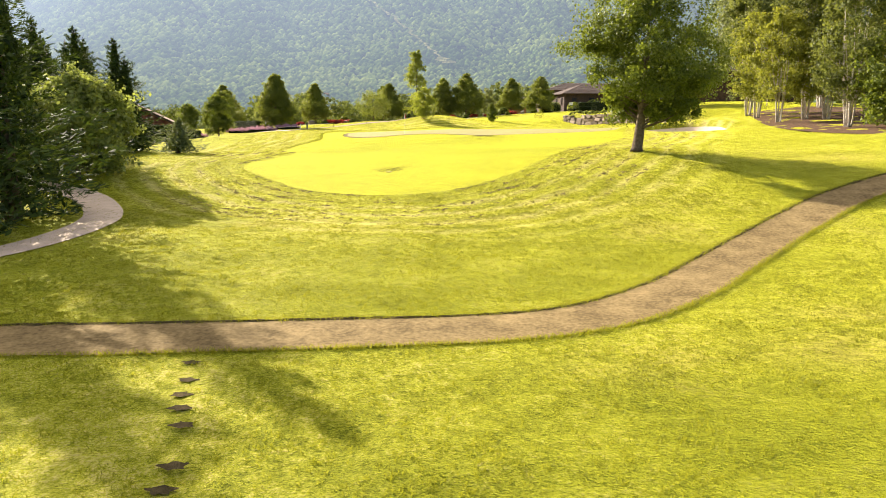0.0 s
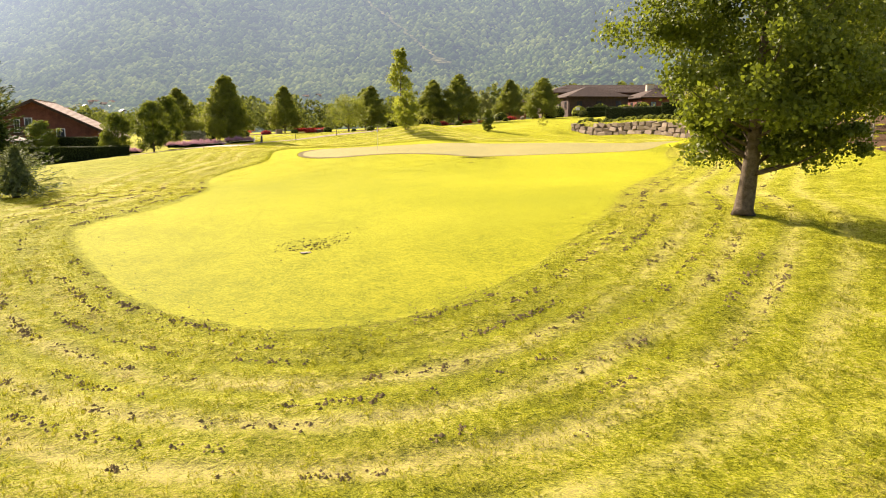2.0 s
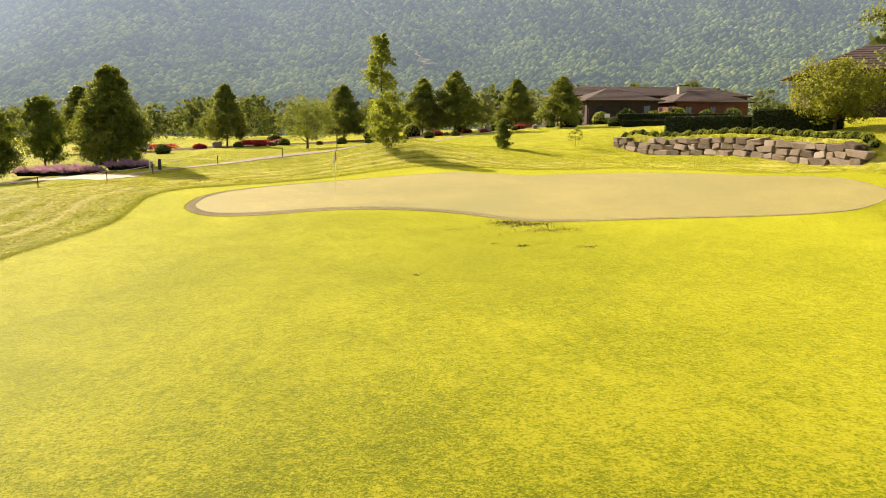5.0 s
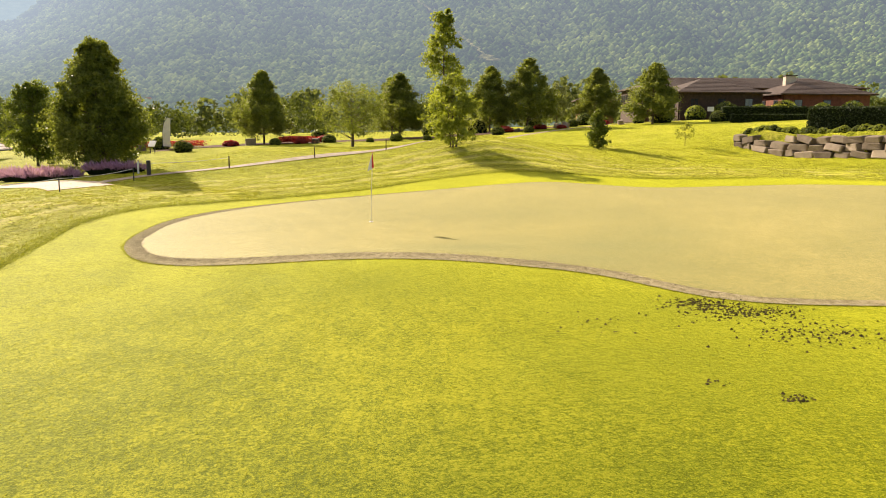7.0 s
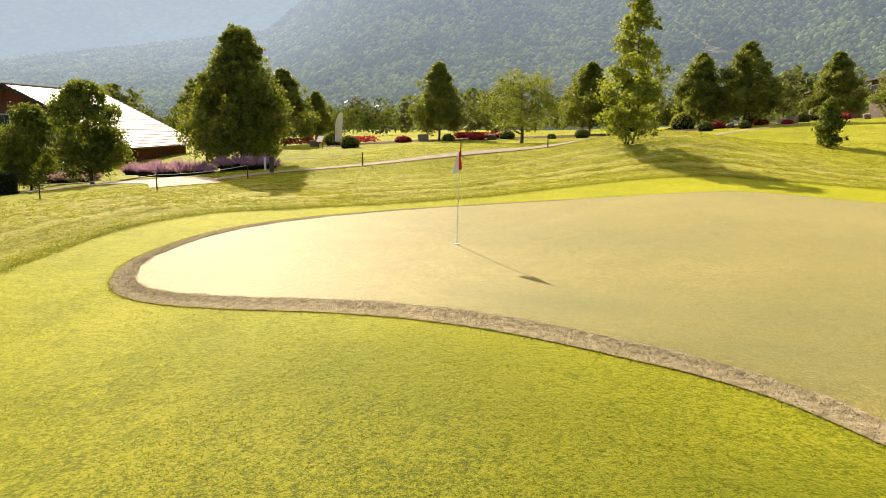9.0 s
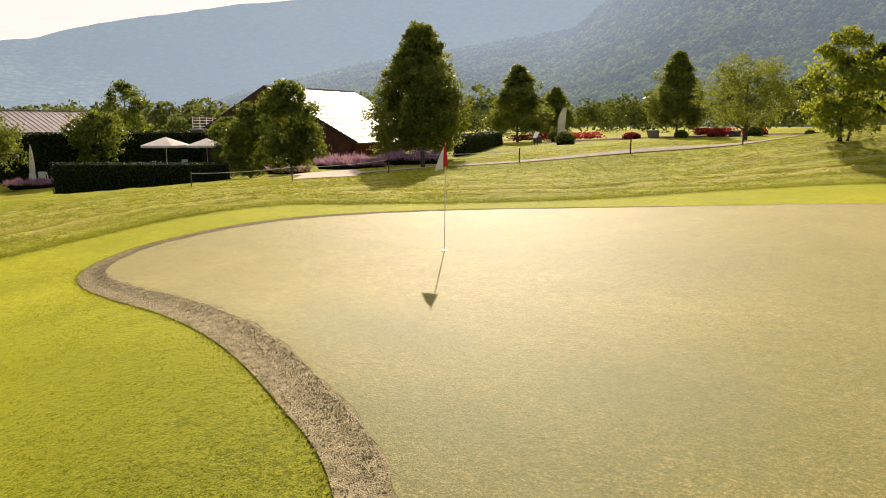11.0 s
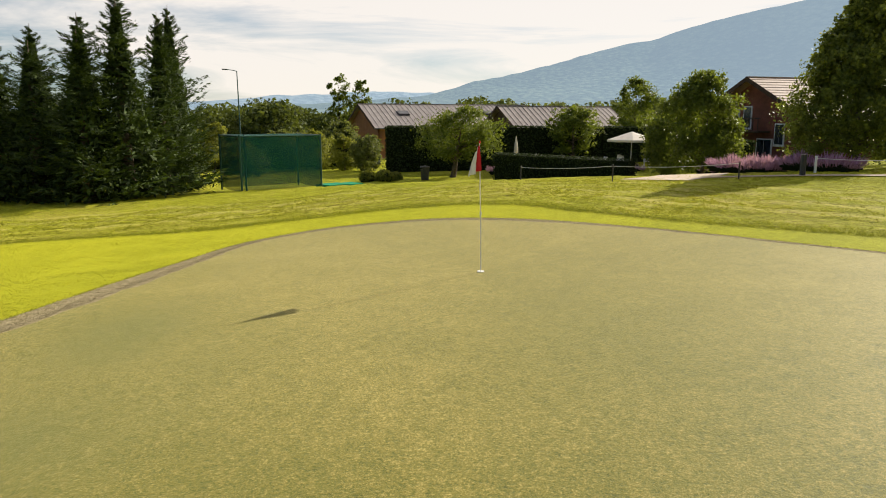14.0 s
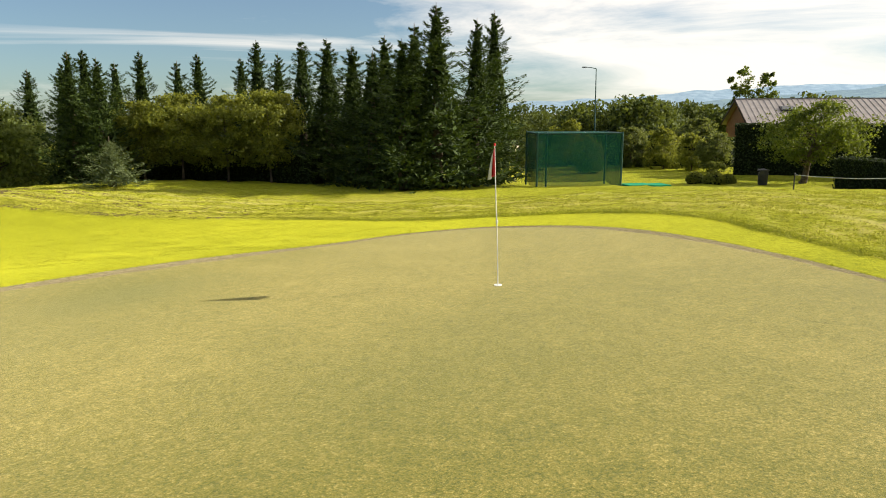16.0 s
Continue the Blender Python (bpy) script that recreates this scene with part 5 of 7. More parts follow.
hedge(32.4, 25.2, 37.4, 20.8, 1.3, 1.8, "dark trimmed hedge above the stone wall", 0.1, 90, group="trimmed hedges above the wall")
hedge(-24.6, -24.0, -22.6, -37.5, 1.4, 2.1, "dense dark undergrowth beneath the conifers", 0.13, 60)
hedge(-66.0, -25.0, -60.0, -5.0, 2.0, 3.0, "dense dark hedge behind the practice net", 0.16, 50)
hedge(31.0, 62.0, 46.0, 60.0, 1.2, 1.5, "trimmed hedge before the brown-roofed houses", 0.13, 50)
hedge(30.0, 56.0, 44.0, 55.0, 0.8, 0.7, "low trimmed hedge along the garden path", 0.12, 50)


def ball_shrub(name, x, y, r, mat, label, flat=0.85, n=900, group="", leaf=0.09, turn=0.0):
    """A clipped or loose rounded shrub: leaf skin over a core coloured near-black for inner shade."""
    rng = np.random.default_rng(int(abs(x * 31 + y * 17)))
    root = thing(name, x, y, None, turn, label, "shrub", group)
    bm = bmesh.new()
    bmesh.ops.create_icosphere(bm, subdivisions=2, radius=r * 0.93)
    for v in bm.verts:
        v.co *= 1 + 0.06 * noise.noise(v.co * 3 + Vector((x, y, 0)))
        v.co.z = v.co.z * flat + r * flat * 0.4
    part("core", bm, INNER_SHADE, root)
    d = rng.normal(0, 1, (n, 3))
    d /= np.linalg.norm(d, axis=1)[:, None]
    d[:, 2] = np.abs(d[:, 2]) * np.where(rng.uniform(0, 1, n) < 0.2, -0.5, 1)
    p = d * r * rng.uniform(0.92, 1.06, n)[:, None]
    p[:, 2] = np.maximum(p[:, 2] * flat + r * flat * 0.4, 0.02)
    part("foliage", quads_mesh("foliage", leaves(rng, p, d, leaf, 1.3, 0, 1.0), mat), None, root)
    return root


BALL = "round clipped green shrub in the flower bed"
for x, y, r in ((-20.2, 34.9, 0.75), (-15.0, 43.0, 0.5), (-10.8, 46.6, 0.65), (-4.6, 48.8, 0.62), (2.6, 52.5, 0.5), (5.6, 58.5, 0.75), (9.2, 61.0, 0.6), (15.5, 71.5, 0.8), (17.8, 66.8, 0.5), (23.5, 70.0, 0.7),
                (30.7, 62.0, 1.0), (-6.9, 46.8, 0.35), (-1.6, 49.8, 0.45)):
    ball_shrub("clipped_shrub", x, y, r, L_BOX, BALL, 0.85, 700, "clipped shrubs in the flower bed", 0.1)
for x, y, r in ((-13.2, 45.2, 0.55), (-19.0, 42.6, 0.6), (6.6, 64.0, 0.9), (-11.8, 49.5, 0.8), (11.2, 68.8, 0.7), (19.4, 72.6, 0.8), (13.6, 67.0, 0.5)):
    ball_shrub("red_shrub", x, y, r * 1.15, L_RED, "loose red-leaved shrub in the flower bed", 0.5, 420, "red shrubs in the flower bed", 0.15)
for x, y, r in ((-39.6, -4.6, 0.6), (-39.0, -3.4, 0.66), (-39.8, -2.6, 0.5)):
    ball_shrub("bush", x, y, r, L_YELLOW, "bright green rounded bush beside the practice net", 0.9, 900, "bushes beside the net", 0.1)
for x, y, r in ((25.5, 66.8, 1.4), (39.0, 66.0, 1.3), (-2.2, 66.0, 1.2), (10.5, 74.0, 1.1), (18.0, 78.0, 1.2), (27.0, 74.0, 1.1), (3.4, 66.5, 1.3), (-24.5, 40.5, 0.8), (-13.0, 52.5, 0.9)):
    ball_shrub("loose_shrub", x, y, r, L_YELLOW if r > 1.25 else L_OAK, "loose leafy green shrub at the back of the flower bed", 0.95, 800, "loose shrubs", 0.15)


for x, y, r in ((29.5, 82, 1.6), (33.6, 80.5, 1.4), (38.0, 81.5, 1.7), (42.0, 80, 1.4), (46.5, 82.5, 1.8), (51.0, 81, 1.5), (56.0, 83, 1.7)):
    ball_shrub("loose_shrub", x, y, r, L_LIGHT if x in (33.6, 46.5) else L_OAK, "loose leafy shrub before the brown-roofed houses", 1.0, 900, "shrubs before the houses", 0.16)
grove(lambda: broad_tree("shrub", 81, 3.6, 3.6, 0.15, "oval", 60, 150, 0.13, L_YELLOW, trunk=0.07, clump=0.17), [(-56, -10.5, 0, 0.9, 0.95), (-54, -17, 80, 0.8, 0.8), (-60, -21, 150, 1.1, 1.2), (-53.5, -7.6, 30, 0.75, 0.8)],
      "loose bright green shrub behind the practice net", "shrub", "shrubs behind the net")
grove(lambda: broad_tree("shrub", 82, 3.6, 3.8, 0.1, "spread", 60, 150, 0.13, L_BIRCH, trunk=0.07, clump=0.17), [(-58, -14, 0, 1.0, 1.0), (-52, -22, 80, 0.85, 0.85), (-48, -14.5, 150, 0.6, 0.6), (-62, -9.0, 30, 1.2, 1.2), (-51.5, -5.4, 60, 0.75, 0.85)],
      "loose grey-green shrub behind the practice net", "shrub", "shrubs behind the net")


def lavender(x, y, lx, ly, turn, label):
    """A lavender bed: thousands of thin grey-mauve spikes leaning outwards."""
    rng = np.random.default_rng(int(abs(x * 11 + y)))
    root = thing("lavender", x, y, None, turn, label, "lavender", "lavender beds")
    # a near-black block stands for the shade among the stems
    bm = block(lx * 0.9, ly * 0.85, 0.32, (0, 0, 0), 0.12)
    part("mound", bm, INNER_SHADE, root)
    n = int(lx * ly * 420)
    px, py = rng.uniform(-lx / 2, lx / 2, n), rng.uniform(-ly / 2, ly / 2, n)
    keep = (np.abs(px * 2 / lx) ** 3 + np.abs(py * 2 / ly) ** 3) < 1
    px, py = px[keep], py[keep]
    tuft = 0.75 + 0.25 * np.sin(px * 5.2 + 1) * np.sin(py * 5.0)
    hgt = rng.uniform(0.55, 0.8, len(px)) * tuft * (1 - 0.35 * np.maximum(np.abs(px * 2 / lx), np.abs(py * 2 / ly)) ** 4)
    lean = np.column_stack([px / lx, py / ly, np.zeros(len(px))]) * 0.35 + rng.normal(0, 0.07, (len(px), 3))
    b = np.column_stack([px, py, hgt * 0.45 + 0.05])
    t = b + lean + np.column_stack([np.zeros(len(px)), np.zeros(len(px)), hgt * 0.55])
    s = rng.normal(0, 1, (len(px), 3)) * np.array([1, 1, 0.1])
    s /= np.linalg.norm(s, axis=1)[:, None]
    s *= 0.018
    m = (b + t) / 2
    part("flower", quads_mesh("flower", np.stack([b, m + s, t, m - s], 1).reshape(-1, 3), L_LAV), None, root)


lavender(-18.4, 12.9, 3.6, 1.7, 20, "mauve lavender bed beside the dusty path")
lavender(-21.0, 15.6, 5.0, 1.8, 10, "mauve lavender bed in front of the full tree")
lavender(-15.4, 14.4, 3.0, 1.4, 35, "mauve lavender bed at the foot of the full tree")
lavender(-27.6, 15.6, 3.0, 1.6, 10, "mauve lavender bed on the terrace edge")
lavender(-42.5, 6.2, 4.0, 1.3, 75, "mauve lavender bed before the tall hedge")
lavender(-40.0, 12.8, 5.0, 1.2, 70, "mauve lavender bed beside the terrace chairs")


def red_flowers(x0, y0, x1, y1, label):
    rng = np.random.default_rng(int(abs(x0) * 3))
    n = 2600
    t = rng.uniform(0, 1, n)
    px, py = x0 + (x1 - x0) * t + rng.normal(0, 0.35, n), y0 + (y1 - y0) * t + rng.normal(0, 0.35, n)
    p = np.column_stack([px, py, height(px, py) + rng.uniform(0.15, 0.65, n)])
    ob = new("red_flowers", quads_mesh("red_flowers", leaves(rng, p, np.tile([0, 0, 1.0], (n, 1)), 0.13, 1.2), L_RED))
    tagged(ob, label, "flowers", kind="stuff")


red_flowers(-33.0, 45.0, -21.0, 41.0, "band of red bedding flowers along the garden")
red_flowers(-15.5, 47.5, -12.5, 45.5, "red bedding flowers between the boulders")


def rock_mesh(seed, rough=0.16, cuts=2):
    bm = bmesh.new()
    bmesh.ops.create_cube(bm, size=1.0)
    bmesh.ops.bevel(bm, geom=bm.edges[:], offset=0.12, segments=2, affect="EDGES", profile=0.6)
    o = Vector((seed * 3.1, seed * 1.7, seed))
    for v in bm.verts:
        v.co += Vector((noise.noise(v.co * 1.7 + o), noise.noise(v.co * 1.7 + o + Vector((9, 0, 0))), noise.noise(v.co * 1.7 + o + Vector((0, 9, 0))))) * rough
    me = bpy.data.meshes.new("stone")
    bm.to_mesh(me)
    bm.free()
    return me


def stone_material():
    m, nt, p = material("wall_stone", 0.9, 0.2)
    oi, n1, n2 = nt.nodes.new("ShaderNodeObjectInfo"), noise_node(nt, 2.2, 5), noise_node(nt, 14, 4)
    r = ramp_node(nt, [(0.2, (0.085, 0.064, 0.047)), (0.5, (0.20, 0.156, 0.116)), (0.8, (0.37, 0.30, 0.235))])
    f = math_node(nt, "ADD", math_node(nt, "MULTIPLY", oi.outputs["Random"], 0.45), math_node(nt, "ADD", math_node(nt, "MULTIPLY", n1.outputs["Fac"], 0.4), math_node(nt, "MULTIPLY", n2.outputs["Fac"], 0.15)))
    nt.links.new(f, r.inputs["Fac"])
    nt.links.new(r.outputs["Color"], p.inputs["Base Color"])
    bump(nt, p, n2.outputs["Fac"], 0.7, 0.05)
    return m


STONES = [rock_mesh(k) for k in range(7)]
WALL_STONE = stone_material()
for me in STONES:
    me.materials.append(WALL_STONE)
for x, y, s in ((-17.2, 42.8, 0.9), (-11.9, 45.6, 0.7), (14.2, 68.0, 1.0), (13.4, 69.6, 0.8), (21.0, 68.6, 0.8), (-25.5, 38.8, 0.8), (8.0, 63.2, 0.6)):
    ob = new("boulder", STONES[int(abs(x)) % 7])
    ob.matrix_world = pose(x, y, ground(x, y) + s * 0.3, 8, 5, x * 30) @ Matrix.Diagonal((s, s * 0.8, s * 0.75, 1))
    tagged(ob, "rounded pale boulder in the flower bed", "boulder", "boulders in the flower bed")


# ---- flagstick and small things of the course ----
def flagstick():
    root = thing("flagstick", 0, 0, ground(0, 0) + 0.03, 0, "white golf flagstick with limp red and white flag", "flagstick")
    part("pole", tube_bm([(0, 0, -0.1), (0.02, -0.01, 0.7), (0.05, -0.03, 1.4), (0.075, -0.045, 2.12)], [0.0085, 0.0085, 0.008, 0.007], 8), WHITE, root, "thin white pole")
    part("tip", tube_bm([(0.075, -0.045, 2.11), (0.076, -0.045, 2.15)], [0.016, 0.012], 8), RED, root)
    part("cup_rim", tube_bm([(0, 0, -0.012), (0, 0, 0.004)], [0.062, 0.062], 20), WHITE, root, "white rim of the hole")
    part("band", tube_bm([(0.028, -0.016, 0.96), (0.029, -0.0165, 1.0)], [0.018, 0.018], 8), WHITE, root)
    # the cloth hangs in folds from the pole
    for name, a0, a1, mat in (("flag_red", 0.0, 0.34, RED), ("flag_white", 0.34, 1.0, WHITE)):
        v, f = [], []
        nu, nv = 10, 14
        for i in range(nu + 1):
            u = a0 + (a1 - a0) * i / nu
            for k in range(nv + 1):
                w = k / nv
                out = u * (0.07 + 0.13 * w)
                fold = 0.035 * math.sin(u * 11 + w * 2) * (0.3 + w)
                z = 2.10 - 0.43 * w - u * (0.14 * (1 - w) + 0.10 * w)
                v.append((0.075 - 0.03 * (1 - z / 2.12) - out * 0.45 + fold, -0.045 - out * 0.85 + fold * 0.7, z))
        for i in range(nu):
            for k in range(nv):
                a = i * (nv + 1) + k
                f.append((a, a + 1, a + nv + 2, a + nv + 1))
        cloth = part(name, mesh_from(name, v, f, mat, True), None, root, "red half of the flag" if mat is RED else "white half of the flag")
        if mat is WHITE:
            bars = join([([(0.02, -0.125, 1.72), (0.012, -0.14, 1.72), (0.012, -0.14, 1.79), (0.02, -0.125, 1.79)], [(0, 1, 2, 3)]),
                         ([(0.018, -0.13, 1.82), (0.012, -0.14, 1.82), (0.012, -0.14, 1.84), (0.018, -0.13, 1.84)], [(0, 1, 2, 3)])])
            part("printed_bars", mesh_from("printed_bars", *bars, INK), None, cloth, "dark printed mark")


flagstick()


def post(x, y, high=0.62, r=0.03, label="short dark wooden post beside the path", mat=None, group="low posts along the path"):
    root = thing("post", x, y, None, 0, label, "post", group)
    part("shaft", tube_bm([(0, 0, -0.15), (0, 0, high * 0.5), (0.006, 0, high)], [r, r, r * 0.95], 8), mat or WOOD_DARK_AND_SHADED, root)
    part("cap", tube_bm([(0.006, 0, high), (0.006, 0, high + 0.025)], [r * 1.25, r * 0.7], 8), mat or IRON, root)
    return root


for x, y in ((-9.75, 15.4), (-5.8, 18.1), (-2.15, 21.1), (1.2, 25.2), (5.2, 46.9)):
    post(x, y)
post(-12.6, 12.2, 0.72, 0.10, "thick dark square bin post beside the path", IRON, "")
post(-13.6, 13.2, 0.6, 0.045, "short white marker post beside the path", WHITE, "")
for x, y in ((-15.6, 2.9), (-13.3, 5.8), (-12.2, 9.8)):
    post(x, y, 0.58, 0.025, "thin dark iron stake carrying a rope", IRON, "rope stakes")


def rope(x0, y0, z0, x1, y1, z1, sag):
    root = thing("rope", x0, y0, ground(x0, y0) + z0, 0, "pale rope hung between two stakes", "rope", "ropes")
    e = Vector((x1 - x0, y1 - y0, ground(x1, y1) + z1 - ground(x0, y0) - z0))
    part("strand", tube_bm([e * t - Vector((0, 0, sag * 4 * t * (1 - t))) for t in (0, 0.2, 0.4, 0.6, 0.8, 1)], [0.009] * 6, 6), WHITE, root)


rope(-15.6, 2.9, 0.54, -13.3, 5.8, 0.54, 0.06)
rope(-13.3, 5.8, 0.54, -12.2, 9.8, 0.54, 0.08)
rope(-13.6, 13.2, 0.55, -9.75, 15.4, 0.55, 0.08)


def drain():
    root = thing("drain_grate", 0.85, -40.7, None, 20, "small iron drain grate in a scruffy hollow of the fairway", "drain")
    for k in range(7):
        part("bar", block(0.02, 0.2, 0.016, (-0.12 + k * 0.04, 0, 0.004), 0.004), PLASTER, root, "pale bar")
    part("frame", block(0.32, 0.26, 0.012, (0, 0, -0.004), 0.004), INK, root)


drain()
# flat dark sheets paint in the shade of small hollows in the turf
for k, (x, y, s) in enumerate(((-1.3, -65.3, 0.16), (-1.1, -66.1, 0.17), (-1.0, -66.7, 0.18), (-0.85, -67.2, 0.19), (-0.6, -67.8, 0.19), (-0.3, -69.0, 0.20), (-0.25, -69.6, 0.19))):
    me = radial_sheet("bare_patch", np.array([(x + s * (1 + 0.3 * math.sin(a * 3 + k) + 0.15 * math.sin(a * 7)) * math.cos(a), y + s * 0.55 * (1 + 0.25 * math.sin(a * 5 + k)) * math.sin(a)) for a in np.linspace(0, 6.28, 17)[:-1]]), (x, y), 0.0, 1.0, 4, SOIL_AND_SHADE, 0.022)
    tagged(new("bare_patch", me), "flat dark patch for a shaded hollow in the turf, one of a line", "bare patch", "line of bare patches")


def clods(name, spots, n, seed, size, label, mat):
    """Loose crumbs of soil and dry clippings: little uneven lumps, in one object."""
    rng = np.random.default_rng(seed)
    sp = np.array(spots, float)
    i = np.repeat(np.arange(len(sp)), (n * sp[:, 4]).astype(int))
    px, py = rng.normal(sp[i, 0], sp[i, 2]), rng.normal(sp[i, 1], sp[i, 3])
    k = len(px)
    shape = np.array([(1, 0, -0.1), (0, 1, -0.1), (-1, 0, -0.1), (0, -1, -0.1), (0.1, 0.1, 0.8)])
    v = np.column_stack([px, py, turf_z(px, py)])[:, None, :] + shape[None] * rng.uniform(0.5, 1.5, (k, 5, 1)) * (size * rng.uniform(0.3, 1.5, k))[:, None, None]
    v = v.reshape(-1, 3)
    f = (np.array([(0, 1, 4), (1, 2, 4), (2, 3, 4), (3, 0, 4)])[None] + (np.arange(k) * 5)[:, None, None]).reshape(-1, 3)
    tagged(new(name, mesh_from(name, v, f, mat)), label, "soil", kind="stuff")


edge_spots = [(FAIRWAY[i][0] + ox, FAIRWAY[i][1] + oy, 0.7, 0.5, 0.02) for i in range(0, 48) for ox, oy in ((0.0, -0.6),) if FAIRWAY[i][1] < -18]
clods("soil_crumbs", edge_spots, 1500, 3, 0.02, "crumbs of soil and dry clippings along the mown edge", CRUMB)
def ring_spots_along(off, n, seed):
    """Places in clumps along a mower ring, off metres outside the short turf."""
    rng = np.random.default_rng(seed)
    line = inset(FAIRWAY, np.full(len(FAIRWAY), -off))
    i = rng.integers(0, len(line), n)
    q = rng.uniform(0, 1, (n, 1))
    p = line[i] * (1 - q) + np.roll(line, -1, 0)[i] * q
    thick = np.array([noise.noise((a * 0.45, b * 0.45, off * 3.0)) for a, b in p])
    keep = (p[:, 1] < -16) & (thick + rng.uniform(-0.25, 0.25, n) > 0.05) & (p[:, 0] > -12)
    return [(x, y, 0.08, 0.07, 0.006) for x, y in p[keep]]


for off, k in ((0.35, 25), (0.9, 21), (1.6, 22), (2.5, 23), (3.3, 26), (4.0, 27), (4.7, 28), (5.4, 29)):
    clods("soil_crumbs", ring_spots_along(off, 1000, k), 1000, k, 0.034, "crumbs of soil and dry clippings along the mower rings", CRUMB)
clods("soil_crumbs", [(7.2, -9.4, 0.35, 0.22, 0.3), (7.9, -9.9, 0.45, 0.25, 0.35), (8.5, -11.0, 0.6, 0.35, 0.25), (6.4, -12.8, 0.08, 0.06, 0.015), (7.2, -13.35, 0.10, 0.06, 0.05), (9.05, -13.95, 0.12, 0.07, 0.04), (5.5, -10.1, 0.6, 0.4, 0.03), (3.9, -16.1, 0.05, 0.04, 0.008)], 1000, 4, 0.022,
      "scattered soil beside the putting green", SOIL_AND_SHADE)
clods("soil_crumbs", [(0.9, -40.1, 0.4, 0.25, 0.6), (1.3, -39.4, 0.4, 0.6, 0.25), (0.3, -39.6, 0.3, 0.5, 0.15)], 300, 6, 0.026, "soil and clippings round the drain", SOIL_AND_SHADE)


def grass_tufts(name, n, x0, x1, y0, y1, tall, seed, label):
    """Taller blades standing in the rough, thousands of them, in one object."""
    rng = np.random.default_rng(seed)
    px, py = rng.uniform(x0, x1, n), rng.uniform(y0, y1, n)
    d, _ = distance_to(px, py, FAIRWAY, True)
    c, _ = distance_to(px, py, cart_line[::3], False)
    patch = np.array([noise.noise((a * 0.5, b * 0.5, 1.0)) for a, b in zip(px, py)])
    keep = ~inside(px, py, FAIRWAY) & (d > 0.25) & (c > 1.15) & (patch + rng.uniform(-0.5, 0.5, n) > -0.15)
    px, py = np.repeat(px[keep], 6), np.repeat(py[keep], 6)
    k = len(px)
    px, py = px + rng.normal(0, 0.045, k), py + rng.normal(0, 0.045, k)
    b = np.column_stack([px, py, turf_z(px, py) - 0.005])
    h = tall * rng.uniform(0.45, 1.2, k)
    t = b + np.column_stack([rng.normal(0, 0.5, k) * h, rng.normal(0, 0.5, k) * h, h])
    s = rng.normal(0, 1, (k, 3)) * np.array([1, 1, 0])
    s = s / np.linalg.norm(s, axis=1)[:, None] * 0.009
    m = b * 0.6 + t * 0.4
    tagged(new(name, quads_mesh(name, np.stack([b, m + s, t, m - s], 1).reshape(-1, 3), GRASS)), label, "grass", kind="stuff")


def blades(name, px, py, tall, seed, label, mat):
    """Single blades at the given places, in one object."""
    rng = np.random.default_rng(seed)
    k = len(px)
    b = np.column_stack([px, py, turf_z(px, py) - 0.004])
    h = tall * rng.uniform(0.4, 1.2, k)
    t = b + np.column_stack([rng.normal(0, 0.55, k) * h, rng.normal(0, 0.55, k) * h, h])
    w = rng.normal(0, 1, (k, 3)) * np.array([1, 1, 0])
    w = w / np.linalg.norm(w, axis=1)[:, None] * 0.007
    m = b * 0.6 + t * 0.4
    tagged(new(name, quads_mesh(name, np.stack([b, m + w, t, m - w], 1).reshape(-1, 3), mat)), label, "grass", kind="stuff")


def short_grass():
    rng = np.random.default_rng(17)
    px, py = rng.uniform(-9, 12, 150000), rng.uniform(-23, -5, 150000)
    patch = np.array([noise.noise((a * 0.9, b * 0.9, 2.0)) for a, b in zip(px, py)])
    keep = inside(px, py, FAIRWAY) & ~inside(px, py, GREEN) & (patch + rng.uniform(-0.4, 0.4, len(px)) > -0.1) & (rng.uniform(0, 1, len(px)) < smooth(-23.0, -12.0, py) * smooth(12.0, 8.0, px))
    blades("grass", px[keep], py[keep], 0.018, 18, "short mown grass before the putting green", GRASS)
    # a shaggy fringe hangs over the bare strip
    i = rng.integers(0, len(GREEN), 9000)
    q = rng.uniform(0, 1, len(i))
    p = GREEN[i] * (1 - q)[:, None] + np.roll(GREEN, -1, 0)[i] * q[:, None]
    p = p + rng.normal(0, 0.05, p.shape)
    blades("grass", p[:, 0], p[:, 1], 0.03, 19, "shaggy grass fringe round the putting green", GRASS)


short_grass()


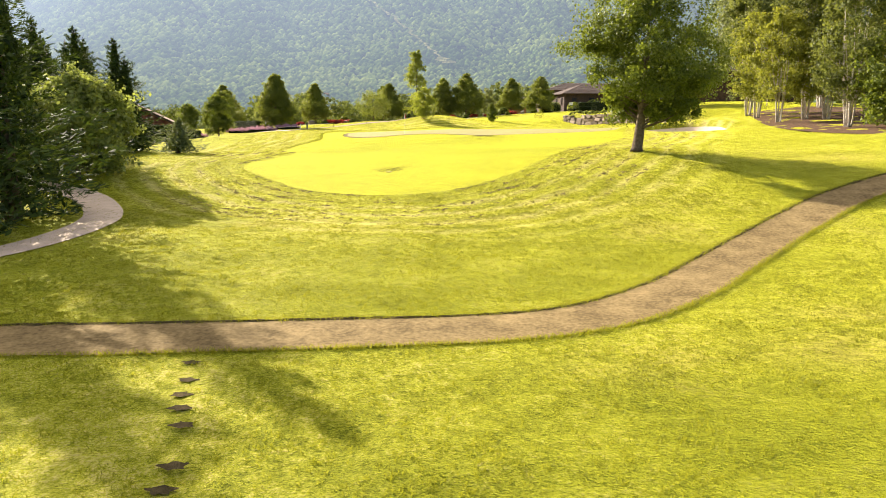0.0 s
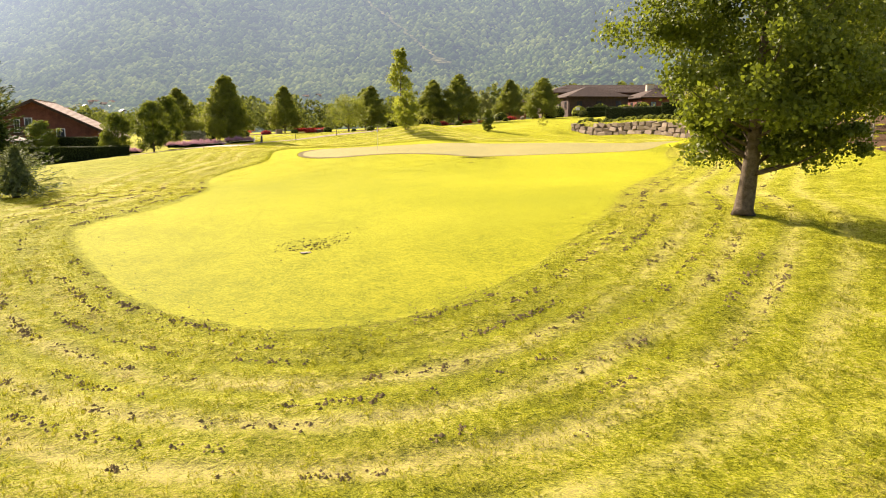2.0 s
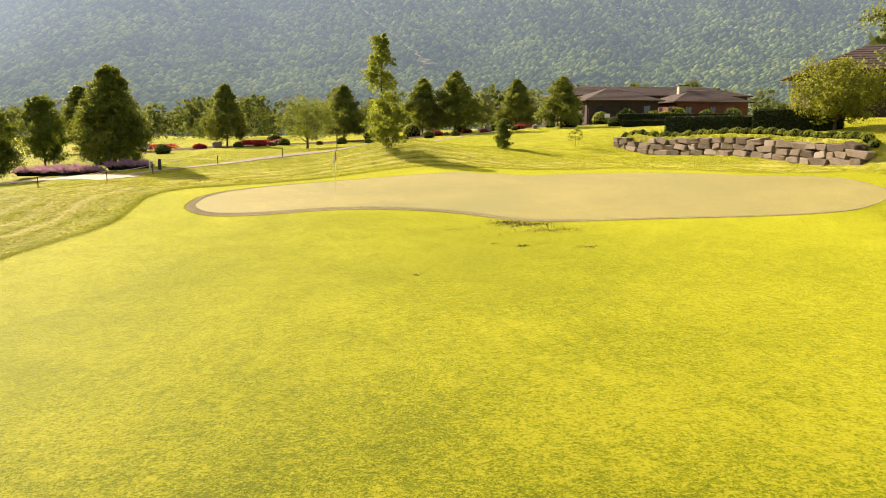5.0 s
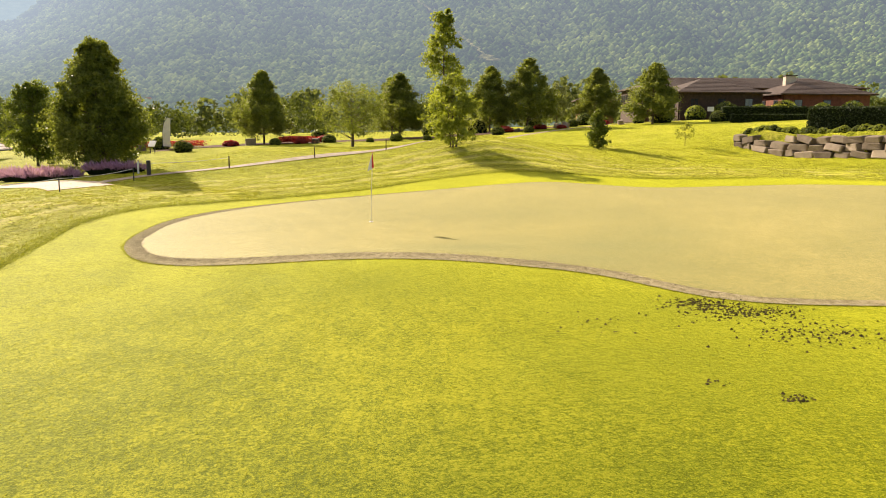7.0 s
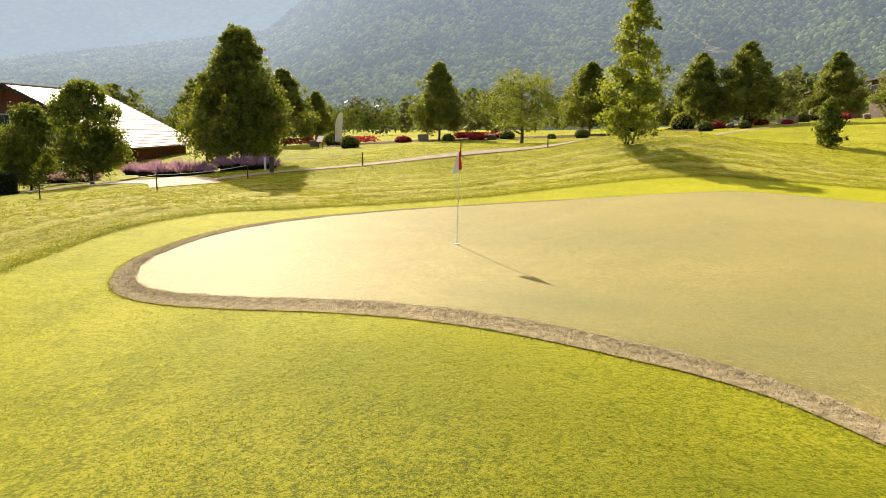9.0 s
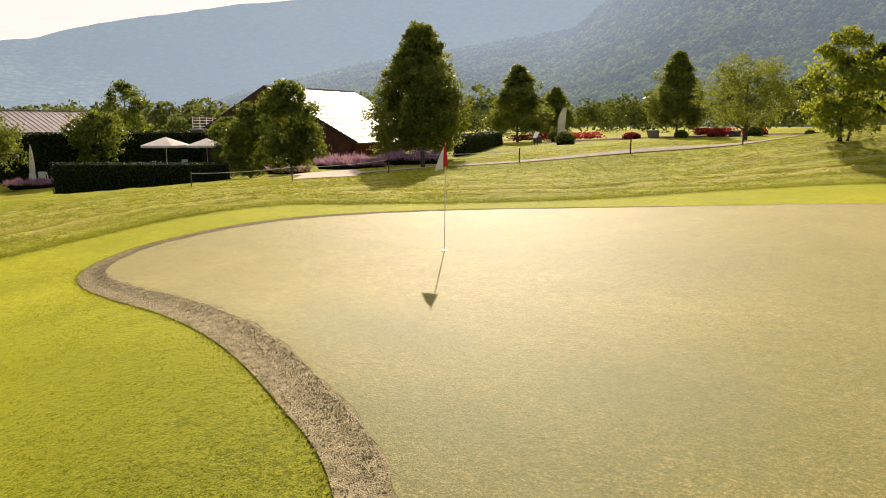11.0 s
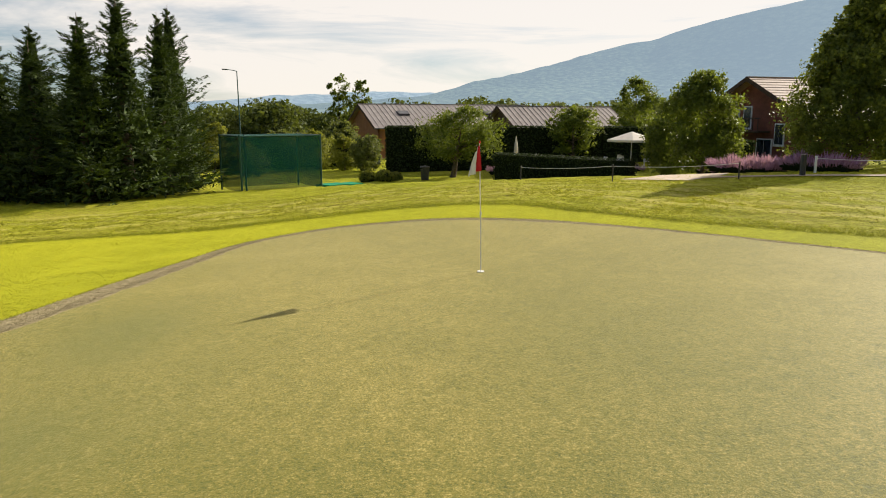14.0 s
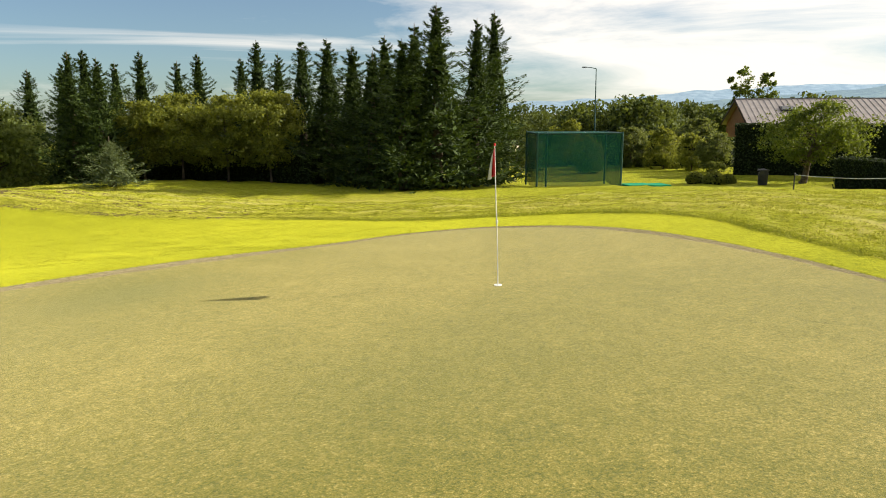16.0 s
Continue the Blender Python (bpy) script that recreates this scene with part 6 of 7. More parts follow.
def edge_details():
    """Grit on the bare strip, and longer blades along the cut line of the rough."""
    rng = np.random.default_rng(41)
    width, lip = 0.2 + near_end(0.40), near_end(0.03) + 0.006
    t = np.roll(GREEN, -1, 0) - np.roll(GREEN, 1, 0)
    t /= np.linalg.norm(t, axis=1)[:, None]
    n_in = np.column_stack([-t[:, 1], t[:, 0]])
    use = np.where((GREEN[:, 0] < 9.5) & (GREEN[:, 1] < 8))[0]
    i = rng.choice(use, 34000)
    q = rng.uniform(0, 1, len(i))[:, None]
    p = GREEN[i] * (1 - q) + np.roll(GREEN, -1, 0)[i] * q 
    share = rng.uniform(-0.03, 1.0, len(i))
    p = p + n_in[i] * (width[i] * share)[:, None]
    s = 0.0035 + 0.011 * rng.uniform(0, 1, len(i)) ** 3
    z = height(p[:, 0], p[:, 1]) + 0.013 + smooth(0.38, 1.0, share) * lip[i]
    shape = np.array([(1, 0, 0), (0, 1, 0), (-1, 0, 0), (0, -1, 0), (0.1, 0.1, 0.75)])
    v = np.column_stack([p, z])[:, None, :] + shape[None] * rng.uniform(0.6, 1.4, (len(i), 5, 1)) * s[:, None, None]
    f = (np.array([(0, 1, 4), (1, 2, 4), (2, 3, 4), (3, 0, 4)])[None] + (np.arange(len(i)) * 5)[:, None, None]).reshape(-1, 3)
    tagged(new("collar_grit", mesh_from("collar_grit", v.reshape(-1, 3), f, GRIT)), "loose brown grit on the bare strip round the green", "grit", kind="stuff")
    tf = np.roll(FAIRWAY, -1, 0) - FAIRWAY
    tf /= np.linalg.norm(tf, axis=1)[:, None]
    out = np.column_stack([tf[:, 1], -tf[:, 0]])
    j = rng.integers(0, len(FAIRWAY), 26000)
    q = rng.uniform(0, 1, len(j))[:, None]
    p = FAIRWAY[j] * (1 - q) + np.roll(FAIRWAY, -1, 0)[j] * q + out[j] * np.abs(rng.normal(0.1, 0.16, len(j)))[:, None]
    p = p[(p[:, 0] < 17) & (p[:, 1] > -14)]
    blades("grass", p[:, 0], p[:, 1], 0.05, 43, "longer grass standing along the mown edge", FRINGE)


edge_details()


def path_fringe():
    rng = np.random.default_rng(23)
    near = (cart_line[:, 0] > -12) & (cart_line[:, 0] < 24)
    c, nr = cart_line[near], cart_nrm[near]
    i = rng.integers(0, len(c) - 1, 26000)
    q = rng.uniform(0, 1, len(i))[:, None]
    p = c[i] * (1 - q) + c[i + 1] * q + nr[i] * (np.where(rng.uniform(0, 1, len(i)) < 0.5, 0.95, -0.9) + rng.normal(0, 0.06, len(i)))[:, None]
    blades("grass", p[:, 0], p[:, 1], 0.10, 24, "uneven grass fringe along the cart path", GRASS)


path_fringe()
grass_tufts("grass", 50000, -14, 17, -72, -38, 0.06, 1, "uneven rough grass between the path and the fairway")
grass_tufts("grass", 36000, -16, 34, 3, 36, 0.045, 3, "tufted rough grass on the slope behind the green")
grass_tufts("grass", 16000, -16, -5, -38, 8, 0.05, 2, "rough grass along the side of the fairway")


# ---- stone wall ----
def stone_wall():
    """Big rough blocks in courses along the curve, lower towards one end."""
    rng = np.random.default_rng(9)
    root = thing("retaining_wall", WALL[0][0], WALL[0][1], 0.0, 0, "curved retaining wall of rough pale stone blocks", "wall")
    seg = np.hypot(*np.diff(WALL, axis=0).T)
    acc = np.concatenate([[0], np.cumsum(seg)])
    total = acc[-1]
    for course in range(4):
        s = rng.uniform(0, 0.5)
        while s < total:
            w = rng.uniform(0.8, 1.9)
            mid = s + w / 2
            share = min(1.0, mid / total)
            top = 0.95 + 0.75 * smooth(0.0, 0.45, np.array(share)) - 0.5 * smooth(0.93, 1.0, np.array(share))
            hh = 0.5
            if mid < total and (course + 0.6) * hh < top:
                x, y = np.interp(mid, acc, WALL[:, 0]), np.interp(mid, acc, WALL[:, 1])
                x2, y2 = np.interp(mid + 0.3, acc, WALL[:, 0]), np.interp(mid + 0.3, acc, WALL[:, 1])
                if mid + 0.3 > total:
                    x2, y2 = x + (x - np.interp(mid - 0.3, acc, WALL[:, 0])), y + (y - np.interp(mid - 0.3, acc, WALL[:, 1]))
                t = math.degrees(math.atan2(y2 - y, x2 - x))
                g = min(ground(x - 0.35, y - 0.15), ground(x, y))
                ob = new("stone", STONES[rng.integers(0, 7)])
                ob.parent = root
                ob.matrix_basis = root.matrix_world.inverted() @ pose(x + rng.normal(0, 0.03) + course * 0.05, y + rng.normal(0, 0.03) + course * 0.04, g + (course + 0.42) * hh + rng.normal(0, 0.02), rng.normal(0, 6), rng.normal(0, 6), t + rng.normal(0, 6)) \
                    @ Matrix.Diagonal((w * rng.uniform(0.88, 0.95), 0.75 * rng.uniform(0.85, 1.15), hh * rng.uniform(0.84, 1.02), 1))
            s += w
    # earth behind the joints
    v, f = [], []
    for i, (x, y) in enumerate(WALL):
        g = min(ground(x - 0.35, y - 0.15), ground(x, y))
        top = 0.8 + 0.75 * float(smooth(0.0, 0.45, np.array(i / len(WALL)))) - 0.5 * float(smooth(0.9, 1.0, np.array(i / len(WALL))))
        for dx, z in ((0.05, g - 0.2), (0.12, g + top * 0.92), (0.9, g + top * 0.92)):
            v.append((x + dx, y + dx * 0.5, z))
    for i in range(len(WALL) - 1):
        for k in range(2):
            f.append((i * 3 + k, (i + 1) * 3 + k, (i + 1) * 3 + k + 1, i * 3 + k + 1))
    part("joint_earth", mesh_from("joint_earth", v, f, STONE_DARK), None, root, "", root.matrix_world.inverted())


stone_wall()
for i in range(0, len(WALL) - 1):
    for q in (0.25, 0.75):
        x, y = WALL[i] * (1 - q) + WALL[i + 1] * q
        r = 0.24 + 0.16 * ((i * 7 + int(q * 4)) % 4) / 3
        ball_shrub("wall_shrub", x + 1.1, y + 0.5, r, L_BOX if i % 3 == 0 else L_LIGHT, "small rounded shrub in a row above the stone wall", 1.0, 260, "shrubs above the stone wall", 0.08)


# ---- buildings ----
def sheet(corners, thick):
    """A flat slab from four corners, thick downwards."""
    c = [Vector(p) for p in corners]
    n = (c[1] - c[0]).cross(c[3] - c[0]).normalized()
    if n.z < 0:
        n = -n
    v = c + [p - n * thick for p in c]
    return v, [(0, 1, 2, 3), (7, 6, 5, 4), (0, 4, 5, 1), (1, 5, 6, 2), (2, 6, 7, 3), (3, 7, 4, 0)]


def window_part(parent, x, y, z, w, h, turn, frame_mat=WHITE, tone="white"):
    """A framed window with its pane and sill, set on a wall; turn: the way that it faces."""
    win = part("window", block(w + 0.16, 0.1, h + 0.16, (0, 0, -0.08), 0.01), frame_mat, parent, f"{tone} window frame", pose(x, y, z, 0, 0, turn))
    part("pane", block(w * 0.46, 0.02, h, (-w * 0.25, -0.06, 0)), GLASS, win)
    part("pane", block(w * 0.46, 0.02, h, (w * 0.25, -0.06, 0)), GLASS, win)
    part("sill", block(w + 0.3, 0.22, 0.05, (0, -0.1, -0.14), 0.01), frame_mat, win)
    return win


def gable_house(name, x, y, direction, length, half, ridge, eave, wall_mat, roof_mat, label, ribs=0.0, rows=0, over=0.5, floor=None, skylights=()):
    """A house with a straight ridge from (x, y); local x runs across, local y along the ridge; heights over the sea of the course."""
    g = (ground(x, y) if floor is None else floor) - 0.3
    turn = math.degrees(math.atan2(direction[1], direction[0])) - 90
    root = thing(name, x, y, g, turn, label, "house")
    r, e = ridge - g, eave - g
    drop = (r - e) / half
    w = half - over
    ew = r - drop * w - 0.12
    for sgn in (-1, 1):
        part("wall", block(0.25, length - 2 * over, ew, (sgn * (w - 0.125), length / 2, 0)), wall_mat, root)
    for yy in (over + 0.125, length - over - 0.125):
        v = [(-w, yy - 0.125, 0), (w, yy - 0.125, 0), (w, yy - 0.125, ew), (0, yy - 0.125, r - 0.2), (-w, yy - 0.125, ew)]
        v += [(a, b + 0.25, c) for a, b, c in v]
        f = [(0, 1, 2, 3, 4), (9, 8, 7, 6, 5)] + [(i, i + 5, (i + 1) % 5 + 5, (i + 1) % 5) for i in range(5)]
        part("gable_wall", mesh_from("gable_wall", v, f, wall_mat), None, root)
    for sgn in (-1, 1):
        roof = part("roof_slope", mesh_from("roof_slope", *sheet([(0, 0, r), (sgn * half, 0, e), (sgn * half, length, e), (0, length, r)], 0.16), roof_mat), None, root)
        if ribs:
            me = mesh_from("seam", *sheet([(0.02 * sgn, -0.02, r + 0.045), (sgn * half, -0.02, e + 0.045), (sgn * half, 0.04, e + 0.045), (0.02 * sgn, 0.04, r + 0.045)], 0.06), roof_mat)
            for k in range(int(length / ribs) + 1):
                part("seam", me, None, roof, "", pose(0, min(k * ribs, length - 0.04), 0))
        if rows:
            for k in range(rows):
                a, b = k / rows, (k + 1.08) / rows
                b = min(b, 1.0)
                lift = 0.05
                part("roof_course", mesh_from("roof_course", *sheet([(sgn * half * a, 0, r - (r - e) * a + 0.015), (sgn * half * b, 0, r - (r - e) * b + lift), (sgn * half * b, length, r - (r - e) * b + lift),
                                                               (sgn * half * a, length, r - (r - e) * a + 0.015)], 0.035), roof_mat), None, roof)
        for yy in (-0.03, length - 0.02):
            part("bargeboard", mesh_from("bargeboard", *sheet([(0, yy, r + 0.05), (sgn * half, yy, e + 0.05), (sgn * half, yy + 0.05, e + 0.05), (0, yy + 0.05, r + 0.05)], 0.3), WOOD_DARK_AND_SHADED), None, root)
        part("gutter", tube_bm([(sgn * (half + 0.06), 0, e - 0.06), (sgn * (half + 0.06), length, e - 0.06)], [0.06, 0.06], 8), IRON, root)
    part("ridge_cap", block(0.3, length, 0.08, (0, length / 2, r - 0.02), 0.02), roof_mat, root)
    for sgn, sy, ss in skylights:
        a = math.degrees(math.atan(drop))
        sk = part("skylight", block(1.3, 1.5, 0.18, (0, 0, 0), 0.03), IRON, root, "dark roof window", pose(sgn * half * ss, sy, r - (r - e) * ss, 0, a * sgn, 0))
        part("pane", block(1.0, 1.2, 0.03, (0, 0, 0.18)), GLASS, sk)
    return root


BARN_DIR = (-0.33, 0.944)
gable_house("barn", -82.0, -8.6, BARN_DIR, 24, 7.7, 4.15, 1.2, WOOD_ORANGE, METAL_ROOF, "long low barn with grey ribbed metal roof and orange timber gable", 0.62, 0, 0.6, -2.6, ((1, 5.0, 0.42), (1, 17.0, 0.4)))
gable_house("barn", -70.5, 8.0, BARN_DIR, 15, 5.6, 3.75, 0.8, WOOD_DARK_AND_SHADED, METAL_ROOF, "low barn with grey ribbed metal roof beside the terrace", 0.62, 0, 0.6, -2.4)
chalet = gable_house("chalet", -41.3, 23.1, (-0.28, 0.96), 13, 8.9, 5.4, 1.0, WOOD_RED, TILE, "red-brown timber chalet with pale tiled roof and balcony", 0, 22, 1.0, -1.3)
for x, z, w, h in ((-1.9, 3.35, 0.5, 1.35), (-0.7, 3.35, 0.7, 1.5), (2.6, 2.2, 0.8, 1.4), (-3.8, 0.9, 1.2, 1.4), (1.2, 0.9, 1.4, 1.6)):
    window_part(chalet, x, 0.98, z, w, h, 0)
part("balcony", block(6.6, 1.2, 0.14, (-1.6, 0.45, 3.0), 0.02), WOOD_DARK_AND_SHADED, chalet)
for k in range(14):
    part("baluster", block(0.05, 0.05, 0.9, (-4.8 + k * 0.49, -0.08, 3.1)), WOOD_DARK_AND_SHADED, chalet)
part("handrail", block(6.7, 0.08, 0.08, (-1.6, -0.08, 4.0), 0.01), WOOD_DARK_AND_SHADED, chalet)
part("chimney", block(0.7, 0.7, 1.3, (1.6, 6.4, 4.8), 0.03), PLASTER, chalet, "stubby chimney on the roof")


def terrace_house():
    """A low dark building whose flat roof is a terrace with a white railing."""
    g = ground(-51, 24)
    root = thing("terrace_house", -51.4, 24.2, g - 0.2, math.degrees(math.atan2(7.4, -6.4)), "low dark timber building with a white-railed roof terrace", "house")
    e = 2.05 - g
    part("wall", block(10.0, 6.0, e, (0, -3.2, 0), 0.03), WOOD_DARK_AND_SHADED, root)
    part("terrace_slab", block(10.6, 6.8, 0.16, (0, -3.2, e), 0.03), PLASTER, root)
    for k in range(7):
        part("railing_post", block(0.07, 0.07, 1.0, (-4.9 + k * 1.633, 0.05, e + 0.16)), WHITE, root)
    for z in (0.3, 0.55, 0.8, 1.02):
        part("rail", block(9.9, 0.05, 0.05, (0, 0.05, e + z)), WHITE, root)
    for k in range(3):
        window_part(root, -3.2 + k * 3.2, -0.14, e - 1.9, 1.2, 1.3, 180)


terrace_house()


def hip_house(name, x, y, turn, lx, ly, eave, ridge, wall_mat, roof_mat, label, floor=None, wins=4, chimney=False, over=0.9):
    """A house under a hipped roof with wide eaves."""
    g = (ground(x, y) if floor is None else floor) - 0.3
    root = thing(name, x, y, g, turn, label, "house")
    e, r = eave - g, ridge - g
    a, b = lx / 2, ly / 2
    wa, wb = a - over, b - over
    for sx, sy, px, py in ((2 * wa, 0.3, 0, -wb), (2 * wa, 0.3, 0, wb), (0.3, 2 * wb - 0.3, -wa, 0), (0.3, 2 * wb - 0.3, wa, 0)):
        part("wall", block(sx, sy, e - 0.05, (px, py, 0)), wall_mat, root)
    k = max(0.0, a - b)
    rows = 10
    roofs = []
    for q in range(rows):
        s0, s1 = 1 - q / rows, 1 - (q + 1.06) / rows
        s1 = max(s1, 0.0)
        z0, z1 = e + (r - e) * (1 - s0) + 0.05, e + (r - e) * (1 - s1)
        p = [(-(k + (a - k) * s), -b * s, z) for s, z in ((s0, z0), (s1, z1))]
        o, i = p[0], p[1]
        v = [(o[0], o[1], o[2]), (-o[0], o[1], o[2]), (-o[0], -o[1], o[2]), (o[0], -o[1], o[2]), (i[0], i[1], i[2]), (-i[0], i[1], i[2]), (-i[0], -i[1], i[2]), (i[0], -i[1], i[2])]
        v += [(c[0], c[1], c[2] - 0.06) for c in v[:4]]
        f = [(0, 1, 5, 4), (1, 2, 6, 5), (2, 3, 7, 6), (3, 0, 4, 7), (8, 9, 1, 0), (9, 10, 2, 1), (10, 11, 3, 2), (11, 8, 0, 3)]
        part("roof_course", mesh_from("roof_course", v, f, roof_mat), None, root)
    part("soffit", block(2 * a - 0.05, 2 * b - 0.05, 0.16, (0, 0, e - 0.14), 0.02), WOOD_DARK_AND_SHADED, root, "dark timber eaves")
    for j in range(wins):
        xx = -wa + (j + 0.5) * 2 * wa / wins
        window_part(root, xx, -wb - 0.16, e - 2.2, 1.1, 1.3, 0, WOOD_DARK_AND_SHADED, "dark timber")
        window_part(root, -wa - 0.16, -wb + (j + 0.5) * 2 * wb / wins, e - 2.2, 1.0, 1.3, -90, WOOD_DARK_AND_SHADED, "dark timber")
    if chimney:
        part("chimney", block(1.6, 0.9, 1.7, (-a * 0.35, 0.5, r - 1.0), 0.04), PLASTER, root, "broad pale chimney")
        part("chimney_cap", block(1.9, 1.2, 0.12, (-a * 0.35, 0.5, r + 0.72), 0.02), TILE_BROWN, root)
    return root


# first pavilion, long house, villa: wall shade is put into the dark timber colour
hip_house("pavilion", 37.5, 90.0, 8, 14, 13, 8.1, 10.4, WOOD_DARK_AND_SHADED, TILE_BROWN, "low brown-roofed house with wide eaves behind the garden", 4.2, 3)
hip_house("pavilion", 53.5, 92.0, 8, 15, 12, 8.0, 10.2, WOOD_RED, TILE_BROWN, "brown-roofed timber house with a broad chimney", 4.2, 3, True)
hip_house("long_house", 50.0, 112.0, 4, 40, 14, 9.9, 12.0, WOOD_DARK_AND_SHADED, TILE_BROWN, "long low house with brown tiled roof", 4.2, 8)
hip_house("villa", 55.6, 43.0, -18, 20, 15, 9.3, 12.4, WOOD_DARK_AND_SHADED, TILE_BROWN, "large red-brown timber house with wide hipped roof", 3.9, 4, over=1.4)
hip_house("shed", 22.5, 98.0, 0, 7, 6, 7.4, 8.4, WOOD_ORANGE, TILE_BROWN, "small orange timber shed behind the trees", 4.0, 2)


def village():
    """Small pale houses on the foot of the far slope."""
    rng = np.random.default_rng(12)
    model = None
    for k in range(24):
        a = radians(rng.uniform(24, 34) if k < 22 else rng.uniform(9, 10.5))
        r = rng.uniform(560, 700)
        x, y, z = slope_point(math.degrees(a), r)
        z += 0.8
        if model is None:
            model = new("village_house")
            part("wall", block(10, 8, 5.5), PLASTER, model)
            v, f = join([sheet([(-5.6, 0, 8.2), (-5.6, -4.8, 5.2), (5.6, -4.8, 5.2), (5.6, 0, 8.2)], 0.3), sheet([(-5.6, 0, 8.2), (-5.6, 4.8, 5.2), (5.6, 4.8, 5.2), (5.6, 0, 8.2)], 0.3)])
            part("roof", mesh_from("roof", v, f, TILE), None, model)
            for q in (-3, 0, 3):
                part("window", block(1.2, 0.1, 1.3, (q, -4.05, 2.6)), GLASS, model)
            model.matrix_world = pose(x, y, z, 0, 0, 30) @ Matrix.Diagonal((0.6, 0.6, 0.55, 1))
            ob = model
        else:
            ob = copy_thing(model, pose(x, y, z, 0, 0, rng.uniform(-60, 60)) @ Matrix.Diagonal((1 / 0.6, 1 / 0.6, 1 / 0.55, 1)) @ Matrix.Diagonal((rng.uniform(0.4, 0.7), 0.5, rng.uniform(0.4, 0.6), 1)))
        tagged(ob, "small pale village house at the foot of the mountain", "house", "village houses")


village()


# ---- terrace and practice ground ----
def parasol(x, y, top, wide, label, closed=False):
    g = ground(x, y)
    root = thing("parasol", x, y, None, 10, label, "parasol", "parasols")
    h = top - g
    part("pole", tube_bm([(0, 0, 0), (0, 0, h)], [0.03, 0.025], 8), WHITE, root)
    part("base", block(0.6, 0.6, 0.09, (0, 0, 0), 0.02), IRON, root)
    if closed:
        part("canopy", tube_bm([(0, 0, h * 0.28), (0, 0, h * 0.4), (0, 0, h * 0.75), (0, 0, h)], [0.17, 0.2, 0.13, 0.03], 9), CANVAS, root, "furled cream canopy")
        return
    n = 8
    v = [(0, 0, h)] + [(wide / 2 * math.cos(k * math.pi / 4 + 0.39), wide / 2 * math.sin(k * math.pi / 4 + 0.39), h - wide * 0.17) for k in range(n)]
    v += [(a, b, c - 0.16) for a, b, c in v[1:]]
    f = [(0, 1 + k, 1 + (k + 1) % n) for k in range(n)] + [(1 + k, 9 + k, 9 + (k + 1) % n, 1 + (k + 1) % n) for k in range(n)]
    canopy = part("canopy", mesh_from("canopy", v, f, CANVAS), None, root, "open cream canopy")
    for k in range(n):
        part("rib", tube_bm([Vector(v[0]) - Vector((0, 0, 0.03)), Vector(v[1 + k]) - Vector((0, 0, 0.03))], [0.012, 0.01], 5), WHITE, canopy)


parasol(-42.6, 15.2, 1.45, 3.6, "open cream parasol on the terrace")
parasol(-40.2, 17.2, 1.35, 3.0, "open cream parasol beside the chalet")
parasol(-45.4, 6.8, 1.05, 1.0, "furled cream parasol before the tall hedge", True)


def chair_model():
    root = new("garden_chair")
    part("seat", block(0.46, 0.45, 0.04, (0, 0, 0.43), 0.01), WHITE, root)
    part("backrest", block(0.46, 0.05, 0.5, (0, 0.22, 0.47), 0.01, Matrix.Rotation(radians(-8), 4, "X")), WHITE, root)
    for a, b in ((-0.19, -0.18), (0.19, -0.18), (-0.19, 0.2), (0.19, 0.2)):
        part("leg", tube_bm([(a, b, 0), (a, b, 0.44)], [0.018, 0.018], 6), WHITE, root)
    return root


chair = chair_model()
for k, (x, y, t) in enumerate(((-43.4, 6.0, 40), (-43.0, 7.2, 160), (-44.2, 7.0, 250), (-40.6, 13.6, 30), (-41.6, 14.4, 120), (-42.2, 13.4, 200), (-43.6, 14.4, 300), (-41.2, 16.0, 80))):
    ob = chair if k == 0 else copy_thing(chair, pose(x, y, ground(x, y), 0, 0, t))
    if k == 0:
        chair.matrix_world = pose(x, y, ground(x, y), 0, 0, t)
    tagged(ob, "white plastic garden chair on the terrace", "chair", "terrace chairs")


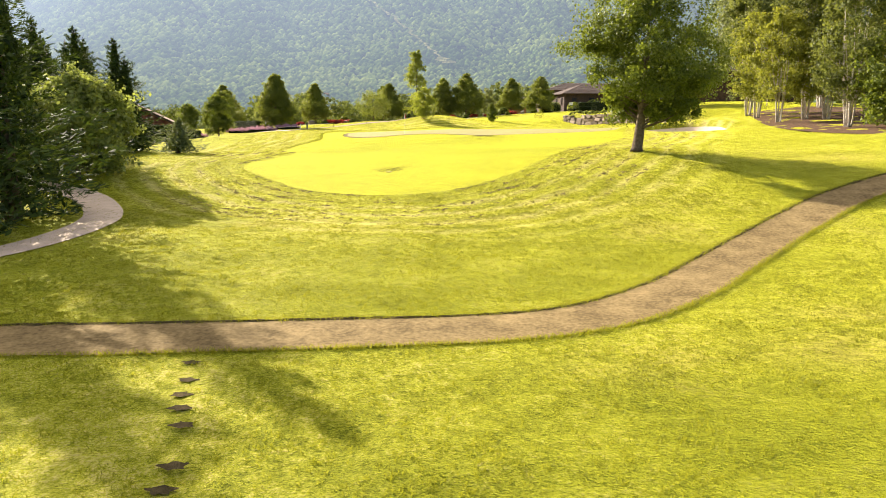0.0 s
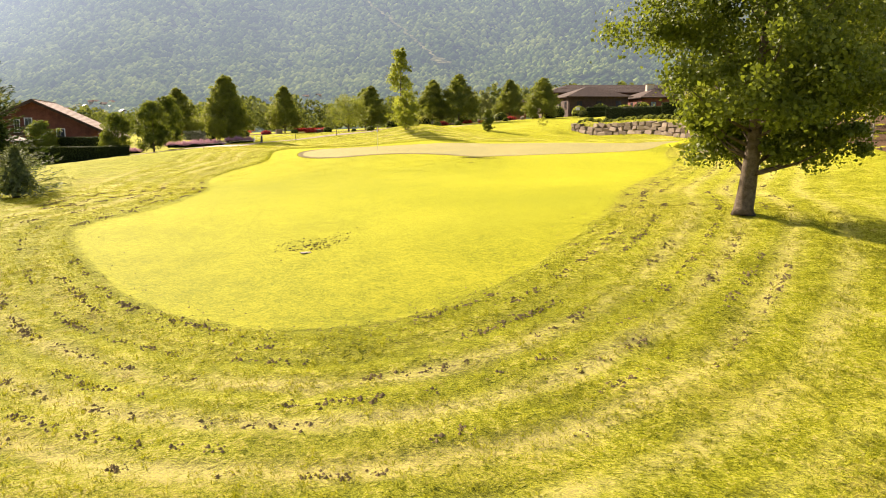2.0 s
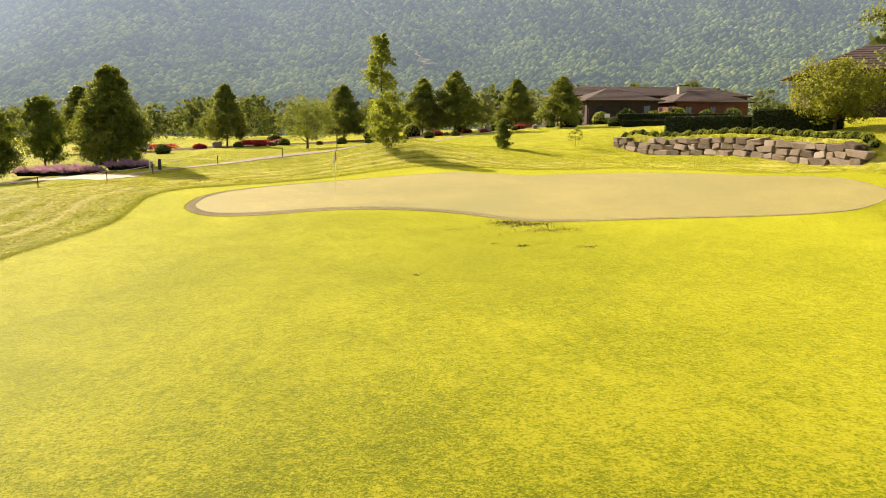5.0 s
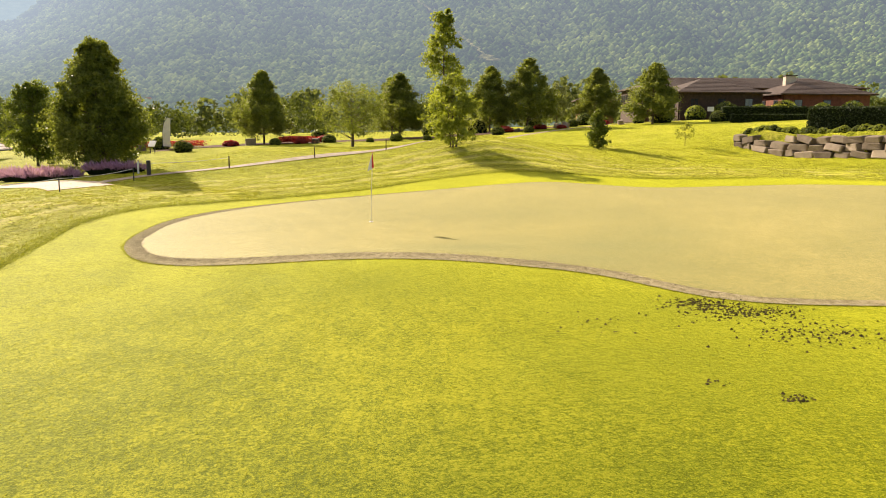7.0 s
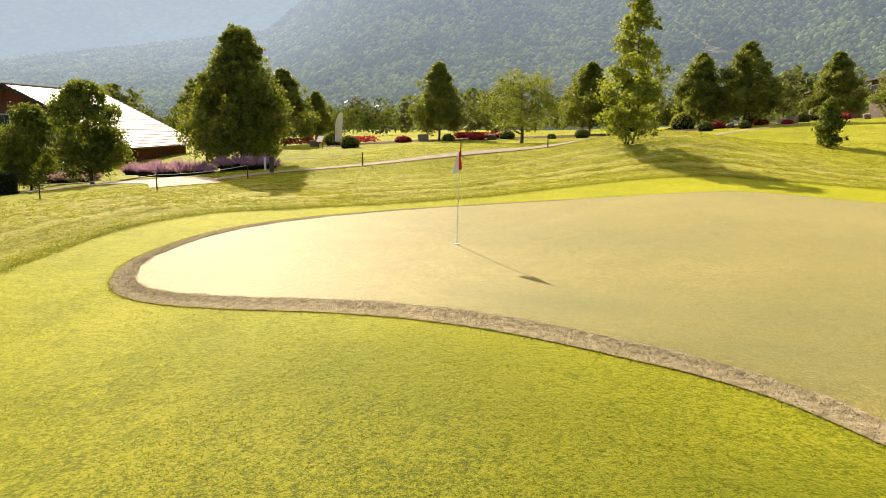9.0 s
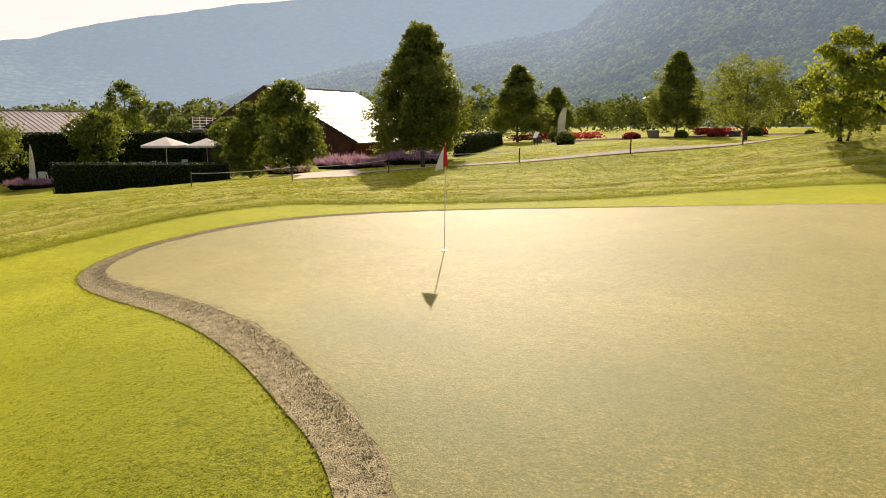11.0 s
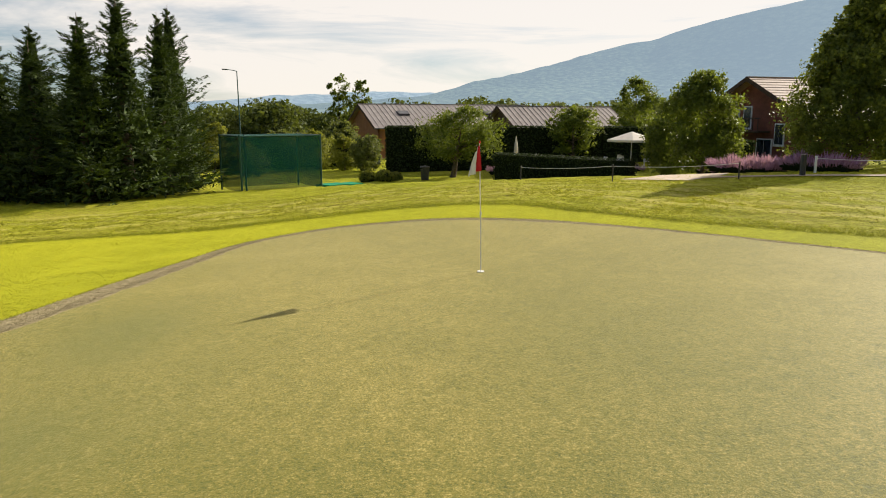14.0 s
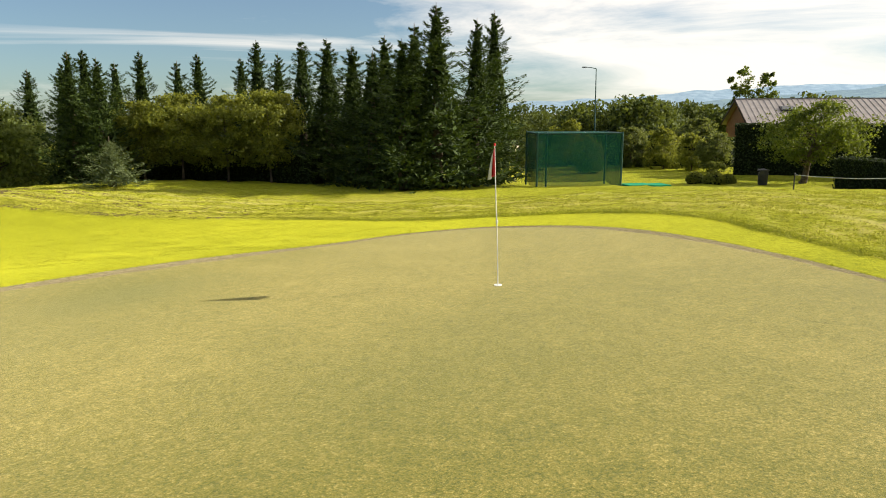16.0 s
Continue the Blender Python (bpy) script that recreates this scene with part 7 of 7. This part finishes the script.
def practice_net():
    """A golf practice cage: steel posts and rails hung with green netting, open towards the tee mat."""
    a, b = Vector((-26.0, -10.2, 0)), Vector((-28.6, -6.4, 0))
    g = min(ground(a.x, a.y), ground(b.x, b.y))
    u = (b - a).normalized()
    turn = math.degrees(math.atan2(u.y, u.x))
    w, dp, h = (b - a).length, 3.0, 1.53 - g
    root = thing("practice_net", a.x, a.y, g, turn, "green golf practice cage of steel posts and netting", "practice net")
    for x, y in ((0, 0), (w, 0), (0, dp), (w, dp), (w * 0.18, dp * 0.5)):
        part("post", tube_bm([(x, y, -0.1), (x, y, h + 0.06)], [0.05, 0.05], 8), STEEL, root)
    for p, q in (((0, 0, h), (w, 0, h)), ((0, dp, h), (w, dp, h)), ((0, 0, h), (0, dp, h)), ((w, 0, h), (w, dp, h))):
        part("rail", tube_bm([p, q], [0.035, 0.035], 8), STEEL, root)

    def hang(p, q, lo, name):
        v, f = [], []
        for i in range(13):
            t = i / 12
            for k in range(9):
                s = k / 8
                e = Vector(p).lerp(Vector(q), t)
                sag = 0.10 * math.sin(math.pi * t) * (1 - s) * 0.6
                n = (Vector(q) - Vector(p)).cross(Vector((0, 0, 1))).normalized()
                e += n * (0.05 * math.sin(t * 9 + s * 3) * (1 - s))
                v.append((e.x, e.y, lo + (h - lo) * s - sag))
        for i in range(12):
            for k in range(8):
                c = i * 9 + k
                f.append((c, c + 9, c + 10, c + 1))
        part(name, mesh_from(name, v, f, NET, True), None, root, "dark green netting")

    hang((0, dp, 0), (w, dp, 0), 0.05, "net")
    hang((0, 0, 0), (0, dp, 0), 0.05, "net")
    hang((w, 0, 0), (w, dp, 0), 0.05, "net")
    hang((0, 0, 0), (w, 0, 0), 0.12, "net")
    v = [(0, 0, h), (w, 0, h), (w, dp, h), (0, dp, h)]
    part("roof_net", mesh_from("roof_net", *sheet(v, 0.02), NET), None, root)
    for x, y, t in ((-29.9, -5.9, 10), (-30.9, -5.2, 10)):
        m = thing("tee_mat", x, y, None, turn + t, "flat green artificial turf tee mat", "mat", "tee mats")
        part("turf", block(1.5, 1.2, 0.05, (0, 0, 0.12), 0.01), MAT_GREEN, m)
        part("rubber_base", block(1.56, 1.26, 0.15, (0, 0, -0.03), 0.01), MAT_GREEN, m)


practice_net()


def lamp_post(x, y, top):
    g = ground(x, y)
    h = top - g
    root = thing("lamp_post", x, y, None, 0, "tall thin dark green lamp post behind the practice net", "lamp post")
    part("mast", tube_bm([(0, 0, 0), (0, 0, h * 0.5), (0.0, -0.05, h)], [0.09, 0.07, 0.045], 10), STEEL, root)
    part("arm", tube_bm([(0, -0.05, h), (0.25, -0.5, h + 0.1), (0.4, -0.95, h + 0.14)], [0.04, 0.035, 0.03], 8), STEEL, root)
    part("lantern", block(0.3, 0.5, 0.1, (0.42, -1.1, h + 0.1), 0.03), IRON, root, "flat lamp head")


lamp_post(-61.0, -18.6, 6.9)
lamp2 = thing("garden_lamp", -36.0, -16.0, None, 0, "short lamp on a thin post behind the net", "lamp")
part("mast", tube_bm([(0, 0, 0), (0, 0, 2.3)], [0.04, 0.03], 8), PLASTER, lamp2)
part("lantern", block(0.4, 0.4, 0.22, (0, 0, 2.3), 0.06), PLASTER, lamp2)


def banner(x, y):
    root = thing("banner", x, y, None, 30, "tall cream feather banner on a bent pole", "banner")
    part("pole", tube_bm([(0, 0, 0), (0.05, 0, 1.6), (0.22, 0, 2.6), (0.5, 0, 2.85)], [0.025, 0.02, 0.015, 0.012], 7), IRON, root)
    v, f = [], []
    for i in range(11):
        z = 0.35 + 2.4 * i / 10
        x0 = 0.03 + 0.45 * (i / 10) ** 4
        wv = 0.06 * math.sin(i * 0.9)
        v += [(x0, wv * 0.2, z), (x0 + 0.62 - 0.35 * (i / 10) ** 5, wv, z - 0.05)]
    f = [(2 * i, 2 * i + 1, 2 * i + 3, 2 * i + 2) for i in range(10)]
    part("cloth", mesh_from("cloth", v, f, CANVAS, True), None, root, "cream cloth")


banner(-23.6, 38.8)
sg = thing("notice_board", -22.6, 34.4, None, -40, "white notice board tilted on two legs", "sign")
part("board", block(1.1, 0.05, 0.5, (0, 0, 0.55), 0.01, Matrix.Rotation(radians(-25), 4, "X")), WHITE, sg)
part("leg", block(0.05, 0.05, 0.6, (-0.4, 0.1, 0)), IRON, sg)
part("leg", block(0.05, 0.05, 0.6, (0.4, 0.1, 0)), IRON, sg)
sg = thing("sign", 29.2, 60.2, None, 0, "small pale sign on a post before the hedge", "sign")
part("board", block(0.7, 0.05, 0.5, (0, 0, 1.2), 0.01), WHITE, sg)
part("leg", block(0.06, 0.06, 1.25, (0, 0.05, 0)), IRON, sg)
bn = thing("litter_bin", -39.5, -0.5, None, 15, "black litter bin with a lid before the tall hedge", "bin")
part("bucket", tube_bm([(0, 0, 0), (0, 0, 0.05), (0, 0, 0.8)], [0.24, 0.27, 0.32], 14), IRON, bn)
part("lid", tube_bm([(0, 0, 0.9), (0, 0, 1.0), (0, 0, 1.06)], [0.36, 0.34, 0.05], 14), IRON, bn)
part("bracket", block(0.05, 0.5, 0.3, (0.28, 0, 0.65)), IRON, bn)
post(44.5, 12.0, 0.9, 0.05, "pale marker post beside the big house", PLASTER, "")
